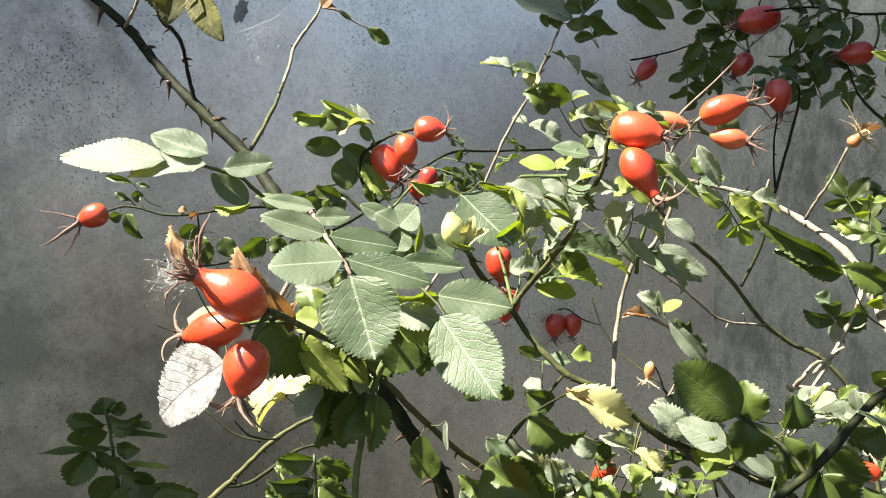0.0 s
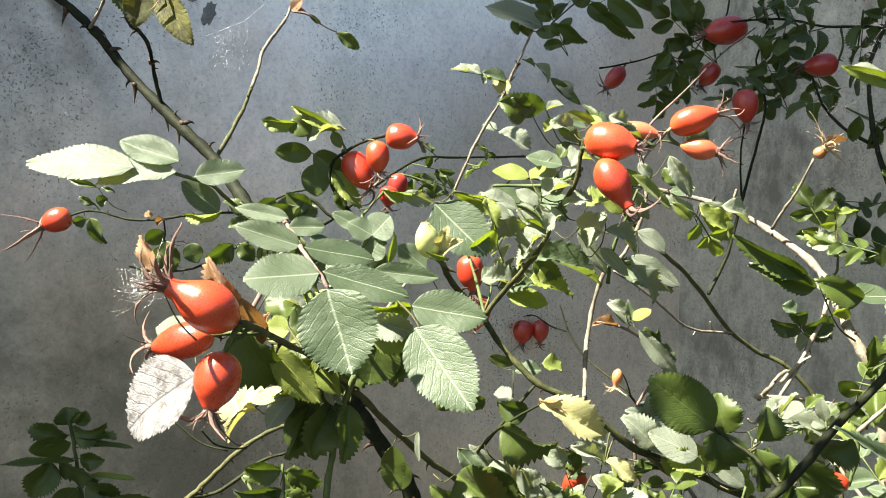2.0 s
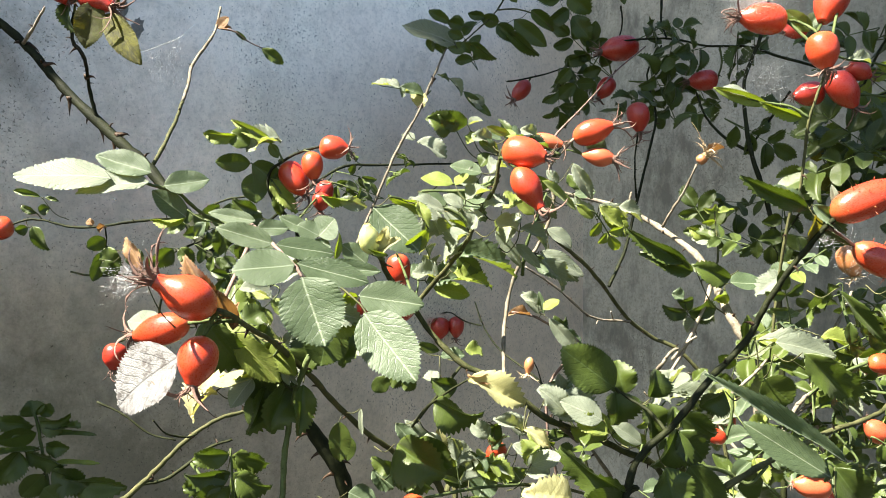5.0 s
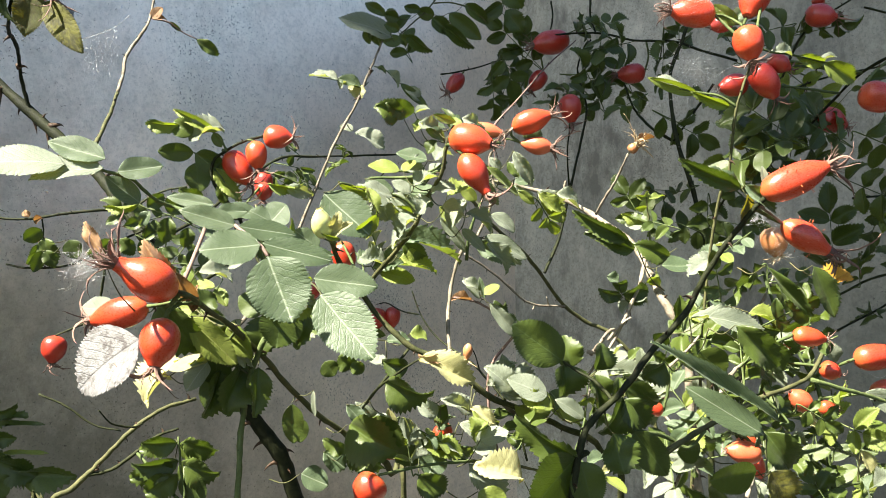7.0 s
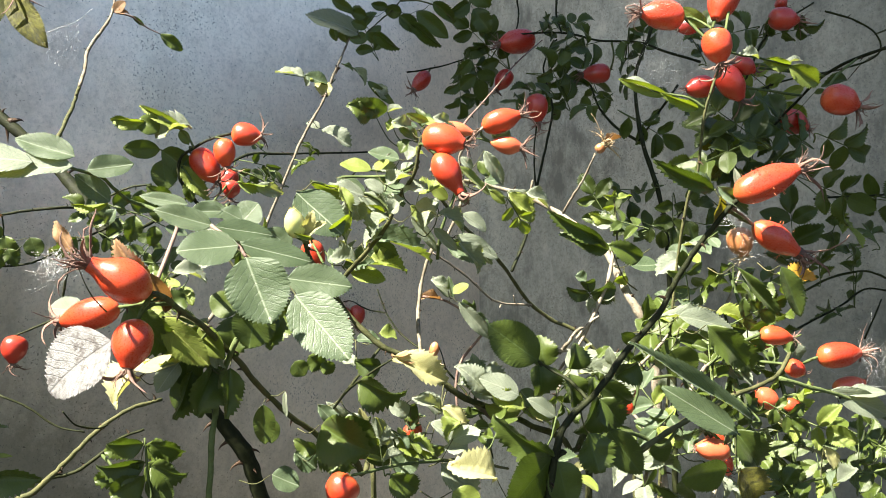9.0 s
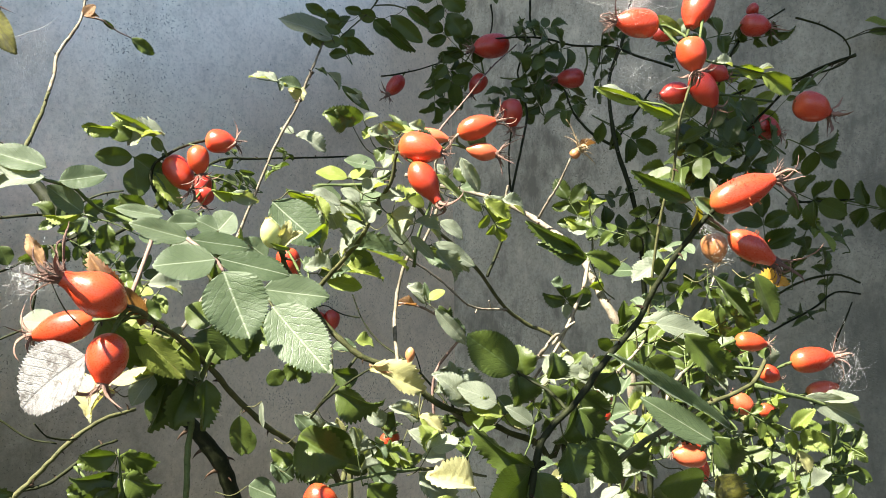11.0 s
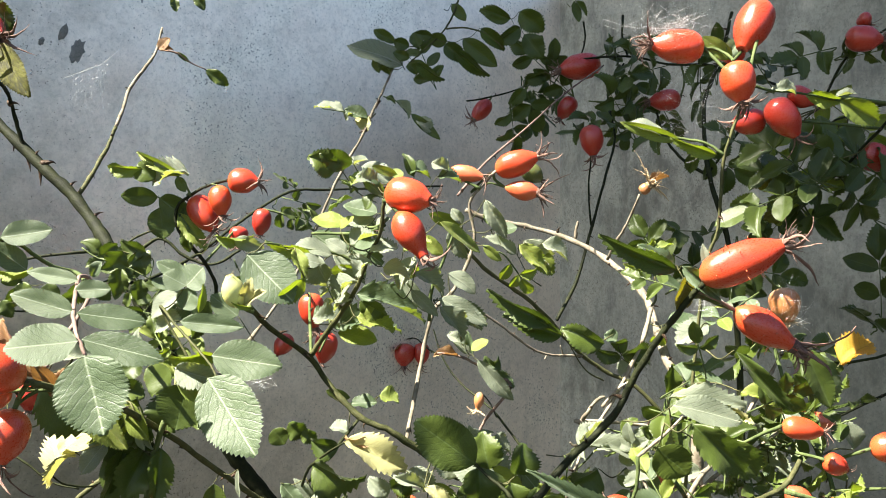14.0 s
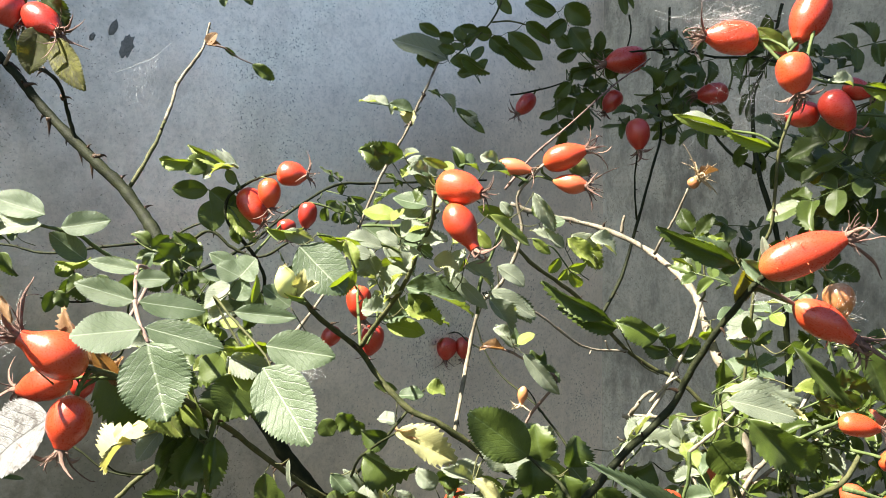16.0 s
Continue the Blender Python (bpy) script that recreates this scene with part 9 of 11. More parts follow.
leaflet(s, (0.1759, 0.345, 1.2622), (0.1936, 0.342, 1.2550), 0.0097, (0.1, -0.7, 0.7), "p")
s = stalk(c, 0.0004, "olive", (0.1590, 0.36, 1.2340), (0.1582, 0.36, 1.2360), (0.1575, 0.36, 1.2341))
leaflet(s, (0.1575, 0.36, 1.2341), (0.1427, 0.357, 1.2448), 0.0104, (-0.2, -0.7, 0.6), "c")
s = stalk(c, 0.0004, "olive", (0.1624, 0.3567, 1.2851), (0.1670, 0.3633, 1.2884), (0.1716, 0.37, 1.2877))
leaflet(s, (0.1716, 0.37, 1.2877), (0.1560, 0.367, 1.2799), 0.0120, (-0.2, -0.7, 0.7), "c")
stem(c, 0.0008, 0.0007, "green", (0.1722, 0.332, 1.3781), (0.1701, 0.341, 1.3905), (0.1628, 0.35, 1.4031))
hip(c, (0.1628, 0.35, 1.4031), (0.1413, 0.35, 1.4044), 0.0140, 0.0174, "hip", 1, 2)
stem(c, 0.0008, 0.0007, "green", (0.1722, 0.332, 1.3781), (0.1814, 0.3416, 1.4026), (0.188, 0.35, 1.4221))
hip(c, (0.188, 0.35, 1.4221), (0.177, 0.345, 1.4016), 0.0155, 0.0031, "hip", 1, 1)
stem(c, 0.0008, 0.0007, "green", (0.1722, 0.332, 1.3781), (0.1705, 0.3329, 1.3877), (0.1694, 0.333, 1.3935))
hip(c, (0.1694, 0.333, 1.3935), (0.1719, 0.33, 1.3776), 0.0140, 0.0177, "hip", 1, 1)
stem(c, 0.00067, 0.00059, "green", (0.1702, 0.335, 1.3939), (0.172, 0.345, 1.3986), (0.1681, 0.35, 1.4027), (0.1628, 0.35, 1.4031))
stem(c, 0.00067, 0.00059, "green", (0.1702, 0.335, 1.3948), (0.1826, 0.355, 1.4067), (0.1903, 0.36, 1.4233))
s = stalk(c, 0.0003, "olive", (0.1774, 0.3466, 1.4017), (0.1762, 0.3483, 1.3994), (0.175, 0.35, 1.3986))
leaflet(s, (0.175, 0.35, 1.3986), (0.1624, 0.35, 1.4077), 0.0069, (-0.25, -0.90, -0.35), "y")
s = stalk(c, 0.0003, "olive", (0.175, 0.35, 1.3986), (0.1739, 0.35, 1.3988), (0.1727, 0.35, 1.3997))
leaflet(s, (0.1727, 0.35, 1.3997), (0.1784, 0.35, 1.4066), 0.0073, (0.53, -0.73, -0.43), "p")
s = stalk(c, .0007, "green", (0.1664, 0.335, 1.3572), (0.1593, 0.337, 1.3623), (0.1503, 0.34, 1.3644), (0.1414, 0.34, 1.366))
leaflet(s, (0.1503, 0.34, 1.3635), (0.1261, 0.34, 1.3704), 0.0058, (-0.14, -0.87, -0.48), "y")
leaflet(s, (0.1453, 0.342, 1.366), (0.1295, 0.342, 1.3714), 0.0085, (0.24, -0.65, 0.72), "c")
leaflet(s, (0.1644, 0.337, 1.3574), (0.1454, 0.337, 1.364), 0.0052, (-0.17, -0.85, -0.50), "y")
s = stalk(c, .0007, "green", (0.1722, 0.332, 1.3781), (0.1781, 0.34, 1.3855), (0.1895, 0.345, 1.3847), (0.2027, 0.35, 1.3848), (0.2224, 0.355, 1.3825))
leaflet(s, (0.1998, 0.345, 1.3834), (0.1901, 0.345, 1.3864), 0.0064, (0.19, -0.76, 0.62), "c")
leaflet(s, (0.2071, 0.355, 1.3851), (0.2231, 0.355, 1.3822), 0.0067, (-0.07, -0.92, -0.39), "y")
leaflet(s, (0.2243, 0.36, 1.3838), (0.2421, 0.36, 1.3746), 0.0103, (-0.18, -0.92, -0.36), "y")
leaflet(s, (0.2224, 0.36, 1.3849), (0.2318, 0.36, 1.3871), 0.0045, (-0.21, -0.42, 0.88), "c")

# dark rose stem with two large red hips and broad dark leaves
c = cane("dark rose stem with two large red hips and broad dark leaves", 0.063, 0.460)
stem(c, 0.00133, 0.00089, "dark", (0.0631, 0.46, 0), (0.0573, 0.3675, 0.4695), (0.0515, 0.235, 1.1389), (0.0539, 0.225, 1.2041), (0.0579, 0.225, 1.2295), (0.0637, 0.228, 1.2378), (0.075, 0.232, 1.2461), (0.0876, 0.238, 1.2583), (0.1021, 0.245, 1.27), (0.1088, 0.243, 1.283), (0.1149, 0.238, 1.2949), (0.1209, 0.233, 1.3046), (0.1246, 0.23, 1.3099))
h = hip(c, (0.1235, 0.23, 1.3109), (0.1455, 0.2263, 1.3202), 0.0110, 0.0162, "hip", 1, 2)
bristles(h, (0.1235, 0.23, 1.3109), (0.1455, 0.2263, 1.3202), 0.0115, 30, 4)
stem(c, 0.0008, 0.0007, "green", (0.1219, 0.2322, 1.306), (0.1273, 0.238, 1.3051), (0.1376, 0.243, 1.3013))
h = hip(c, (0.1376, 0.243, 1.3013), (0.1551, 0.2404, 1.2904), 0.0105, 0.0192, "hip", 3, 0)
bristles(h, (0.1376, 0.243, 1.3013), (0.1551, 0.2404, 1.2904), 0.0113, 24, 4)
stem(c, 0.00059, 0.00052, "red", (0.123, 0.233, 1.3075), (0.1304, 0.238, 1.3048), (0.1384, 0.243, 1.3009))
hip(c, (0.2091, 0.385, 1.3028), (0.2127, 0.3850, 1.2877), 0.0139, 0.0102, "hipx", 1, 1)
stem(c, 0.00067, 0.00059, "green", (0.2, 0.38, 1.3084), (0.2058, 0.385, 1.3045), (0.2091, 0.385, 1.3028))
s = stalk(c, 0.0003, "olive", (0.123, 0.233, 1.3075), (0.121, 0.234, 1.3092), (0.119, 0.235, 1.3129))
leaflet(s, (0.119, 0.235, 1.3129), (0.0957, 0.232, 1.3222), 0.0062, (-0.02, -0.93, -0.36), "g")
s = stalk(c, 0.0003, "olive", (0.119, 0.235, 1.3129), (0.1189, 0.2355, 1.3134), (0.1187, 0.236, 1.3145))
leaflet(s, (0.1187, 0.236, 1.3145), (0.1069, 0.234, 1.3202), 0.0040, (0.38, -0.75, 0.54), "p")
s = stalk(c, 0.0003, "olive", (0.119, 0.2352, 1.3131), (0.1192, 0.2346, 1.3135), (0.1194, 0.234, 1.3144))
leaflet(s, (0.1194, 0.234, 1.3144), (0.1305, 0.232, 1.3049), 0.0051, (-0.23, -0.97, -0.07), "p")
s = stalk(c, 0.0003, "olive", (0.1202, 0.2344, 1.3108), (0.1214, 0.2352, 1.3107), (0.1225, 0.236, 1.3116))
leaflet(s, (0.1225, 0.236, 1.3116), (0.1191, 0.236, 1.3012), 0.0131, (0.74, -0.62, -0.25), "o")
s = stalk(c, 0.0003, "olive", (0.1246, 0.23, 1.3099), (0.1259, 0.231, 1.3101), (0.1272, 0.232, 1.3114))
leaflet(s, (0.1272, 0.232, 1.3114), (0.1247, 0.232, 1.3205), 0.0027, (-0.37, -0.92, -0.10), "c")
s = stalk(c, 0.0003, "olive", (0.1047, 0.27, 1.277), (0.0972, 0.264, 1.2818), (0.0896, 0.258, 1.2936))
leaflet(s, (0.0874, 0.258, 1.2954), (0.0659, 0.258, 1.3061), 0.0062, (-0.14, -0.92, -0.36), "g")
s = stalk(c, 0.0003, "olive", (0.0926, 0.2604, 1.2889), (0.0928, 0.2607, 1.2892), (0.093, 0.261, 1.2896))
leaflet(s, (0.0904, 0.261, 1.2922), (0.0719, 0.259, 1.2989), 0.0065, (0.10, -0.97, -0.21), "g")
s = stalk(c, 0.0003, "olive", (0.093, 0.261, 1.2896), (0.0994, 0.2605, 1.2893), (0.1058, 0.26, 1.2929))
leaflet(s, (0.1031, 0.26, 1.2896), (0.0897, 0.26, 1.2945), 0.0075, (-0.17, -0.95, -0.27), "g")
s = stalk(c, .0007, "dark", (0.0753, 0.242, 1.2406), (0.0715, 0.252, 1.2463), (0.0661, 0.258, 1.2498), (0.063, 0.262, 1.2522))
leaflet(s, (0.0632, 0.262, 1.2522), (0.0441, 0.26, 1.2661), 0.0154, (0.08, -1.00, -0.04), "g")
s = stalk(c, 0.0003, "olive", (0.063, 0.262, 1.2522), (0.0654, 0.265, 1.2493), (0.0676, 0.268, 1.2488))
leaflet(s, (0.0676, 0.268, 1.2488), (0.0651, 0.268, 1.2607), 0.0110, (0.02, -1.00, 0.00), "g")
s = stalk(c, 0.0003, "olive", (0.0642, 0.2636, 1.2507), (0.0642, 0.2638, 1.2508), (0.0642, 0.264, 1.2512))
leaflet(s, (0.0642, 0.264, 1.2512), (0.0645, 0.262, 1.2393), 0.0145, (0.30, -0.94, 0.17), "g")
s = stalk(c, 0.0003, "olive", (0.068, 0.2559, 1.2485), (0.0716, 0.2589, 1.247), (0.0754, 0.262, 1.2485))
leaflet(s, (0.0754, 0.262, 1.2485), (0.0785, 0.262, 1.2581), 0.0113, (0.44, -0.89, -0.14), "g")
s = stalk(c, 0.0003, "olive", (0.0713, 0.2587, 1.2471), (0.0723, 0.2578, 1.2471), (0.0732, 0.257, 1.248))
leaflet(s, (0.0732, 0.257, 1.248), (0.0751, 0.255, 1.2363), 0.0112, (0.35, -0.91, 0.22), "g")
s = stalk(c, 0.0003, "olive", (0.073, 0.248, 1.244), (0.076, 0.25, 1.2407), (0.0789, 0.252, 1.2399))
leaflet(s, (0.0789, 0.252, 1.2399), (0.0811, 0.252, 1.247), 0.0076, (0.29, -0.95, -0.09), "g")
s = stalk(c, .0008, "dark", (0.0576, 0.225, 1.228), (0.0607, 0.225, 1.2275), (0.0578, 0.225, 1.2258), (0.0572, 0.226, 1.222))
leaflet(s, (0.0576, 0.225, 1.2255), (0.0359, 0.222, 1.238), 0.0101, (-0.18, -0.84, -0.51), "g")
leaflet(s, (0.0565, 0.225, 1.2266), (0.0413, 0.22, 1.2109), 0.0251, (0.50, -0.84, -0.21), "g")
leaflet(s, (0.0581, 0.226, 1.2247), (0.0625, 0.225, 1.2091), 0.0129, (0.18, -0.98, 0.11), "g")
s = stalk(c, 0.0003, "olive", (0.0749, 0.24, 1.2429), (0.0767, 0.24, 1.2423), (0.0784, 0.24, 1.2427))
leaflet(s, (0.0784, 0.24, 1.2427), (0.0711, 0.238, 1.2295), 0.0137, (0.43, -0.90, -0.10), "g")
s = stalk(c, 0.0003, "olive", (0.0778, 0.24, 1.2426), (0.0779, 0.24, 1.2421), (0.078, 0.24, 1.2418))
leaflet(s, (0.078, 0.24, 1.2418), (0.0871, 0.24, 1.2317), 0.0106, (-0.03, -1.00, -0.03), "g")
s = stalk(c, 0.0003, "olive", (0.0674, 0.2293, 1.2405), (0.0697, 0.2322, 1.2342), (0.072, 0.235, 1.2314))
leaflet(s, (0.072, 0.235, 1.2314), (0.0756, 0.233, 1.2178), 0.0142, (0.23, -0.95, 0.20), "g")
s = stalk(c, 0.0003, "olive", (0.072, 0.235, 1.2314), (0.0765, 0.2375, 1.2296), (0.081, 0.24, 1.231))
leaflet(s, (0.081, 0.24, 1.231), (0.0932, 0.24, 1.2147), 0.0113, (-0.12, -0.99, -0.09), "g")
s = stalk(c, 0.0003, "olive", (0.1124, 0.272, 1.2485), (0.1066, 0.266, 1.2469), (0.1009, 0.26, 1.2512))
leaflet(s, (0.1009, 0.26, 1.2512), (0.0931, 0.26, 1.2452), 0.0127, (0.31, -0.86, -0.40), "g")
s = stalk(c, 0.0003, "olive", (0.0784, 0.24, 1.2427), (0.0801, 0.245, 1.2423), (0.0817, 0.25, 1.245))
leaflet(s, (0.0817, 0.25, 1.245), (0.0944, 0.25, 1.2365), 0.0101, (-0.08, -0.99, -0.11), "g")
s = stalk(c, .0009, "green", (0.081, 0.24, 1.231), (0.0965, 0.25, 1.2262), (0.1051, 0.25, 1.2218), (0.1117, 0.25, 1.2276))
s = stalk(c, 0.0005, "green", (0.1205, 0.255, 1.2315), (0.1200, 0.23, 1.2330), (0.1112, 0.205, 1.2348))
leaflet(s, (0.1112, 0.205, 1.2348), (0.0875, 0.21, 1.2499), 0.0088, (-0.21, -0.98, 0.05), "p0")
s = stalk(c, 0.0005, "green", (0.1393, 0.26, 1.2372), (0.1320, 0.23, 1.2340), (0.1159, 0.205, 1.2386))
leaflet(s, (0.1159, 0.205, 1.2386), (0.0712, 0.195, 1.2663), 0.0058, (0.24, -0.82, 0.52), "p0")
s = stalk(c, 0.0003, "olive", (0.1205, 0.312, 1.2566), (0.128, 0.306, 1.2574), (0.1355, 0.3, 1.2641))
leaflet(s, (0.1355, 0.3, 1.2641), (0.1612, 0.3, 1.2587), 0.0114, (0.12, -0.80, 0.59), "p")
stem(c, 0.00118, 0.00081, "olive", (0.0923, 0.24, 1.2226), (0.1095, 0.25, 1.2277), (0.123, 0.255, 1.2323), (0.1393, 0.26, 1.2372), (0.1539, 0.265, 1.2402), (0.1641, 0.27, 1.2435), (0.1686, 0.27, 1.2512))
stem(c, 0.00096, 0.00067, "green", (0.1629, 0.268, 1.2416), (0.1813, 0.27, 1.2362), (0.1972, 0.275, 1.2314), (0.2202, 0.28, 1.2202))
s = stalk(c, 0.0003, "olive", (0.1899, 0.2727, 1.2336), (0.1897, 0.2738, 1.2339), (0.1896, 0.275, 1.2351))
leaflet(s, (0.1896, 0.275, 1.2351), (0.2165, 0.275, 1.2236), 0.0101, (-0.04, -0.99, -0.09), "p")
s = stalk(c, 0.0003, "olive", (0.1969, 0.2749, 1.2314), (0.1971, 0.275, 1.2318), (0.1972, 0.275, 1.2325))
leaflet(s, (0.1972, 0.275, 1.2325), (0.2147, 0.275, 1.2341), 0.0090, (-0.08, -0.43, 0.90), "p")
s = stalk(c, 0.0003, "olive", (0.1277, 0.282, 1.2612), (0.1304, 0.276, 1.2592), (0.1331, 0.27, 1.2632))
leaflet(s, (0.1331, 0.27, 1.2632), (0.152, 0.27, 1.2461), 0.0115, (-0.09, -0.99, -0.11), "g")
s = stalk(c, 0.0003, "olive", (0.1309, 0.2748, 1.26), (0.1394, 0.2774, 1.2554), (0.1479, 0.28, 1.2563))
leaflet(s, (0.1479, 0.28, 1.2563), (0.1589, 0.28, 1.2434), 0.0115, (-0.14, -0.98, -0.12), "g")
s = stalk(c, 0.0003, "olive", (0.1277, 0.282, 1.2612), (0.1274, 0.286, 1.2543), (0.127, 0.29, 1.2512))
leaflet(s, (0.127, 0.29, 1.2512), (0.1381, 0.29, 1.2416), 0.0140, (-0.22, -0.94, -0.26), "g")
s = stalk(c, 0.0003, "olive", (0.1322, 0.272, 1.2099), (0.1368, 0.266, 1.2066), (0.1415, 0.26, 1.2093))
leaflet(s, (0.1415, 0.26, 1.2093), (0.1484, 0.26, 1.196), 0.0159, (0.27, -0.95, 0.14), "o")
s = stalk(c, 0.0003, "olive", (0.1415, 0.26, 1.2093), (0.1363, 0.255, 1.2087), (0.1311, 0.25, 1.2126))
leaflet(s, (0.1311, 0.25, 1.2126), (0.1133, 0.25, 1.2091), 0.0150, (0.09, -0.90, -0.44), "g")
s = stalk(c, 0.0003, "olive", (0.1407, 0.261, 1.2088), (0.1427, 0.2655, 1.213), (0.1447, 0.27, 1.2221))
leaflet(s, (0.1447, 0.27, 1.2221), (0.1566, 0.27, 1.206), 0.0135, (-0.05, -1.00, -0.04), "g")
s = stalk(c, 0.0003, "olive", (0.1322, 0.272, 1.2099), (0.1254, 0.271, 1.211), (0.1187, 0.27, 1.2168))
leaflet(s, (0.1187, 0.27, 1.2168), (0.1095, 0.27, 1.2151), 0.0107, (0.07, -0.93, -0.36), "g")
s = stalk(c, 0.0003, "olive", (0.1789, 0.312, 1.2858), (0.1807, 0.306, 1.2824), (0.1825, 0.3, 1.2849))
leaflet(s, (0.1825, 0.3, 1.2849), (0.193, 0.3, 1.2628), 0.0099, (0.11, -0.99, 0.05), "g")
s = stalk(c, 0.0003, "olive", (0.1805, 0.3065, 1.2827), (0.1859, 0.3083, 1.2807), (0.1912, 0.31, 1.2821))
leaflet(s, (0.1912, 0.31, 1.2821), (0.2008, 0.31, 1.2632), 0.0066, (0.10, -0.99, 0.05), "p")
s = stalk(c, 0.0003, "olive", (0.145, 0.292, 1.2845), (0.1478, 0.286, 1.2821), (0.1506, 0.28, 1.2857))
leaflet(s, (0.1506, 0.28, 1.2857), (0.1703, 0.28, 1.2649), 0.0053, (-0.00, -1.00, -0.00), "g")

# densely leaved low rose growth with scattered orange hips
c = cane("densely leaved low rose growth with scattered orange hips", 0.204, 0.480)
stem(c, 0.00163, 0.00089, "green", (0.2043, 0.48, 0), (0.2191, 0.445, 0.4419), (0.2339, 0.37, 1.0839), (0.2303, 0.36, 1.1546), (0.2243, 0.36, 1.1892), (0.2213, 0.36, 1.2178), (0.2149, 0.37, 1.2397), (0.208, 0.38, 1.2623), (0.2071, 0.39, 1.2798))
s = stalk(c, 0.0004, "olive", (0.2175, 0.3659, 1.2308), (0.2284, 0.373, 1.2327), (0.2393, 0.38, 1.2307))
leaflet(s, (0.2393, 0.38, 1.2307), (0.2357, 0.377, 1.2440), 0.0091, (0.1, -0.8, 0.5), "c")
stem(c, 0.00118, 0.00074, "grey", (0.168, 0.34, 1.1646), (0.1821, 0.35, 1.1936), (0.1815, 0.36, 1.2194), (0.1888, 0.38, 1.2393), (0.207, 0.39, 1.2647), (0.2191, 0.4, 1.2793))
s = stalk(c, 0.0004, "olive", (0.1816, 0.3587, 1.2159), (0.1847, 0.3643, 1.2158), (0.1878, 0.37, 1.2117))
leaflet(s, (0.1878, 0.37, 1.2117), (0.1775, 0.367, 1.2197), 0.0079, (0, -0.7, 0.7), "c")
s = stalk(c, 0.0004, "olive", (0.1820, 0.3518, 1.1981), (0.1884, 0.3509, 1.2006), (0.1949, 0.35, 1.1991))
leaflet(s, (0.1949, 0.35, 1.1991), (0.2033, 0.347, 1.1912), 0.0070, (0, -0.8, 0.6), "p")
stem(c, 0.00104, 0.00074, "grey", (0.1509, 0.38, 1.1596), (0.1573, 0.38, 1.1939), (0.1502, 0.4, 1.2141), (0.1674, 0.41, 1.2273))
s = stalk(c, 0.0004, "olive", (0.1599, 0.4056, 1.2215), (0.1566, 0.4078, 1.2262), (0.1533, 0.41, 1.2268))
leaflet(s, (0.1533, 0.41, 1.2268), (0.1286, 0.407, 1.2261), 0.0089, (0, -0.6, 0.8), "c")
s = stalk(c, 0.0004, "olive", (0.1558, 0.4033, 1.2184), (0.1511, 0.4066, 1.2240), (0.1464, 0.41, 1.2256))
leaflet(s, (0.1464, 0.41, 1.2256), (0.1565, 0.407, 1.2223), 0.0069, (0, -0.6, 0.8), "c")
stem(c, 0.00089, 0.00067, "green", (0.1855, 0.33, 1.1716), (0.2238, 0.34, 1.1801), (0.2552, 0.35, 1.1786), (0.2704, 0.35, 1.1806))
s = stalk(c, 0.0004, "olive", (0.2283, 0.3414, 1.1799), (0.2289, 0.3407, 1.1902), (0.2295, 0.34, 1.1965))
leaflet(s, (0.2295, 0.34, 1.1965), (0.2338, 0.337, 1.1805), 0.0083, (0.2, -0.8, 0.5), "k")
stem(c, 0.00096, 0.00067, "grey", (0.1484, 0.34, 1.212), (0.1647, 0.35, 1.2244), (0.1846, 0.36, 1.2333), (0.2086, 0.37, 1.2456))
stem(c, 0.00111, 0.00074, "grey", (0.0791, 0.4, 1.2052), (0.0621, 0.39, 1.2191), (0.0563, 0.39, 1.2222), (0.044, 0.385, 1.2318))
stem(c, 0.00096, 0.00067, "grey", (0.0984, 0.41, 1.1844), (0.0846, 0.41, 1.2031), (0.0754, 0.41, 1.2109))
stem(c, 0.00118, 0.00074, "grey", (0.1366, 0.3, 1.2241), (0.1498, 0.31, 1.2377), (0.1615, 0.32, 1.2418))
stem(c, 0.00081, 0.00059, "grey", (0.1304, 0.33, 1.2393), (0.1441, 0.34, 1.2462), (0.1539, 0.35, 1.2512))
s = stalk(c, 0.0004, "olive", (0.1474, 0.3434, 1.2479), (0.1459, 0.3417, 1.2562), (0.1444, 0.34, 1.2606))
leaflet(s, (0.1444, 0.34, 1.2606), (0.1760, 0.337, 1.2582), 0.0093, (0, -0.6, 0.8), "c")
stem(c, 0.00089, 0.00067, "olive", (0.0458, 0.36, 1.1942), (0.0593, 0.365, 1.1924), (0.08, 0.37, 1.186))
stem(c, 0.0008, 0.0007, "green", (0.203, 0.3878, 1.2591), (0.2083, 0.3939, 1.2516), (0.2189, 0.4, 1.2429))
hip(c, (0.2189, 0.4, 1.2429), (0.2404, 0.4, 1.2386), 0.0087, 0.0059, "hipo", 1, 1)
stem(c, 0.0008, 0.0007, "green", (0.2187, 0.3641, 1.2267), (0.2216, 0.3545, 1.2325), (0.2299, 0.345, 1.2387))
hip(c, (0.2299, 0.345, 1.2387), (0.2527, 0.345, 1.2402), 0.0128, 0.0172, "hip", 1, 2)
stem(c, 0.0008, 0.0007, "green", (0.2213, 0.36, 1.2178), (0.2293, 0.355, 1.2193), (0.2414, 0.35, 1.2215))
s = stalk(c, 0.0004, "olive", (0.2253, 0.3575, 1.2185), (0.2290, 0.3638, 1.2215), (0.2327, 0.37, 1.2205))
leaflet(s, (0.2327, 0.37, 1.2205), (0.2170, 0.367, 1.2274), 0.0076, (0, -0.7, 0.7), "y")
hip(c, (0.2414, 0.35, 1.2215), (0.2586, 0.35, 1.2248), 0.0096, 0.0076, "hipo", 1, 1)
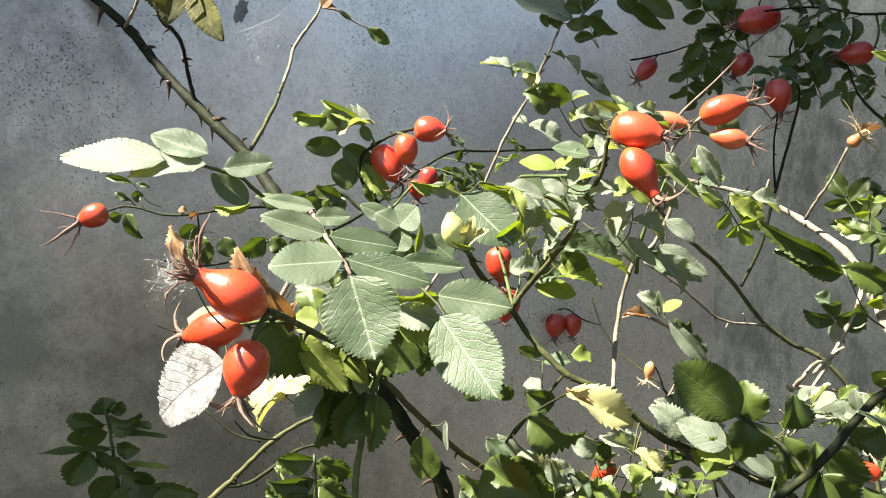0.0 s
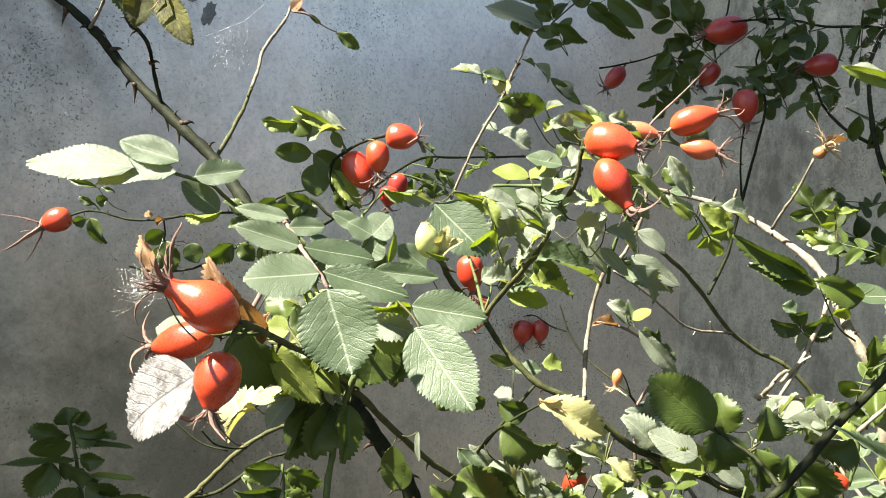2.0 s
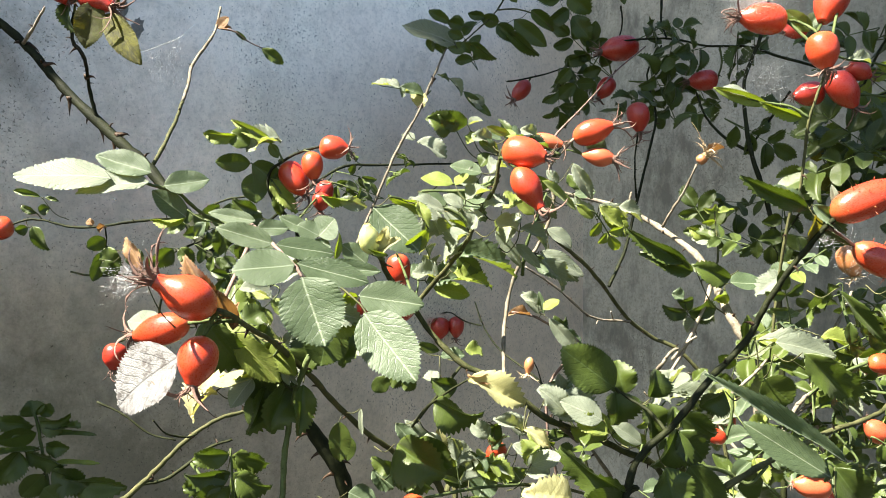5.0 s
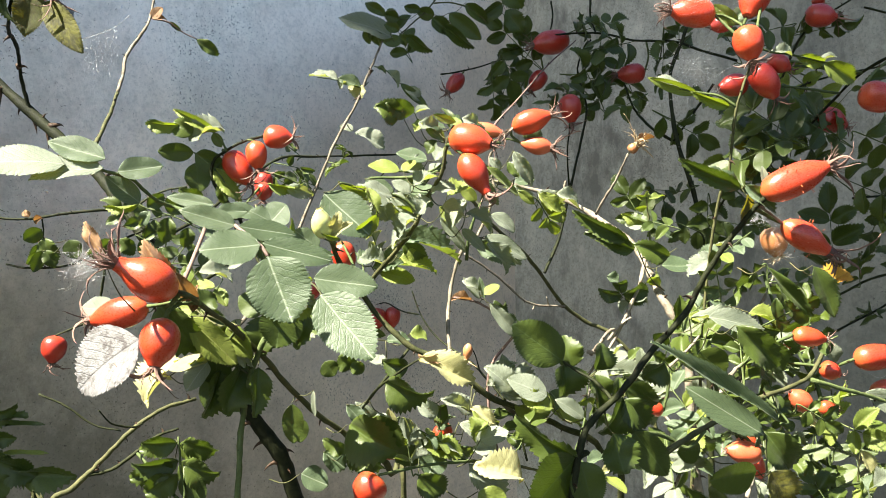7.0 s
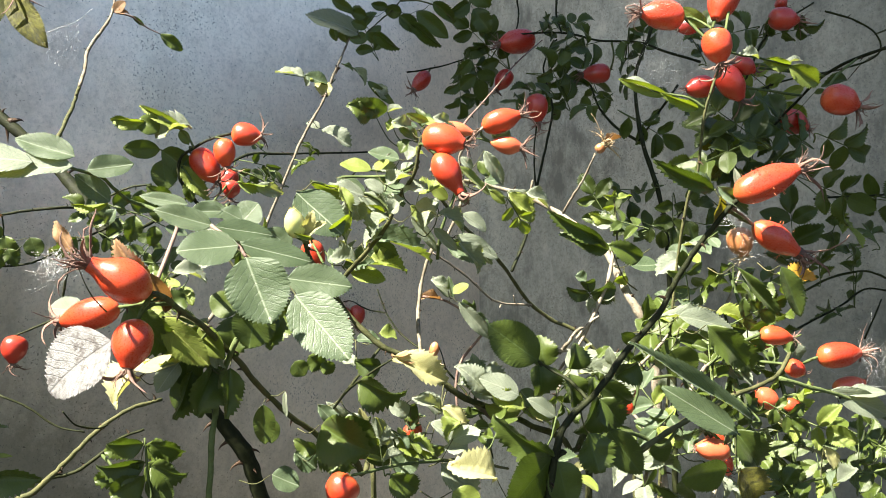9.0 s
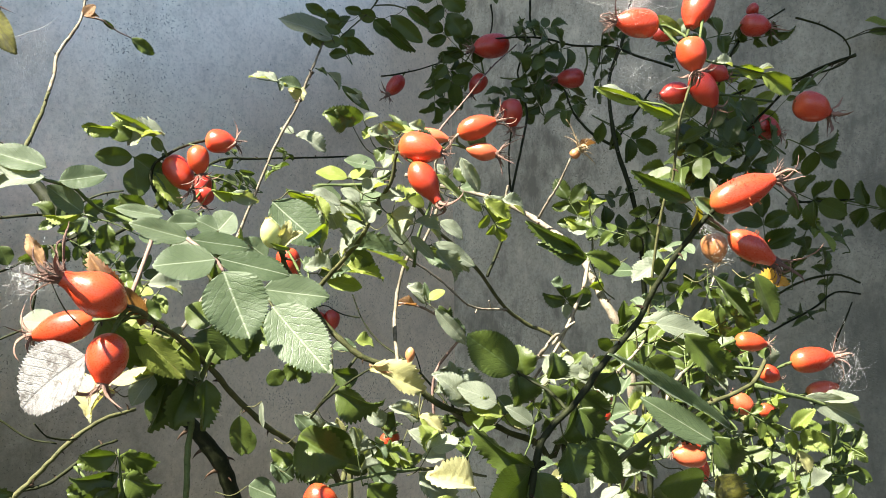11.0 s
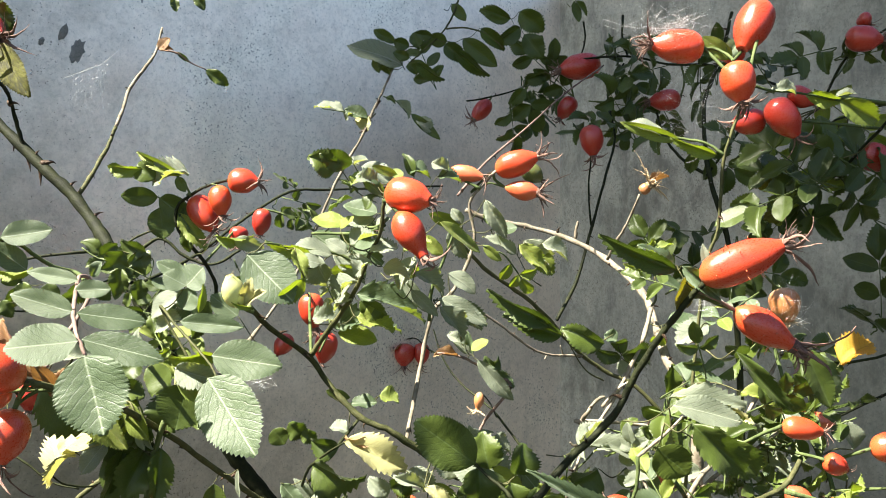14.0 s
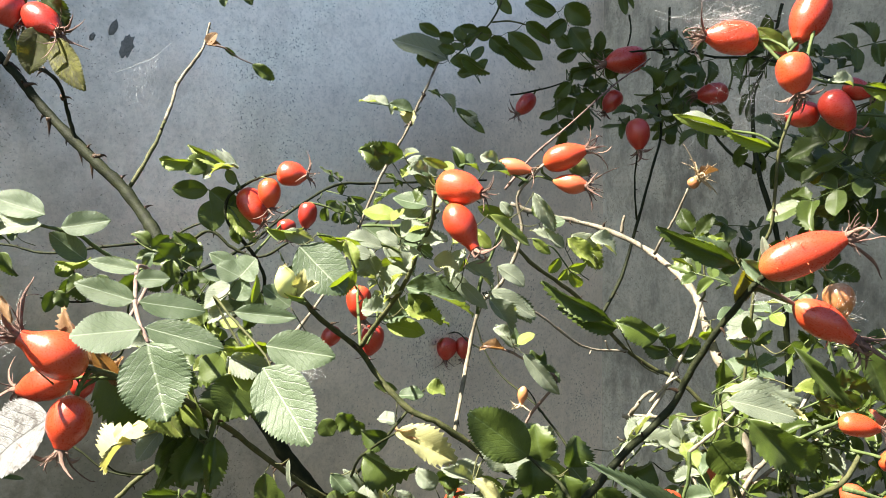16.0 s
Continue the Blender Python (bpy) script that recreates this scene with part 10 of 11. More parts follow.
stem(c, 0.0008, 0.0007, "green", (0.1817, 0.3558, 1.2085), (0.1909, 0.3429, 1.2127), (0.1978, 0.33, 1.2189))
hip(c, (0.1978, 0.33, 1.2189), (0.1887, 0.33, 1.2266), 0.0095, 0.0057, "hipo", 1, 0)
stem(c, 0.0008, 0.0007, "green", (0.2213, 0.36, 1.2178), (0.2138, 0.35, 1.2179), (0.2085, 0.34, 1.2175))
s = stalk(c, 0.0004, "olive", (0.2115, 0.3457, 1.2177), (0.2077, 0.3479, 1.2168), (0.2039, 0.35, 1.2119))
leaflet(s, (0.2039, 0.35, 1.2119), (0.2138, 0.347, 1.2039), 0.0077, (0.1, -0.7, 0.6), "p")
hip(c, (0.2085, 0.34, 1.2175), (0.218, 0.34, 1.2152), 0.0070, 0.0051, "hip", 1, 0)
stem(c, 0.0008, 0.0007, "green", (0.1377, 0.3008, 1.2252), (0.1498, 0.3004, 1.2153), (0.1583, 0.3, 1.2059))
hip(c, (0.1583, 0.3, 1.2059), (0.1433, 0.3, 1.2086), 0.0096, 0.0045, "hipo", 1, 0)
stem(c, 0.0008, 0.0007, "green", (0.1407, 0.3031, 1.2283), (0.1458, 0.3066, 1.2203), (0.153, 0.31, 1.2113))
hip(c, (0.153, 0.31, 1.2113), (0.1623, 0.31, 1.2072), 0.0064, 0.0047, "hip", 1, 0)
stem(c, 0.0008, 0.0007, "green", (0.1402, 0.3027, 1.2278), (0.1494, 0.3064, 1.2169), (0.1596, 0.31, 1.2036))
hip(c, (0.1596, 0.31, 1.2036), (0.1636, 0.31, 1.1935), 0.0074, 0.0047, "hip", 1, 0)
stem(c, 0.0008, 0.0007, "green", (0.1304, 0.33, 1.2393), (0.1301, 0.33, 1.2293), (0.1275, 0.33, 1.2199))
hip(c, (0.1275, 0.33, 1.2199), (0.1181, 0.33, 1.2229), 0.0066, 0.0055, "hip", 1, 0)
stem(c, 0.0008, 0.0007, "green", (0.1418, 0.3039, 1.2294), (0.1355, 0.302, 1.2387), (0.166, 0.43, 1.2155))
s = stalk(c, 0.0004, "olive", (0.1551, 0.3843, 1.2238), (0.1634, 0.3821, 1.2248), (0.1716, 0.38, 1.2219))
leaflet(s, (0.1716, 0.38, 1.2219), (0.1582, 0.377, 1.2190), 0.0079, (0, -0.7, 0.7), "c")
hip(c, (0.166, 0.43, 1.2155), (0.1644, 0.43, 1.1999), 0.0107, 0.0043, "hipo", 1, 1)
stem(c, 0.0008, 0.0007, "green", (0.1615, 0.32, 1.2418), (0.1685, 0.315, 1.2486), (0.1791, 0.31, 1.2548))
hip(c, (0.1791, 0.31, 1.2548), (0.1938, 0.31, 1.2524), 0.0086, 0.0083, "hip", 1, 0)
stem(c, 0.0008, 0.0007, "green", (0.0458, 0.36, 1.1942), (0.0234, 0.3402, 1.1982), (-0.0008, 0.32, 1.1996))
s = stalk(c, 0.0004, "olive", (0.0364, 0.3517, 1.1959), (0.0332, 0.3559, 1.2002), (0.0299, 0.36, 1.2005))
leaflet(s, (0.0299, 0.36, 1.2005), (0.0249, 0.357, 1.1886), 0.0132, (0, -0.8, 0.5), "p")
hip(c, (-0.0008, 0.32, 1.1996), (-0.0085, 0.318, 1.1889), 0.0144, 0.0063, "hip", 1, 1)
stem(c, 0.0008, 0.0007, "green", (0.0458, 0.36, 1.1942), (0.0334, 0.37, 1.1947), (0.0174, 0.38, 1.1952))
s = stalk(c, 0.0004, "olive", (0.0182, 0.3795, 1.1952), (0.0138, 0.3723, 1.2024), (0.0094, 0.365, 1.2057))
leaflet(s, (0.0094, 0.365, 1.2057), (0.0074, 0.362, 1.2198), 0.0060, (0.1, -0.7, 0.6), "k")
s = stalk(c, 0.0004, "olive", (0.0289, 0.3728, 1.1948), (0.0282, 0.3714, 1.2002), (0.0274, 0.37, 1.2015))
leaflet(s, (0.0274, 0.37, 1.2015), (0.0176, 0.367, 1.1991), 0.0087, (-0.2, -0.7, 0.6), "c")
s = stalk(c, 0.0004, "olive", (0.0215, 0.3774, 1.1951), (0.0224, 0.3787, 1.1999), (0.0233, 0.38, 1.2007))
leaflet(s, (0.0233, 0.38, 1.2007), (0.0153, 0.377, 1.2111), 0.0068, (0.2, -0.8, 0.5), "p")
s = stalk(c, 0.0004, "olive", (0.0361, 0.3678, 1.1946), (0.0393, 0.3714, 1.2042), (0.0425, 0.375, 1.2098))
leaflet(s, (0.0425, 0.375, 1.2098), (0.0569, 0.372, 1.1978), 0.0090, (0.2, -0.8, 0.5), "c")
hip(c, (0.0174, 0.38, 1.1952), (0.0021, 0.38, 1.1948), 0.0065, 0.0066, "hipo", 1, 1)
stem(c, 0.0008, 0.0007, "green", (0.1911, 0.3627, 1.2366), (0.1965, 0.3463, 1.2377), (0.204, 0.33, 1.2378))
s = stalk(c, 0.0004, "olive", (0.1920, 0.3599, 1.2368), (0.1929, 0.36, 1.2352), (0.1937, 0.36, 1.2296))
leaflet(s, (0.1937, 0.36, 1.2296), (0.1758, 0.357, 1.2337), 0.0072, (0.1, -0.7, 0.6), "y")
hip(c, (0.204, 0.33, 1.2378), (0.2127, 0.33, 1.2335), 0.0087, 0.0059, "hip", 1, 1)
s = stalk(c, 0.0003, "olive", (0.0574, 0.39, 1.2217), (0.0609, 0.395, 1.2256), (0.0644, 0.4, 1.2349))
leaflet(s, (0.0644, 0.4, 1.2349), (0.0762, 0.4, 1.2199), 0.0149, (0.11, -0.99, 0.08), "p")
s = stalk(c, 0.0003, "olive", (0.0621, 0.3968, 1.2289), (0.0651, 0.3934, 1.2282), (0.068, 0.39, 1.2303))
leaflet(s, (0.068, 0.39, 1.2303), (0.0871, 0.39, 1.2196), 0.0153, (0.30, -0.79, 0.53), "c")
s = stalk(c, 0.0003, "olive", (0.068, 0.39, 1.2303), (0.0712, 0.385, 1.2246), (0.0743, 0.38, 1.2231))
leaflet(s, (0.0743, 0.38, 1.2231), (0.0916, 0.38, 1.2134), 0.0116, (-0.13, -0.97, -0.23), "p")
s = stalk(c, 0.0003, "olive", (0.0852, 0.392, 1.2077), (0.0891, 0.386, 1.2078), (0.093, 0.38, 1.2139))
leaflet(s, (0.093, 0.38, 1.2139), (0.1077, 0.38, 1.2091), 0.0078, (-0.09, -0.96, -0.27), "y")
s = stalk(c, 0.0003, "olive", (0.092, 0.3816, 1.2123), (0.0918, 0.3858, 1.2148), (0.0915, 0.39, 1.2209))
leaflet(s, (0.0915, 0.39, 1.2209), (0.0989, 0.39, 1.2119), 0.0102, (0.15, -0.98, 0.12), "p")
s = stalk(c, 0.0003, "olive", (0.1065, 0.412, 1.2223), (0.1143, 0.406, 1.2232), (0.122, 0.4, 1.2301))
leaflet(s, (0.122, 0.4, 1.2301), (0.1503, 0.4, 1.2246), 0.0102, (0.14, -0.67, 0.73), "p")
s = stalk(c, 0.0003, "olive", (0.1337, 0.432, 1.222), (0.1411, 0.426, 1.2228), (0.1484, 0.42, 1.2297))
leaflet(s, (0.1484, 0.42, 1.2297), (0.1683, 0.42, 1.2259), 0.0126, (0.10, -0.84, 0.53), "p")
s = stalk(c, 0.0003, "olive", (-0.0475, 0.372, 1.187), (-0.0403, 0.366, 1.1865), (-0.0331, 0.36, 1.1919))
leaflet(s, (-0.0331, 0.36, 1.1919), (-0.0205, 0.36, 1.1861), 0.0124, (0.26, -0.79, 0.56), "p")
s = stalk(c, 0.0003, "olive", (-0.0205, 0.372, 1.1964), (-0.0166, 0.366, 1.1958), (-0.0128, 0.36, 1.2011))
leaflet(s, (-0.0128, 0.36, 1.2011), (0.0052, 0.36, 1.1924), 0.0132, (-0.18, -0.91, -0.38), "g")
s = stalk(c, 0.0003, "olive", (-0.0204, 0.3718, 1.1963), (-0.0215, 0.3709, 1.1972), (-0.0227, 0.37, 1.1994))
leaflet(s, (-0.0227, 0.37, 1.1994), (-0.0124, 0.37, 1.191), 0.0108, (0.25, -0.92, 0.30), "p")
s = stalk(c, 0.0003, "olive", (0.017, 0.392, 1.2033), (0.0134, 0.386, 1.2019), (0.0098, 0.38, 1.2064))
leaflet(s, (0.0098, 0.38, 1.2064), (-0.0011, 0.38, 1.1988), 0.0116, (0.31, -0.84, -0.45), "g")
s = stalk(c, 0.0003, "olive", (-0.01, 0.3551, 1.2153), (-0.0069, 0.3475, 1.214), (-0.0039, 0.34, 1.2187))
leaflet(s, (-0.0039, 0.34, 1.2187), (0.0115, 0.335, 1.2079), 0.0181, (-0.44, -0.86, -0.23), "g")
s = stalk(c, 0.0003, "olive", (0.0094, 0.372, 1.1942), (0.0165, 0.366, 1.1951), (0.0235, 0.36, 1.2019))
leaflet(s, (0.0235, 0.36, 1.2019), (0.0421, 0.36, 1.1984), 0.0131, (0.14, -0.66, 0.74), "p")
s = stalk(c, 0.0003, "olive", (0.0425, 0.392, 1.1923), (0.0372, 0.386, 1.1986), (0.0319, 0.38, 1.2109))
leaflet(s, (0.0319, 0.38, 1.2109), (0.0236, 0.38, 1.2195), 0.0086, (0.23, -0.95, 0.22), "p")
s = stalk(c, 0.0003, "olive", (0.0458, 0.36, 1.1942), (0.0443, 0.355, 1.1932), (0.0429, 0.35, 1.1954))
leaflet(s, (0.0429, 0.35, 1.1954), (0.0612, 0.35, 1.1788), 0.0140, (0.11, -0.99, 0.12), "p")
s = stalk(c, 0.0003, "olive", (0.0562, 0.3638, 1.1928), (0.0572, 0.3619, 1.1942), (0.0583, 0.36, 1.1976))
leaflet(s, (0.0583, 0.36, 1.1976), (0.0475, 0.36, 1.2008), 0.0136, (0.24, -0.50, 0.83), "p")
s = stalk(c, 0.0003, "olive", (0.0214, 0.3618, 1.1999), (0.0205, 0.3559, 1.1935), (0.0195, 0.35, 1.1915))
leaflet(s, (0.0195, 0.35, 1.1915), (0.0323, 0.35, 1.1831), 0.0136, (-0.12, -0.98, -0.18), "g")
s = stalk(c, 0.0003, "olive", (-0.0185, 0.412, 1.2358), (-0.0131, 0.406, 1.2335), (-0.0077, 0.4, 1.2371))
leaflet(s, (-0.0077, 0.4, 1.2371), (-0.0021, 0.4, 1.2313), 0.0075, (-0.09, -0.99, -0.09), "g")
s = stalk(c, 0.0003, "olive", (-0.0146, 0.4077, 1.2341), (-0.0181, 0.4038, 1.2342), (-0.0216, 0.4, 1.2376))
leaflet(s, (-0.0216, 0.4, 1.2376), (-0.0161, 0.4, 1.2304), 0.0096, (-0.03, -1.00, -0.02), "g")
s = stalk(c, 0.0003, "olive", (-0.0095, 0.402, 1.2359), (-0.0121, 0.401, 1.237), (-0.0147, 0.4, 1.2402))
leaflet(s, (-0.0147, 0.4, 1.2402), (-0.0063, 0.4, 1.2343), 0.0102, (-0.16, -0.96, -0.23), "g")
s = stalk(c, 0.0003, "olive", (-0.0362, 0.362, 1.2213), (-0.0345, 0.356, 1.2173), (-0.0328, 0.35, 1.2193))
leaflet(s, (-0.0328, 0.35, 1.2193), (-0.0329, 0.35, 1.2081), 0.0075, (0.08, -1.00, -0.00), "g")
s = stalk(c, 0.0003, "olive", (0.0906, 0.347, 1.2123), (0.0834, 0.341, 1.2169), (0.0762, 0.335, 1.2275))
leaflet(s, (0.0762, 0.335, 1.2275), (0.0582, 0.335, 1.2362), 0.0124, (0.22, -0.87, 0.45), "c0")
s = stalk(c, 0.0003, "olive", (0.0791, 0.3374, 1.2233), (0.0789, 0.3362, 1.2222), (0.0788, 0.335, 1.2218))
leaflet(s, (0.0788, 0.335, 1.2218), (0.0643, 0.335, 1.2279), 0.0093, (0.26, -0.75, 0.61), "y")
s = stalk(c, 0.0003, "olive", (0.0856, 0.3428, 1.2155), (0.0894, 0.3389, 1.2147), (0.0932, 0.335, 1.2172))
leaflet(s, (0.0932, 0.335, 1.2172), (0.0801, 0.335, 1.2261), 0.0079, (0.26, -0.89, 0.38), "p")
s = stalk(c, 0.0003, "olive", (0.0762, 0.335, 1.2275), (0.0691, 0.3375, 1.2263), (0.0619, 0.34, 1.2298))
leaflet(s, (0.0619, 0.34, 1.2298), (0.0496, 0.34, 1.2408), 0.0110, (0.16, -0.97, 0.17), "p")
s = stalk(c, 0.0003, "olive", (0.0367, 0.347, 1.1949), (0.041, 0.341, 1.1988), (0.0452, 0.335, 1.2088))
leaflet(s, (0.0452, 0.335, 1.2088), (0.058, 0.335, 1.2132), 0.0110, (-0.27, -0.57, 0.78), "c0")
s = stalk(c, 0.0003, "olive", (0.0452, 0.335, 1.2088), (0.0477, 0.3375, 1.211), (0.0501, 0.34, 1.2163))
leaflet(s, (0.0501, 0.34, 1.2163), (0.0426, 0.34, 1.2091), 0.0110, (-0.62, -0.46, 0.64), "y")
s = stalk(c, 0.0003, "olive", (0.0694, 0.3132, 1.1848), (0.0631, 0.3066, 1.1892), (0.0568, 0.3, 1.1996))
leaflet(s, (0.0568, 0.3, 1.1996), (0.0378, 0.298, 1.2079), 0.0150, (0.38, -0.59, 0.72), "p")
s = stalk(c, 0.0003, "olive", (0.0259, 0.3038, 1.1958), (0.031, 0.2969, 1.1943), (0.0361, 0.29, 1.1989))
leaflet(s, (0.0361, 0.29, 1.1989), (0.0469, 0.288, 1.191), 0.0120, (0.02, -0.96, 0.28), "y0")
spray(c, (0.1558, 0.3152, 1.2398), (0.1668, 0.3057, 1.2312), (0.08, -0.51, -0.86), 0.0108, (0.57, -0.68, 0.46), "g")
spray(c, (0.141, 0.3033, 1.2287), (0.1571, 0.2977, 1.2173), (0.71, -0.01, -0.71), 0.0129, (0.34, -0.87, 0.36), "g")
spray(c, (0.1677, 0.3128, 1.2236), (0.1727, 0.3068, 1.2135), (0.33, 0.00, -0.94), 0.0136, (0.23, -0.97, 0.08), "g")
spray(c, (0.1359, 0.2772, 1.2197), (0.1291, 0.2649, 1.2227), (-0.73, -0.68, -0.10), 0.0085, (-0.42, 0.33, 0.85), "g")
spray(c, (0.1778, 0.308, 1.2213), (0.1869, 0.2992, 1.2193), (0.81, -0.25, -0.54), 0.0103, (-0.31, -0.95, -0.02), "g")
spray(c, (0.1532, 0.3493, 1.2508), (0.1572, 0.3461, 1.2494), (0.59, -0.80, -0.11), 0.0167, (-0.59, -0.52, 0.62), "g")
spray(c, (0.1784, 0.3569, 1.2305), (0.177, 0.351, 1.2402), (-0.32, -0.70, 0.64), 0.0188, (-0.72, 0.62, 0.32), "g")
spray(c, (0.1819, 0.3611, 1.2205), (0.1751, 0.3653, 1.2188), (-0.95, 0.29, -0.10), 0.0153, (-0.05, -0.46, -0.89), "g")
spray(c, (0.2134, 0.3804, 1.208), (0.2065, 0.396, 1.2065), (-0.29, 0.93, -0.24), 0.0212, (0.44, -0.09, -0.89), "g")
spray(c, (0.1484, 0.34, 1.212), (0.1387, 0.3307, 1.2103), (-0.81, -0.32, -0.50), 0.0133, (-0.20, -0.64, 0.74), "p")
spray(c, (0.1945, 0.3641, 1.2384), (0.1979, 0.3677, 1.229), (-0.21, 0.02, -0.98), 0.0164, (-0.93, -0.33, 0.19), "p")
spray(c, (0.215, 0.3698, 1.2392), (0.2093, 0.3713, 1.2368), (-0.89, 0.23, -0.40), 0.0155, (-0.46, -0.46, 0.76), "g")
spray(c, (0.2376, 0.3822, 1.1941), (0.2371, 0.3971, 1.1989), (-0.02, 1.00, 0.03), 0.0190, (-0.71, -0.04, 0.70), "g")
spray(c, (0.1819, 0.3526, 1.2002), (0.2024, 0.3541, 1.2), (0.97, 0.18, 0.14), 0.0143, (-0.12, -0.16, 0.98), "c")
spray(c, (0.1817, 0.3561, 1.2093), (0.193, 0.348, 1.2127), (0.94, -0.16, 0.29), 0.0169, (0.08, -0.75, -0.65), "g")
spray(c, (0.2213, 0.36, 1.2178), (0.222, 0.351, 1.2193), (-0.08, -0.90, 0.44), 0.0143, (0.47, -0.42, -0.78), "y")
spray(c, (0.2228, 0.36, 1.2032), (0.2309, 0.3414, 1.204), (0.60, -0.74, -0.29), 0.0173, (-0.70, -0.67, 0.25), "y")
spray(c, (0.2686, 0.3619, 1.1882), (0.2672, 0.3762, 1.1955), (-0.07, 0.99, 0.16), 0.0187, (0.60, 0.16, -0.78), "g")
spray(c, (0.2531, 0.3493, 1.1787), (0.2542, 0.3485, 1.1959), (-0.11, -0.19, 0.98), 0.0167, (0.52, -0.85, -0.11), "g")
spray(c, (0.2255, 0.36, 1.182), (0.2449, 0.3725, 1.1854), (0.71, 0.61, -0.34), 0.0183, (0.47, -0.05, 0.88), "g")
spray(c, (0.2253, 0.36, 1.1834), (0.2248, 0.3608, 1.1833), (-0.10, 0.00, 0.99), 0.0182, (-0.97, -0.21, -0.10), "g")
spray(c, (0.2602, 0.35, 1.1793), (0.2601, 0.366, 1.1802), (0.59, 0.80, -0.09), 0.0206, (-0.13, 0.21, 0.97), "g")
spray(c, (0.2053, 0.3352, 1.176), (0.2037, 0.3363, 1.1821), (-0.29, 0.58, 0.76), 0.0153, (-0.47, -0.78, 0.41), "g")
spray(c, (0.1821, 0.35, 1.1936), (0.1932, 0.3331, 1.1968), (0.85, -0.48, 0.22), 0.0165, (-0.49, -0.56, 0.67), "g")
spray(c, (0.1536, 0.3432, 1.216), (0.1395, 0.3518, 1.2277), (-0.29, 0.71, 0.64), 0.0148, (-0.54, -0.68, 0.50), "p")
spray(c, (0.1674, 0.41, 1.2273), (0.1692, 0.392, 1.2385), (-0.12, -0.97, 0.19), 0.0191, (-0.50, 0.23, 0.84), "g")
spray(c, (0.1944, 0.3831, 1.2471), (0.1763, 0.3932, 1.2561), (-0.33, 0.64, 0.69), 0.0172, (-0.31, -0.76, 0.56), "g")
spray(c, (0.2077, 0.3836, 1.2687), (0.1872, 0.3765, 1.2717), (-0.77, -0.27, -0.58), 0.0173, (0.63, -0.44, -0.63), "g")
spray(c, (0.2191, 0.4, 1.2793), (0.2345, 0.4154, 1.2659), (0.31, 0.92, -0.23), 0.0192, (0.40, 0.09, 0.91), "g")
spray(c, (0.2165, 0.3978, 1.2762), (0.2284, 0.3872, 1.2735), (0.91, -0.41, -0.05), 0.0159, (-0.24, -0.63, 0.74), "g")
spray(c, (0.2109, 0.3757, 1.2526), (0.2055, 0.3756, 1.251), (-0.89, -0.16, -0.42), 0.0167, (0.33, -0.88, -0.35), "g")
spray(c, (0.1507, 0.3986, 1.2127), (0.1441, 0.4008, 1.2082), (-0.69, 0.15, -0.71), 0.0140, (-0.43, -0.87, 0.24), "p")
spray(c, (0.143, 0.3792, 1.1856), (0.1341, 0.3603, 1.1854), (-0.55, -0.79, -0.25), 0.0147, (-0.02, -0.29, 0.96), "p")
spray(c, (0.1347, 0.3467, 1.1921), (0.1311, 0.3263, 1.1862), (-0.20, -0.81, -0.55), 0.0162, (-0.51, -0.40, 0.76), "c")
spray(c, (0.1708, 0.342, 1.1704), (0.1602, 0.3474, 1.1737), (-0.81, 0.50, 0.30), 0.0196, (-0.57, -0.55, -0.61), "g")
spray(c, (0.1772, 0.3466, 1.1836), (0.1935, 0.3604, 1.171), (0.69, 0.13, -0.71), 0.0148, (0.62, -0.60, 0.50), "c")
spray(c, (0.1559, 0.38, 1.186), (0.1348, 0.377, 1.1899), (-0.98, -0.17, -0.13), 0.0186, (0.04, -0.75, 0.66), "g")
spray(c, (0.1484, 0.34, 1.212), (0.1463, 0.3483, 1.1904), (-0.41, 0.12, -0.90), 0.0192, (0.63, -0.68, -0.38), "g")
spray(c, (0.157, 0.38, 1.192), (0.1806, 0.377, 1.1876), (0.96, -0.24, 0.17), 0.0214, (-0.26, -0.45, 0.86), "p")
spray(c, (0.0932, 0.335, 1.2172), (0.0967, 0.3185, 1.1951), (0.60, -0.67, -0.43), 0.0131, (0.04, -0.51, 0.86), "p")
spray(c, (0.217, 0.3382, 1.1786), (0.2212, 0.3183, 1.1831), (0.00, -0.77, 0.64), 0.0190, (-0.85, 0.34, 0.41), "p")
spray(c, (0.1968, 0.3651, 1.2395), (0.1954, 0.3509, 1.2537), (-0.42, -0.69, 0.58), 0.0158, (-0.19, -0.56, -0.81), "g")
spray(c, (0.188, 0.3614, 1.235), (0.1801, 0.359, 1.2522), (-0.63, -0.38, 0.67), 0.0144, (-0.76, 0.17, -0.62), "p")
spray(c, (0.1727, 0.3265, 1.2551), (0.1853, 0.317, 1.2656), (0.86, -0.24, 0.45), 0.0133, (-0.08, -0.93, -0.36), "g")
spray(c, (0.2086, 0.37, 1.2456), (0.2139, 0.3511, 1.2584), (0.45, -0.61, 0.65), 0.0161, (0.59, -0.34, -0.73), "g")
spray(c, (0.1615, 0.32, 1.2418), (0.1663, 0.3335, 1.2476), (0.24, 0.61, 0.75), 0.0136, (-0.44, -0.62, 0.65), "g")
spray(c, (0.1939, 0.3639, 1.238), (0.2005, 0.3517, 1.2351), (0.26, -0.92, -0.29), 0.0131, (-0.57, 0.10, -0.82), "g")
spray(c, (0.2194, 0.363, 1.2244), (0.2198, 0.3686, 1.222), (0.26, 0.80, -0.53), 0.0128, (0.58, -0.57, -0.58), "y")
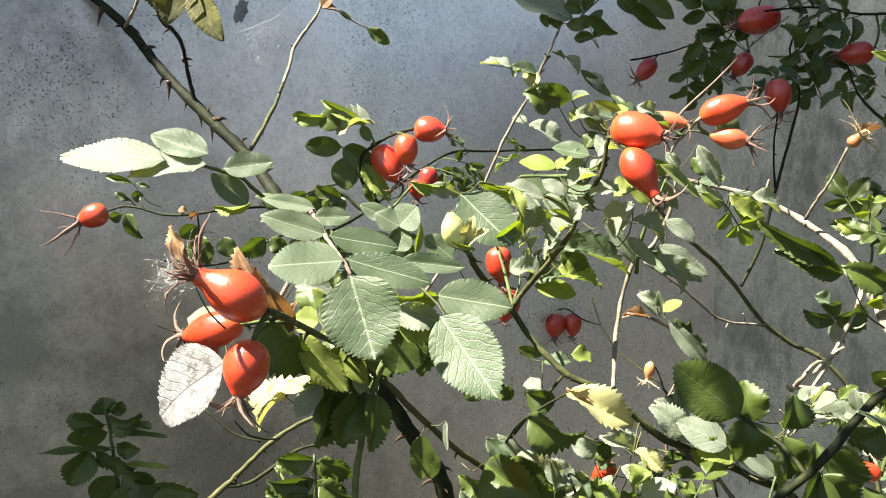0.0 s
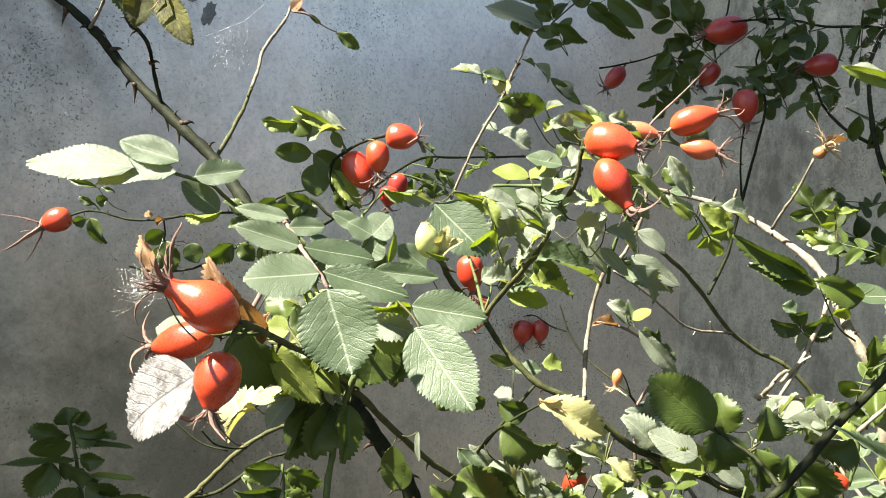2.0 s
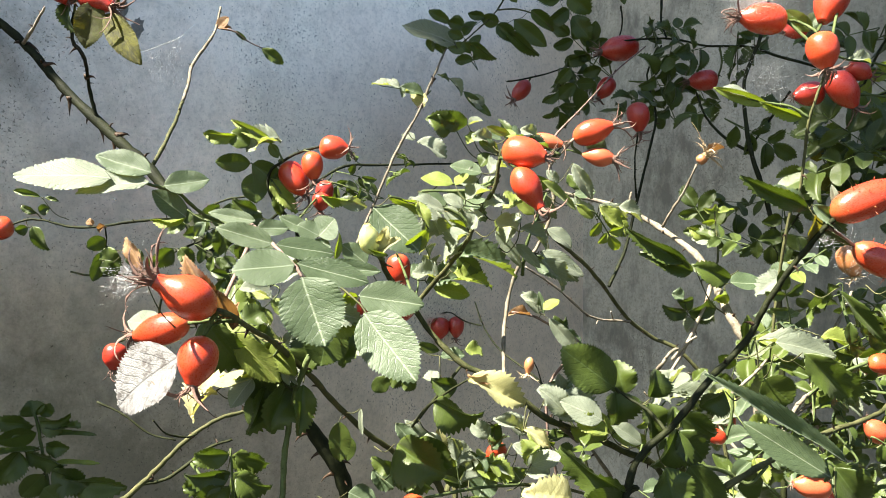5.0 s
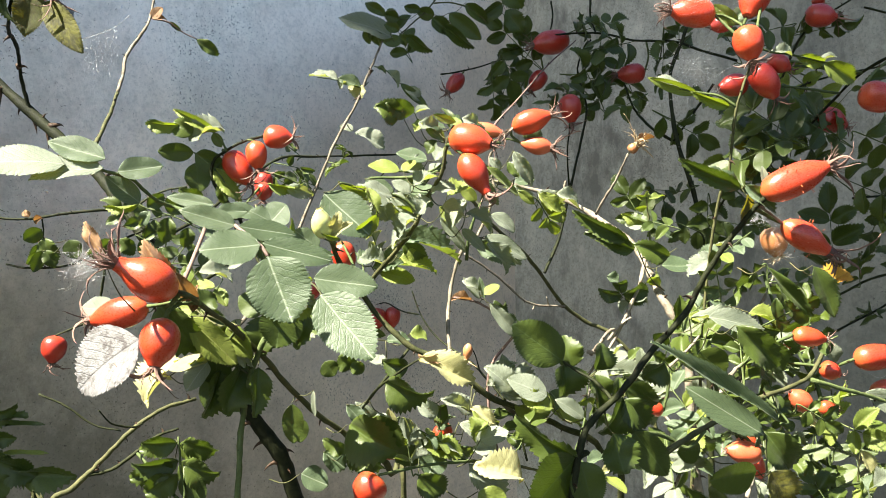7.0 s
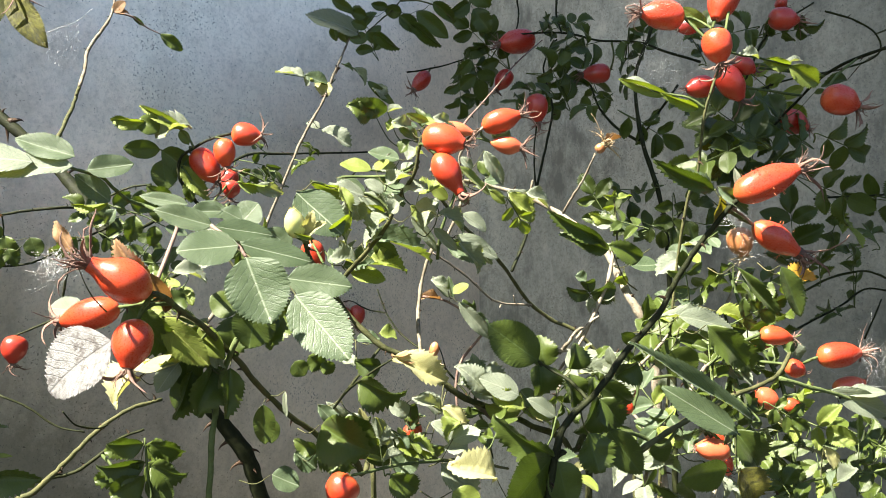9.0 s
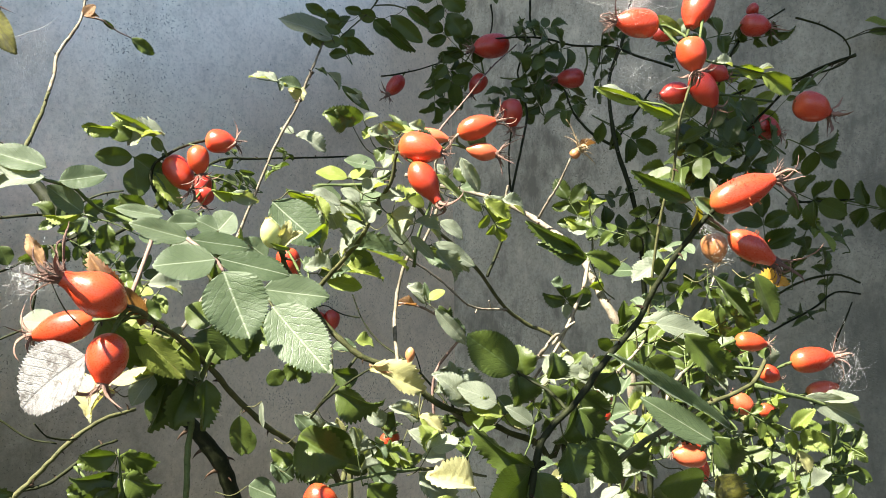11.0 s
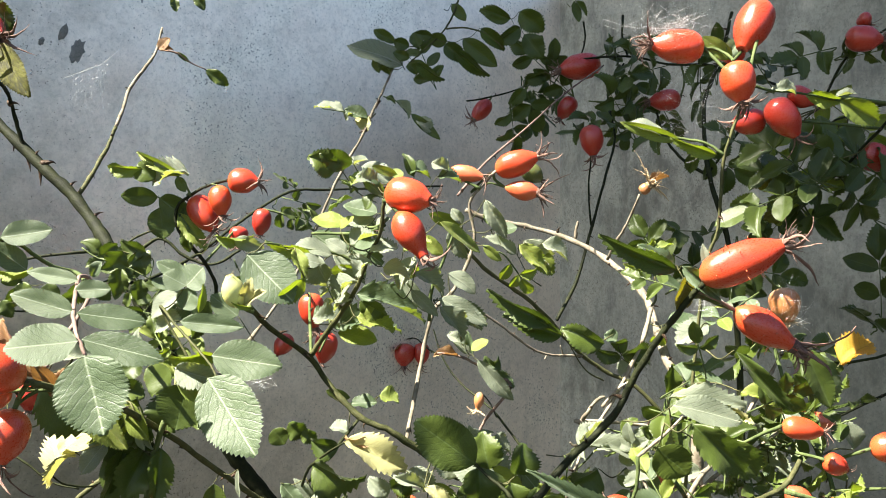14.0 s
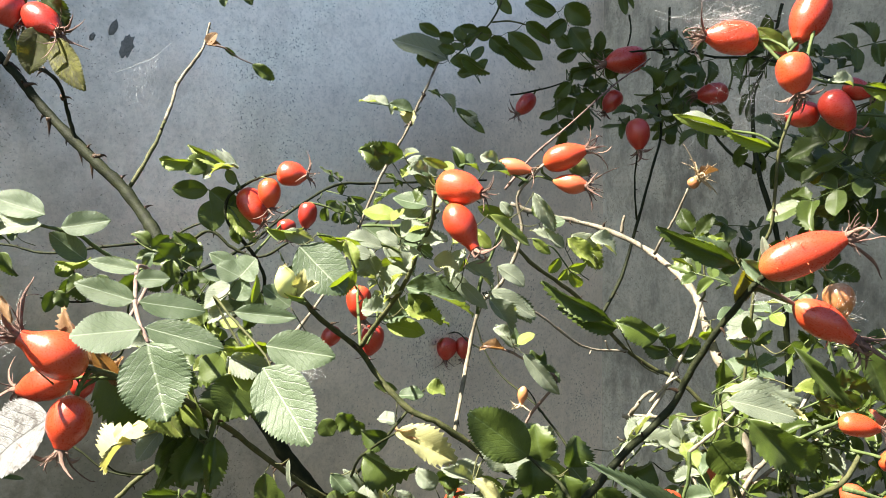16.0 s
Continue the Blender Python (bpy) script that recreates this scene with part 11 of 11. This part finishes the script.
spray(c, (0.1576, 0.3684, 1.2585), (0.1694, 0.3692, 1.2673), (0.82, 0.47, 0.33), 0.0131, (0.01, -0.59, 0.81), "p")
spray(c, (0.1599, 0.3462, 1.2675), (0.1557, 0.3351, 1.2825), (-0.32, -0.40, 0.86), 0.0117, (-0.06, -0.90, -0.44), "g")
spray(c, (0.1922, 0.3937, 1.2917), (0.1789, 0.3831, 1.2881), (-0.83, -0.29, -0.47), 0.0145, (-0.36, -0.36, 0.86), "p")
spray(c, (0.1571, 0.4053, 1.2336), (0.1596, 0.3934, 1.2539), (0.14, -0.34, 0.93), 0.0159, (0.40, -0.84, -0.37), "g")
spray(c, (0.122, 0.4, 1.2301), (0.1217, 0.3829, 1.2352), (0.25, -0.88, 0.41), 0.0155, (-0.89, -0.04, 0.46), "c")
spray(c, (0.1484, 0.42, 1.2297), (0.155, 0.4142, 1.2291), (0.80, -0.57, -0.15), 0.0149, (-0.34, -0.65, 0.68), "g")
spray(c, (0.1674, 0.41, 1.2273), (0.1771, 0.4249, 1.2465), (-0.13, 0.95, 0.28), 0.0170, (0.82, 0.26, -0.51), "g")
spray(c, (0.2073, 0.3877, 1.2758), (0.1926, 0.3928, 1.2722), (-0.80, 0.45, -0.39), 0.0148, (0.07, -0.59, -0.81), "g")
spray(c, (0.1616, 0.4032, 1.2994), (0.15, 0.4034, 1.3069), (-0.85, 0.45, 0.26), 0.0124, (-0.13, -0.66, 0.74), "g")
spray(c, (0.1411, 0.426, 1.2228), (0.147, 0.4324, 1.2212), (0.42, 0.89, -0.16), 0.0112, (0.47, -0.37, -0.80), "g")
spray(c, (0.1519, 0.401, 1.2154), (0.1436, 0.3953, 1.2306), (-0.26, -0.13, 0.96), 0.0117, (-0.49, -0.84, -0.25), "c")
spray(c, (0.147, 0.4211, 1.2284), (0.159, 0.4239, 1.218), (0.92, 0.29, -0.28), 0.0149, (0.02, -0.73, -0.69), "g")
spray(c, (0.135, 0.431, 1.2221), (0.1283, 0.4199, 1.2027), (0.22, -0.88, -0.42), 0.0112, (0.92, 0.34, -0.21), "g")
spray(c, (0.1143, 0.406, 1.2232), (0.113, 0.4006, 1.2044), (-0.13, -0.10, -0.99), 0.0115, (0.58, -0.81, 0.00), "y")
spray(c, (0.0119, 0.3834, 1.2039), (-0.003, 0.3853, 1.1947), (-0.66, 0.25, -0.71), 0.0130, (-0.69, -0.58, 0.44), "g")
spray(c, (0.0195, 0.35, 1.1915), (0.0143, 0.345, 1.2085), (-0.15, -0.24, 0.96), 0.0129, (0.28, 0.92, 0.28), "p")
spray(c, (0.0235, 0.36, 1.2019), (0.0325, 0.359, 1.2031), (0.84, 0.15, -0.52), 0.0122, (0.53, -0.39, 0.75), "p")
spray(c, (0.0718, 0.3957, 1.2111), (0.068, 0.3884, 1.2012), (0.53, -0.62, -0.58), 0.0132, (-0.06, -0.71, 0.70), "g")
spray(c, (0.0583, 0.36, 1.1976), (0.0742, 0.3623, 1.2104), (0.49, 0.64, 0.59), 0.0114, (-0.51, -0.34, 0.79), "g")
spray(c, (-0.0131, 0.3605, 1.2007), (-0.0118, 0.3615, 1.2009), (-0.91, 0.00, 0.41), 0.0137, (-0.17, -0.91, -0.38), "g")

# green rose stem with toothed dark leaves close to the ground
c = cane("green rose stem with toothed dark leaves close to the ground", -0.114, 0.570)
stem(c, 0.00207, 0.00111, "olive", (-0.1138, 0.57, 0), (-0.144, 0.535, 0.4502), (-0.1742, 0.46, 1.1004), (-0.1672, 0.45, 1.1567), (-0.1555, 0.45, 1.1672), (-0.1438, 0.45, 1.1777), (-0.1322, 0.45, 1.1896), (-0.122, 0.455, 1.1989), (-0.1086, 0.46, 1.207), (-0.093, 0.47, 1.21))
stem(c, 0.00118, 0.00074, "dark", (-0.1482, 0.45, 1.1741), (-0.135, 0.45, 1.1766), (-0.1234, 0.45, 1.1842), (-0.1131, 0.455, 1.192), (-0.1011, 0.46, 1.1956))
stem(c, 0.00059, 0.00044, "dark", (-0.1191, 0.455, 1.1999), (-0.1236, 0.45, 1.1991), (-0.1323, 0.44, 1.2032), (-0.1364, 0.43, 1.212))
thorn(c, (-0.1424, 0.45, 1.1778), (-0.16, 0.00, 0.99), 0.0052)
thorn(c, (-0.122, 0.455, 1.1989), (-0.39, 0.00, 0.92), 0.0052)
s = stalk(c, .0009, "green", (-0.122, 0.4507, 1.1853), (-0.0955, 0.43, 1.1635), (-0.0959, 0.43, 1.181), (-0.0968, 0.43, 1.197))
leaflet(s, (-0.0969, 0.43, 1.1941), (-0.1157, 0.43, 1.193), 0.0117, (0.02, -0.93, -0.37), "g")
leaflet(s, (-0.0952, 0.43, 1.194), (-0.0767, 0.43, 1.1887), 0.0138, (-0.13, -0.89, -0.44), "g")
leaflet(s, (-0.0964, 0.43, 1.1839), (-0.1212, 0.43, 1.1809), 0.0138, (0.05, -0.93, -0.37), "g")
leaflet(s, (-0.0948, 0.43, 1.1824), (-0.0769, 0.43, 1.1741), 0.0149, (-0.04, -1.00, -0.09), "g")
leaflet(s, (-0.097, 0.43, 1.1781), (-0.114, 0.43, 1.1675), 0.0152, (0.20, -0.93, -0.32), "g")
leaflet(s, (-0.0945, 0.43, 1.178), (-0.0849, 0.43, 1.1614), 0.0135, (-0.08, -1.00, -0.04), "g")
leaflet(s, (-0.0992, 0.43, 1.1797), (-0.1083, 0.43, 1.1831), 0.0103, (-0.11, -0.95, -0.29), "g")
s = stalk(c, 0.0003, "olive", (-0.0967, 0.43, 1.1938), (-0.0981, 0.435, 1.1921), (-0.0995, 0.44, 1.1936))
leaflet(s, (-0.0995, 0.44, 1.1936), (-0.1184, 0.44, 1.1882), 0.0119, (0.09, -0.95, -0.31), "g")
s = stalk(c, 0.0003, "olive", (-0.0992, 0.4391, 1.1933), (-0.0989, 0.4395, 1.1917), (-0.0986, 0.44, 1.1908))
leaflet(s, (-0.0986, 0.44, 1.1908), (-0.0805, 0.44, 1.1848), 0.0133, (-0.07, -0.98, -0.19), "g")
s = stalk(c, 0.0003, "olive", (-0.0986, 0.44, 1.1908), (-0.0997, 0.44, 1.185), (-0.1007, 0.44, 1.1818))
leaflet(s, (-0.1007, 0.44, 1.1818), (-0.1234, 0.44, 1.1732), 0.0143, (0.19, -0.85, -0.49), "g")
s = stalk(c, 0.0003, "olive", (-0.1004, 0.44, 1.1828), (-0.0992, 0.44, 1.182), (-0.0979, 0.44, 1.1819))
leaflet(s, (-0.0979, 0.44, 1.1819), (-0.0837, 0.44, 1.1713), 0.0150, (-0.08, -0.99, -0.11), "g")
stem(c, 0.00067, 0.00052, "dark", (-0.1741, 0.46, 1.2169), (-0.1601, 0.46, 1.2098), (-0.146, 0.46, 1.1992), (-0.1317, 0.46, 1.1955))

# young rose shoot with dark toothed leaves at the wall's foot
c = cane("young rose shoot with dark toothed leaves at the wall's foot", -0.112, 0.495)
stem(c, 0.00118, 0.00074, "green", (-0.1123, 0.495, 0), (-0.1381, 0.46, 0.4626), (-0.1639, 0.385, 1.1253), (-0.1654, 0.375, 1.1796), (-0.168, 0.375, 1.1868), (-0.1702, 0.374, 1.2015), (-0.1724, 0.373, 1.2173), (-0.1747, 0.373, 1.2269))
s = stalk(c, 0.0003, "olive", (-0.1732, 0.373, 1.2206), (-0.1737, 0.373, 1.2204), (-0.1741, 0.373, 1.2204))
leaflet(s, (-0.1741, 0.373, 1.2204), (-0.1901, 0.37, 1.2229), 0.0103, (0.12, -0.93, -0.35), "g")
s = stalk(c, 0.0003, "olive", (-0.1725, 0.373, 1.2177), (-0.1728, 0.373, 1.2175), (-0.1731, 0.373, 1.2175))
leaflet(s, (-0.1731, 0.373, 1.2175), (-0.19, 0.37, 1.2138), 0.0104, (0.25, -0.86, -0.45), "g")
s = stalk(c, 0.0003, "olive", (-0.1734, 0.373, 1.2217), (-0.1731, 0.373, 1.2217), (-0.1727, 0.373, 1.2219))
leaflet(s, (-0.1727, 0.373, 1.2219), (-0.1585, 0.37, 1.2229), 0.0108, (-0.16, -0.90, -0.41), "g")
s = stalk(c, 0.0003, "olive", (-0.1724, 0.373, 1.2173), (-0.1717, 0.373, 1.2173), (-0.1711, 0.373, 1.2176))
leaflet(s, (-0.1711, 0.373, 1.2176), (-0.1531, 0.37, 1.2211), 0.0062, (-0.22, -0.16, 0.96), "g")
s = stalk(c, 0.0003, "olive", (-0.1721, 0.3731, 1.2154), (-0.171, 0.3731, 1.2152), (-0.1699, 0.373, 1.2157))
leaflet(s, (-0.1699, 0.373, 1.2157), (-0.1462, 0.37, 1.2171), 0.0041, (-0.10, -0.38, 0.92), "g")
s = stalk(c, 0.0003, "olive", (-0.1713, 0.3735, 1.2096), (-0.1712, 0.3732, 1.2096), (-0.171, 0.373, 1.2096))
leaflet(s, (-0.171, 0.373, 1.2096), (-0.1975, 0.36, 1.2106), 0.0079, (0.11, -0.16, 0.98), "g")
s = stalk(c, 0.0003, "olive", (-0.1715, 0.3734, 1.2107), (-0.1706, 0.3732, 1.2105), (-0.1698, 0.373, 1.2109))
leaflet(s, (-0.1698, 0.373, 1.2109), (-0.1593, 0.37, 1.2105), 0.0079, (-0.28, -0.93, -0.26), "g")
s = stalk(c, 0.0003, "olive", (-0.1715, 0.3734, 1.2114), (-0.1756, 0.3717, 1.2094), (-0.1796, 0.37, 1.21))
leaflet(s, (-0.1796, 0.37, 1.21), (-0.1873, 0.365, 1.196), 0.0127, (0.56, -0.83, -0.01), "g")
s = stalk(c, 0.0003, "olive", (-0.1703, 0.3739, 1.2024), (-0.1701, 0.374, 1.2024), (-0.1699, 0.374, 1.2024))
leaflet(s, (-0.1699, 0.374, 1.2024), (-0.1446, 0.37, 1.2043), 0.0050, (-0.11, -0.26, 0.96), "p")
s = stalk(c, 0.0003, "olive", (-0.1698, 0.3742, 1.1992), (-0.1699, 0.3731, 1.1988), (-0.17, 0.372, 1.1991))
leaflet(s, (-0.17, 0.372, 1.1991), (-0.1789, 0.37, 1.189), 0.0120, (0.49, -0.83, -0.27), "g")
s = stalk(c, 0.0003, "olive", (-0.17, 0.372, 1.1991), (-0.1682, 0.372, 1.1993), (-0.1665, 0.372, 1.2006))
leaflet(s, (-0.1665, 0.372, 1.2006), (-0.1503, 0.37, 1.1931), 0.0137, (-0.18, -0.97, -0.14), "g")
s = stalk(c, 0.0003, "olive", (-0.1667, 0.372, 1.2005), (-0.1653, 0.373, 1.1979), (-0.1639, 0.374, 1.1969))
leaflet(s, (-0.1639, 0.374, 1.1969), (-0.1339, 0.37, 1.1918), 0.0126, (-0.19, -0.89, -0.41), "g")
s = stalk(c, 0.0003, "olive", (-0.1741, 0.373, 1.2243), (-0.1746, 0.374, 1.2239), (-0.1751, 0.375, 1.2241))
leaflet(s, (-0.1751, 0.375, 1.2241), (-0.1767, 0.375, 1.2315), 0.0106, (0.16, -0.99, 0.03), "g")
s = stalk(c, 0.0003, "olive", (-0.175, 0.3747, 1.224), (-0.1738, 0.3754, 1.2236), (-0.1726, 0.376, 1.224))
leaflet(s, (-0.1726, 0.376, 1.224), (-0.1689, 0.376, 1.2301), 0.0074, (0.42, -0.87, -0.25), "g")
s = stalk(c, 0.0003, "olive", (-0.1775, 0.3709, 1.2097), (-0.1782, 0.3724, 1.2085), (-0.179, 0.374, 1.2084))
leaflet(s, (-0.179, 0.374, 1.2084), (-0.1597, 0.37, 1.2028), 0.0107, (-0.29, -0.88, -0.37), "g")
s = stalk(c, 0.0003, "olive", (-0.169, 0.3746, 1.1933), (-0.1692, 0.3723, 1.1924), (-0.1695, 0.37, 1.1929))
leaflet(s, (-0.1695, 0.37, 1.1929), (-0.162, 0.37, 1.186), 0.0135, (-0.00, -1.00, -0.01), "g")

# unseen leafy rose shoot, added overhead to shade the near leaves
c = cane("unseen leafy rose shoot added overhead to shade the near leaves", 0.330, 0.060)
stem(c, 0.0030, 0.0012, "olive", (0.33, 0.06, 0), (0.32, 0.05, 0.6), (0.27, 0.06, 1.2), (0.16, 0.09, 1.46), (0.03, 0.13, 1.53), (-0.06, 0.155, 1.53), (-0.11, 0.168, 1.51))
_r = random.Random(21)
for _k in range(7):
    _at = Vector((-0.06, 0.155, 1.53)).lerp(Vector((-0.11, 0.168, 1.51)), _k / 6)
    _way = Vector((_r.uniform(-0.6, 0.8), _r.uniform(-1, 1), _r.uniform(-0.6, 0.0)))
    spray(c, _at, _at + _way.normalized() * 0.026, _way, _r.uniform(0.016, 0.021), (-0.5 + _r.uniform(-0.2, 0.2), -0.25 + _r.uniform(-0.2, 0.2), 0.8), "g")

# unseen leafy rose shoot beside the bush, added to shade the wall-foot shoot
c = cane("unseen tall leafy rose shoot added to shade the young shoot", -0.451, 0.267)
stem(c, 0.003, 0.0012, "olive", (-0.451, 0.267, 0), (-0.451, 0.267, 0.6), (-0.421, 0.267, 1.2), (-0.351, 0.287, 1.489), (-0.291, 0.307, 1.569))
spray(c, (-0.351, 0.287, 1.489), (-0.362, 0.291, 1.489), (0.99, -0.04, 0.20), 0.024, (-0.52, -0.25, 0.81), "g")
spray(c, (-0.351, 0.287, 1.489), (-0.366, 0.282, 1.519), (-0.05, 0.17, -0.21), 0.024, (-0.52, -0.25, 0.81), "g")
spray(c, (-0.351, 0.287, 1.489), (-0.338, 0.287, 1.502), (0.27, 0.44, 0.01), 0.024, (-0.52, -0.25, 0.81), "g")
spray(c, (-0.351, 0.287, 1.489), (-0.370, 0.280, 1.512), (0.48, 0.21, -0.26), 0.024, (-0.52, -0.25, 0.81), "g")
spray(c, (-0.351, 0.287, 1.489), (-0.354, 0.280, 1.509), (0.52, 0.11, -0.12), 0.024, (-0.52, -0.25, 0.81), "g")
spray(c, (-0.351, 0.287, 1.489), (-0.346, 0.297, 1.452), (-0.94, 0.44, -0.02), 0.024, (-0.52, -0.25, 0.81), "g")
spray(c, (-0.351, 0.287, 1.489), (-0.308, 0.298, 1.438), (0.44, 0.45, 0.13), 0.024, (-0.52, -0.25, 0.81), "g")
spray(c, (-0.351, 0.287, 1.489), (-0.377, 0.273, 1.519), (0.84, -0.13, 0.18), 0.024, (-0.52, -0.25, 0.81), "g")
spray(c, (-0.351, 0.287, 1.489), (-0.373, 0.291, 1.478), (-0.11, 0.52, 0.23), 0.024, (-0.52, -0.25, 0.81), "g")
spray(c, (-0.351, 0.287, 1.489), (-0.314, 0.292, 1.470), (-0.81, -0.44, -0.17), 0.024, (-0.52, -0.25, 0.81), "g")

# ---- cobwebs ----
web("grey cobweb strung round ripe hips", (0.150, 0.349, 1.412), (0.010, 0.005, 0.004), 90, 1, 0.00002)
web("grey cobweb hanging among twigs under the hips", (0.185, 0.42, 1.395), (0.012, 0.02, 0.012), 30, 2, 0.00002)
web("grey cobweb round a pale hip", (0.2116, 0.383, 1.2958), (0.0045, 0.006, 0.0055), 50, 3, 0.00002)
web("torn cobweb on a hip by the wall", (0.2560, 0.343, 1.236), (0.006, 0.005, 0.007), 46, 4, 0.00002)
web("tangled cobweb on the dry crown of a hip", (-0.1035, 0.264, 1.2895), (0.0038, 0.003, 0.0038), 80, 5, 0.00002)
web("thin cobweb beside two hips", (0.130, 0.243, 1.304), (0.003, 0.003, 0.004), 26, 6, 0.00002)
web("small white cobweb among leaves", (-0.0293, 0.40, 1.2593), (0.005, 0.004, 0.004), 24, 7)
torn_web("pale torn cobweb with a twisted thread before the wall", ((-0.1792, 0.56, 1.4297), (-0.1650, 0.56, 1.4351), (-0.1540, 0.56, 1.4398), (-0.1427, 0.56, 1.4496)), (0.0000, 0, -0.0220), 0.00012, 46, 8)
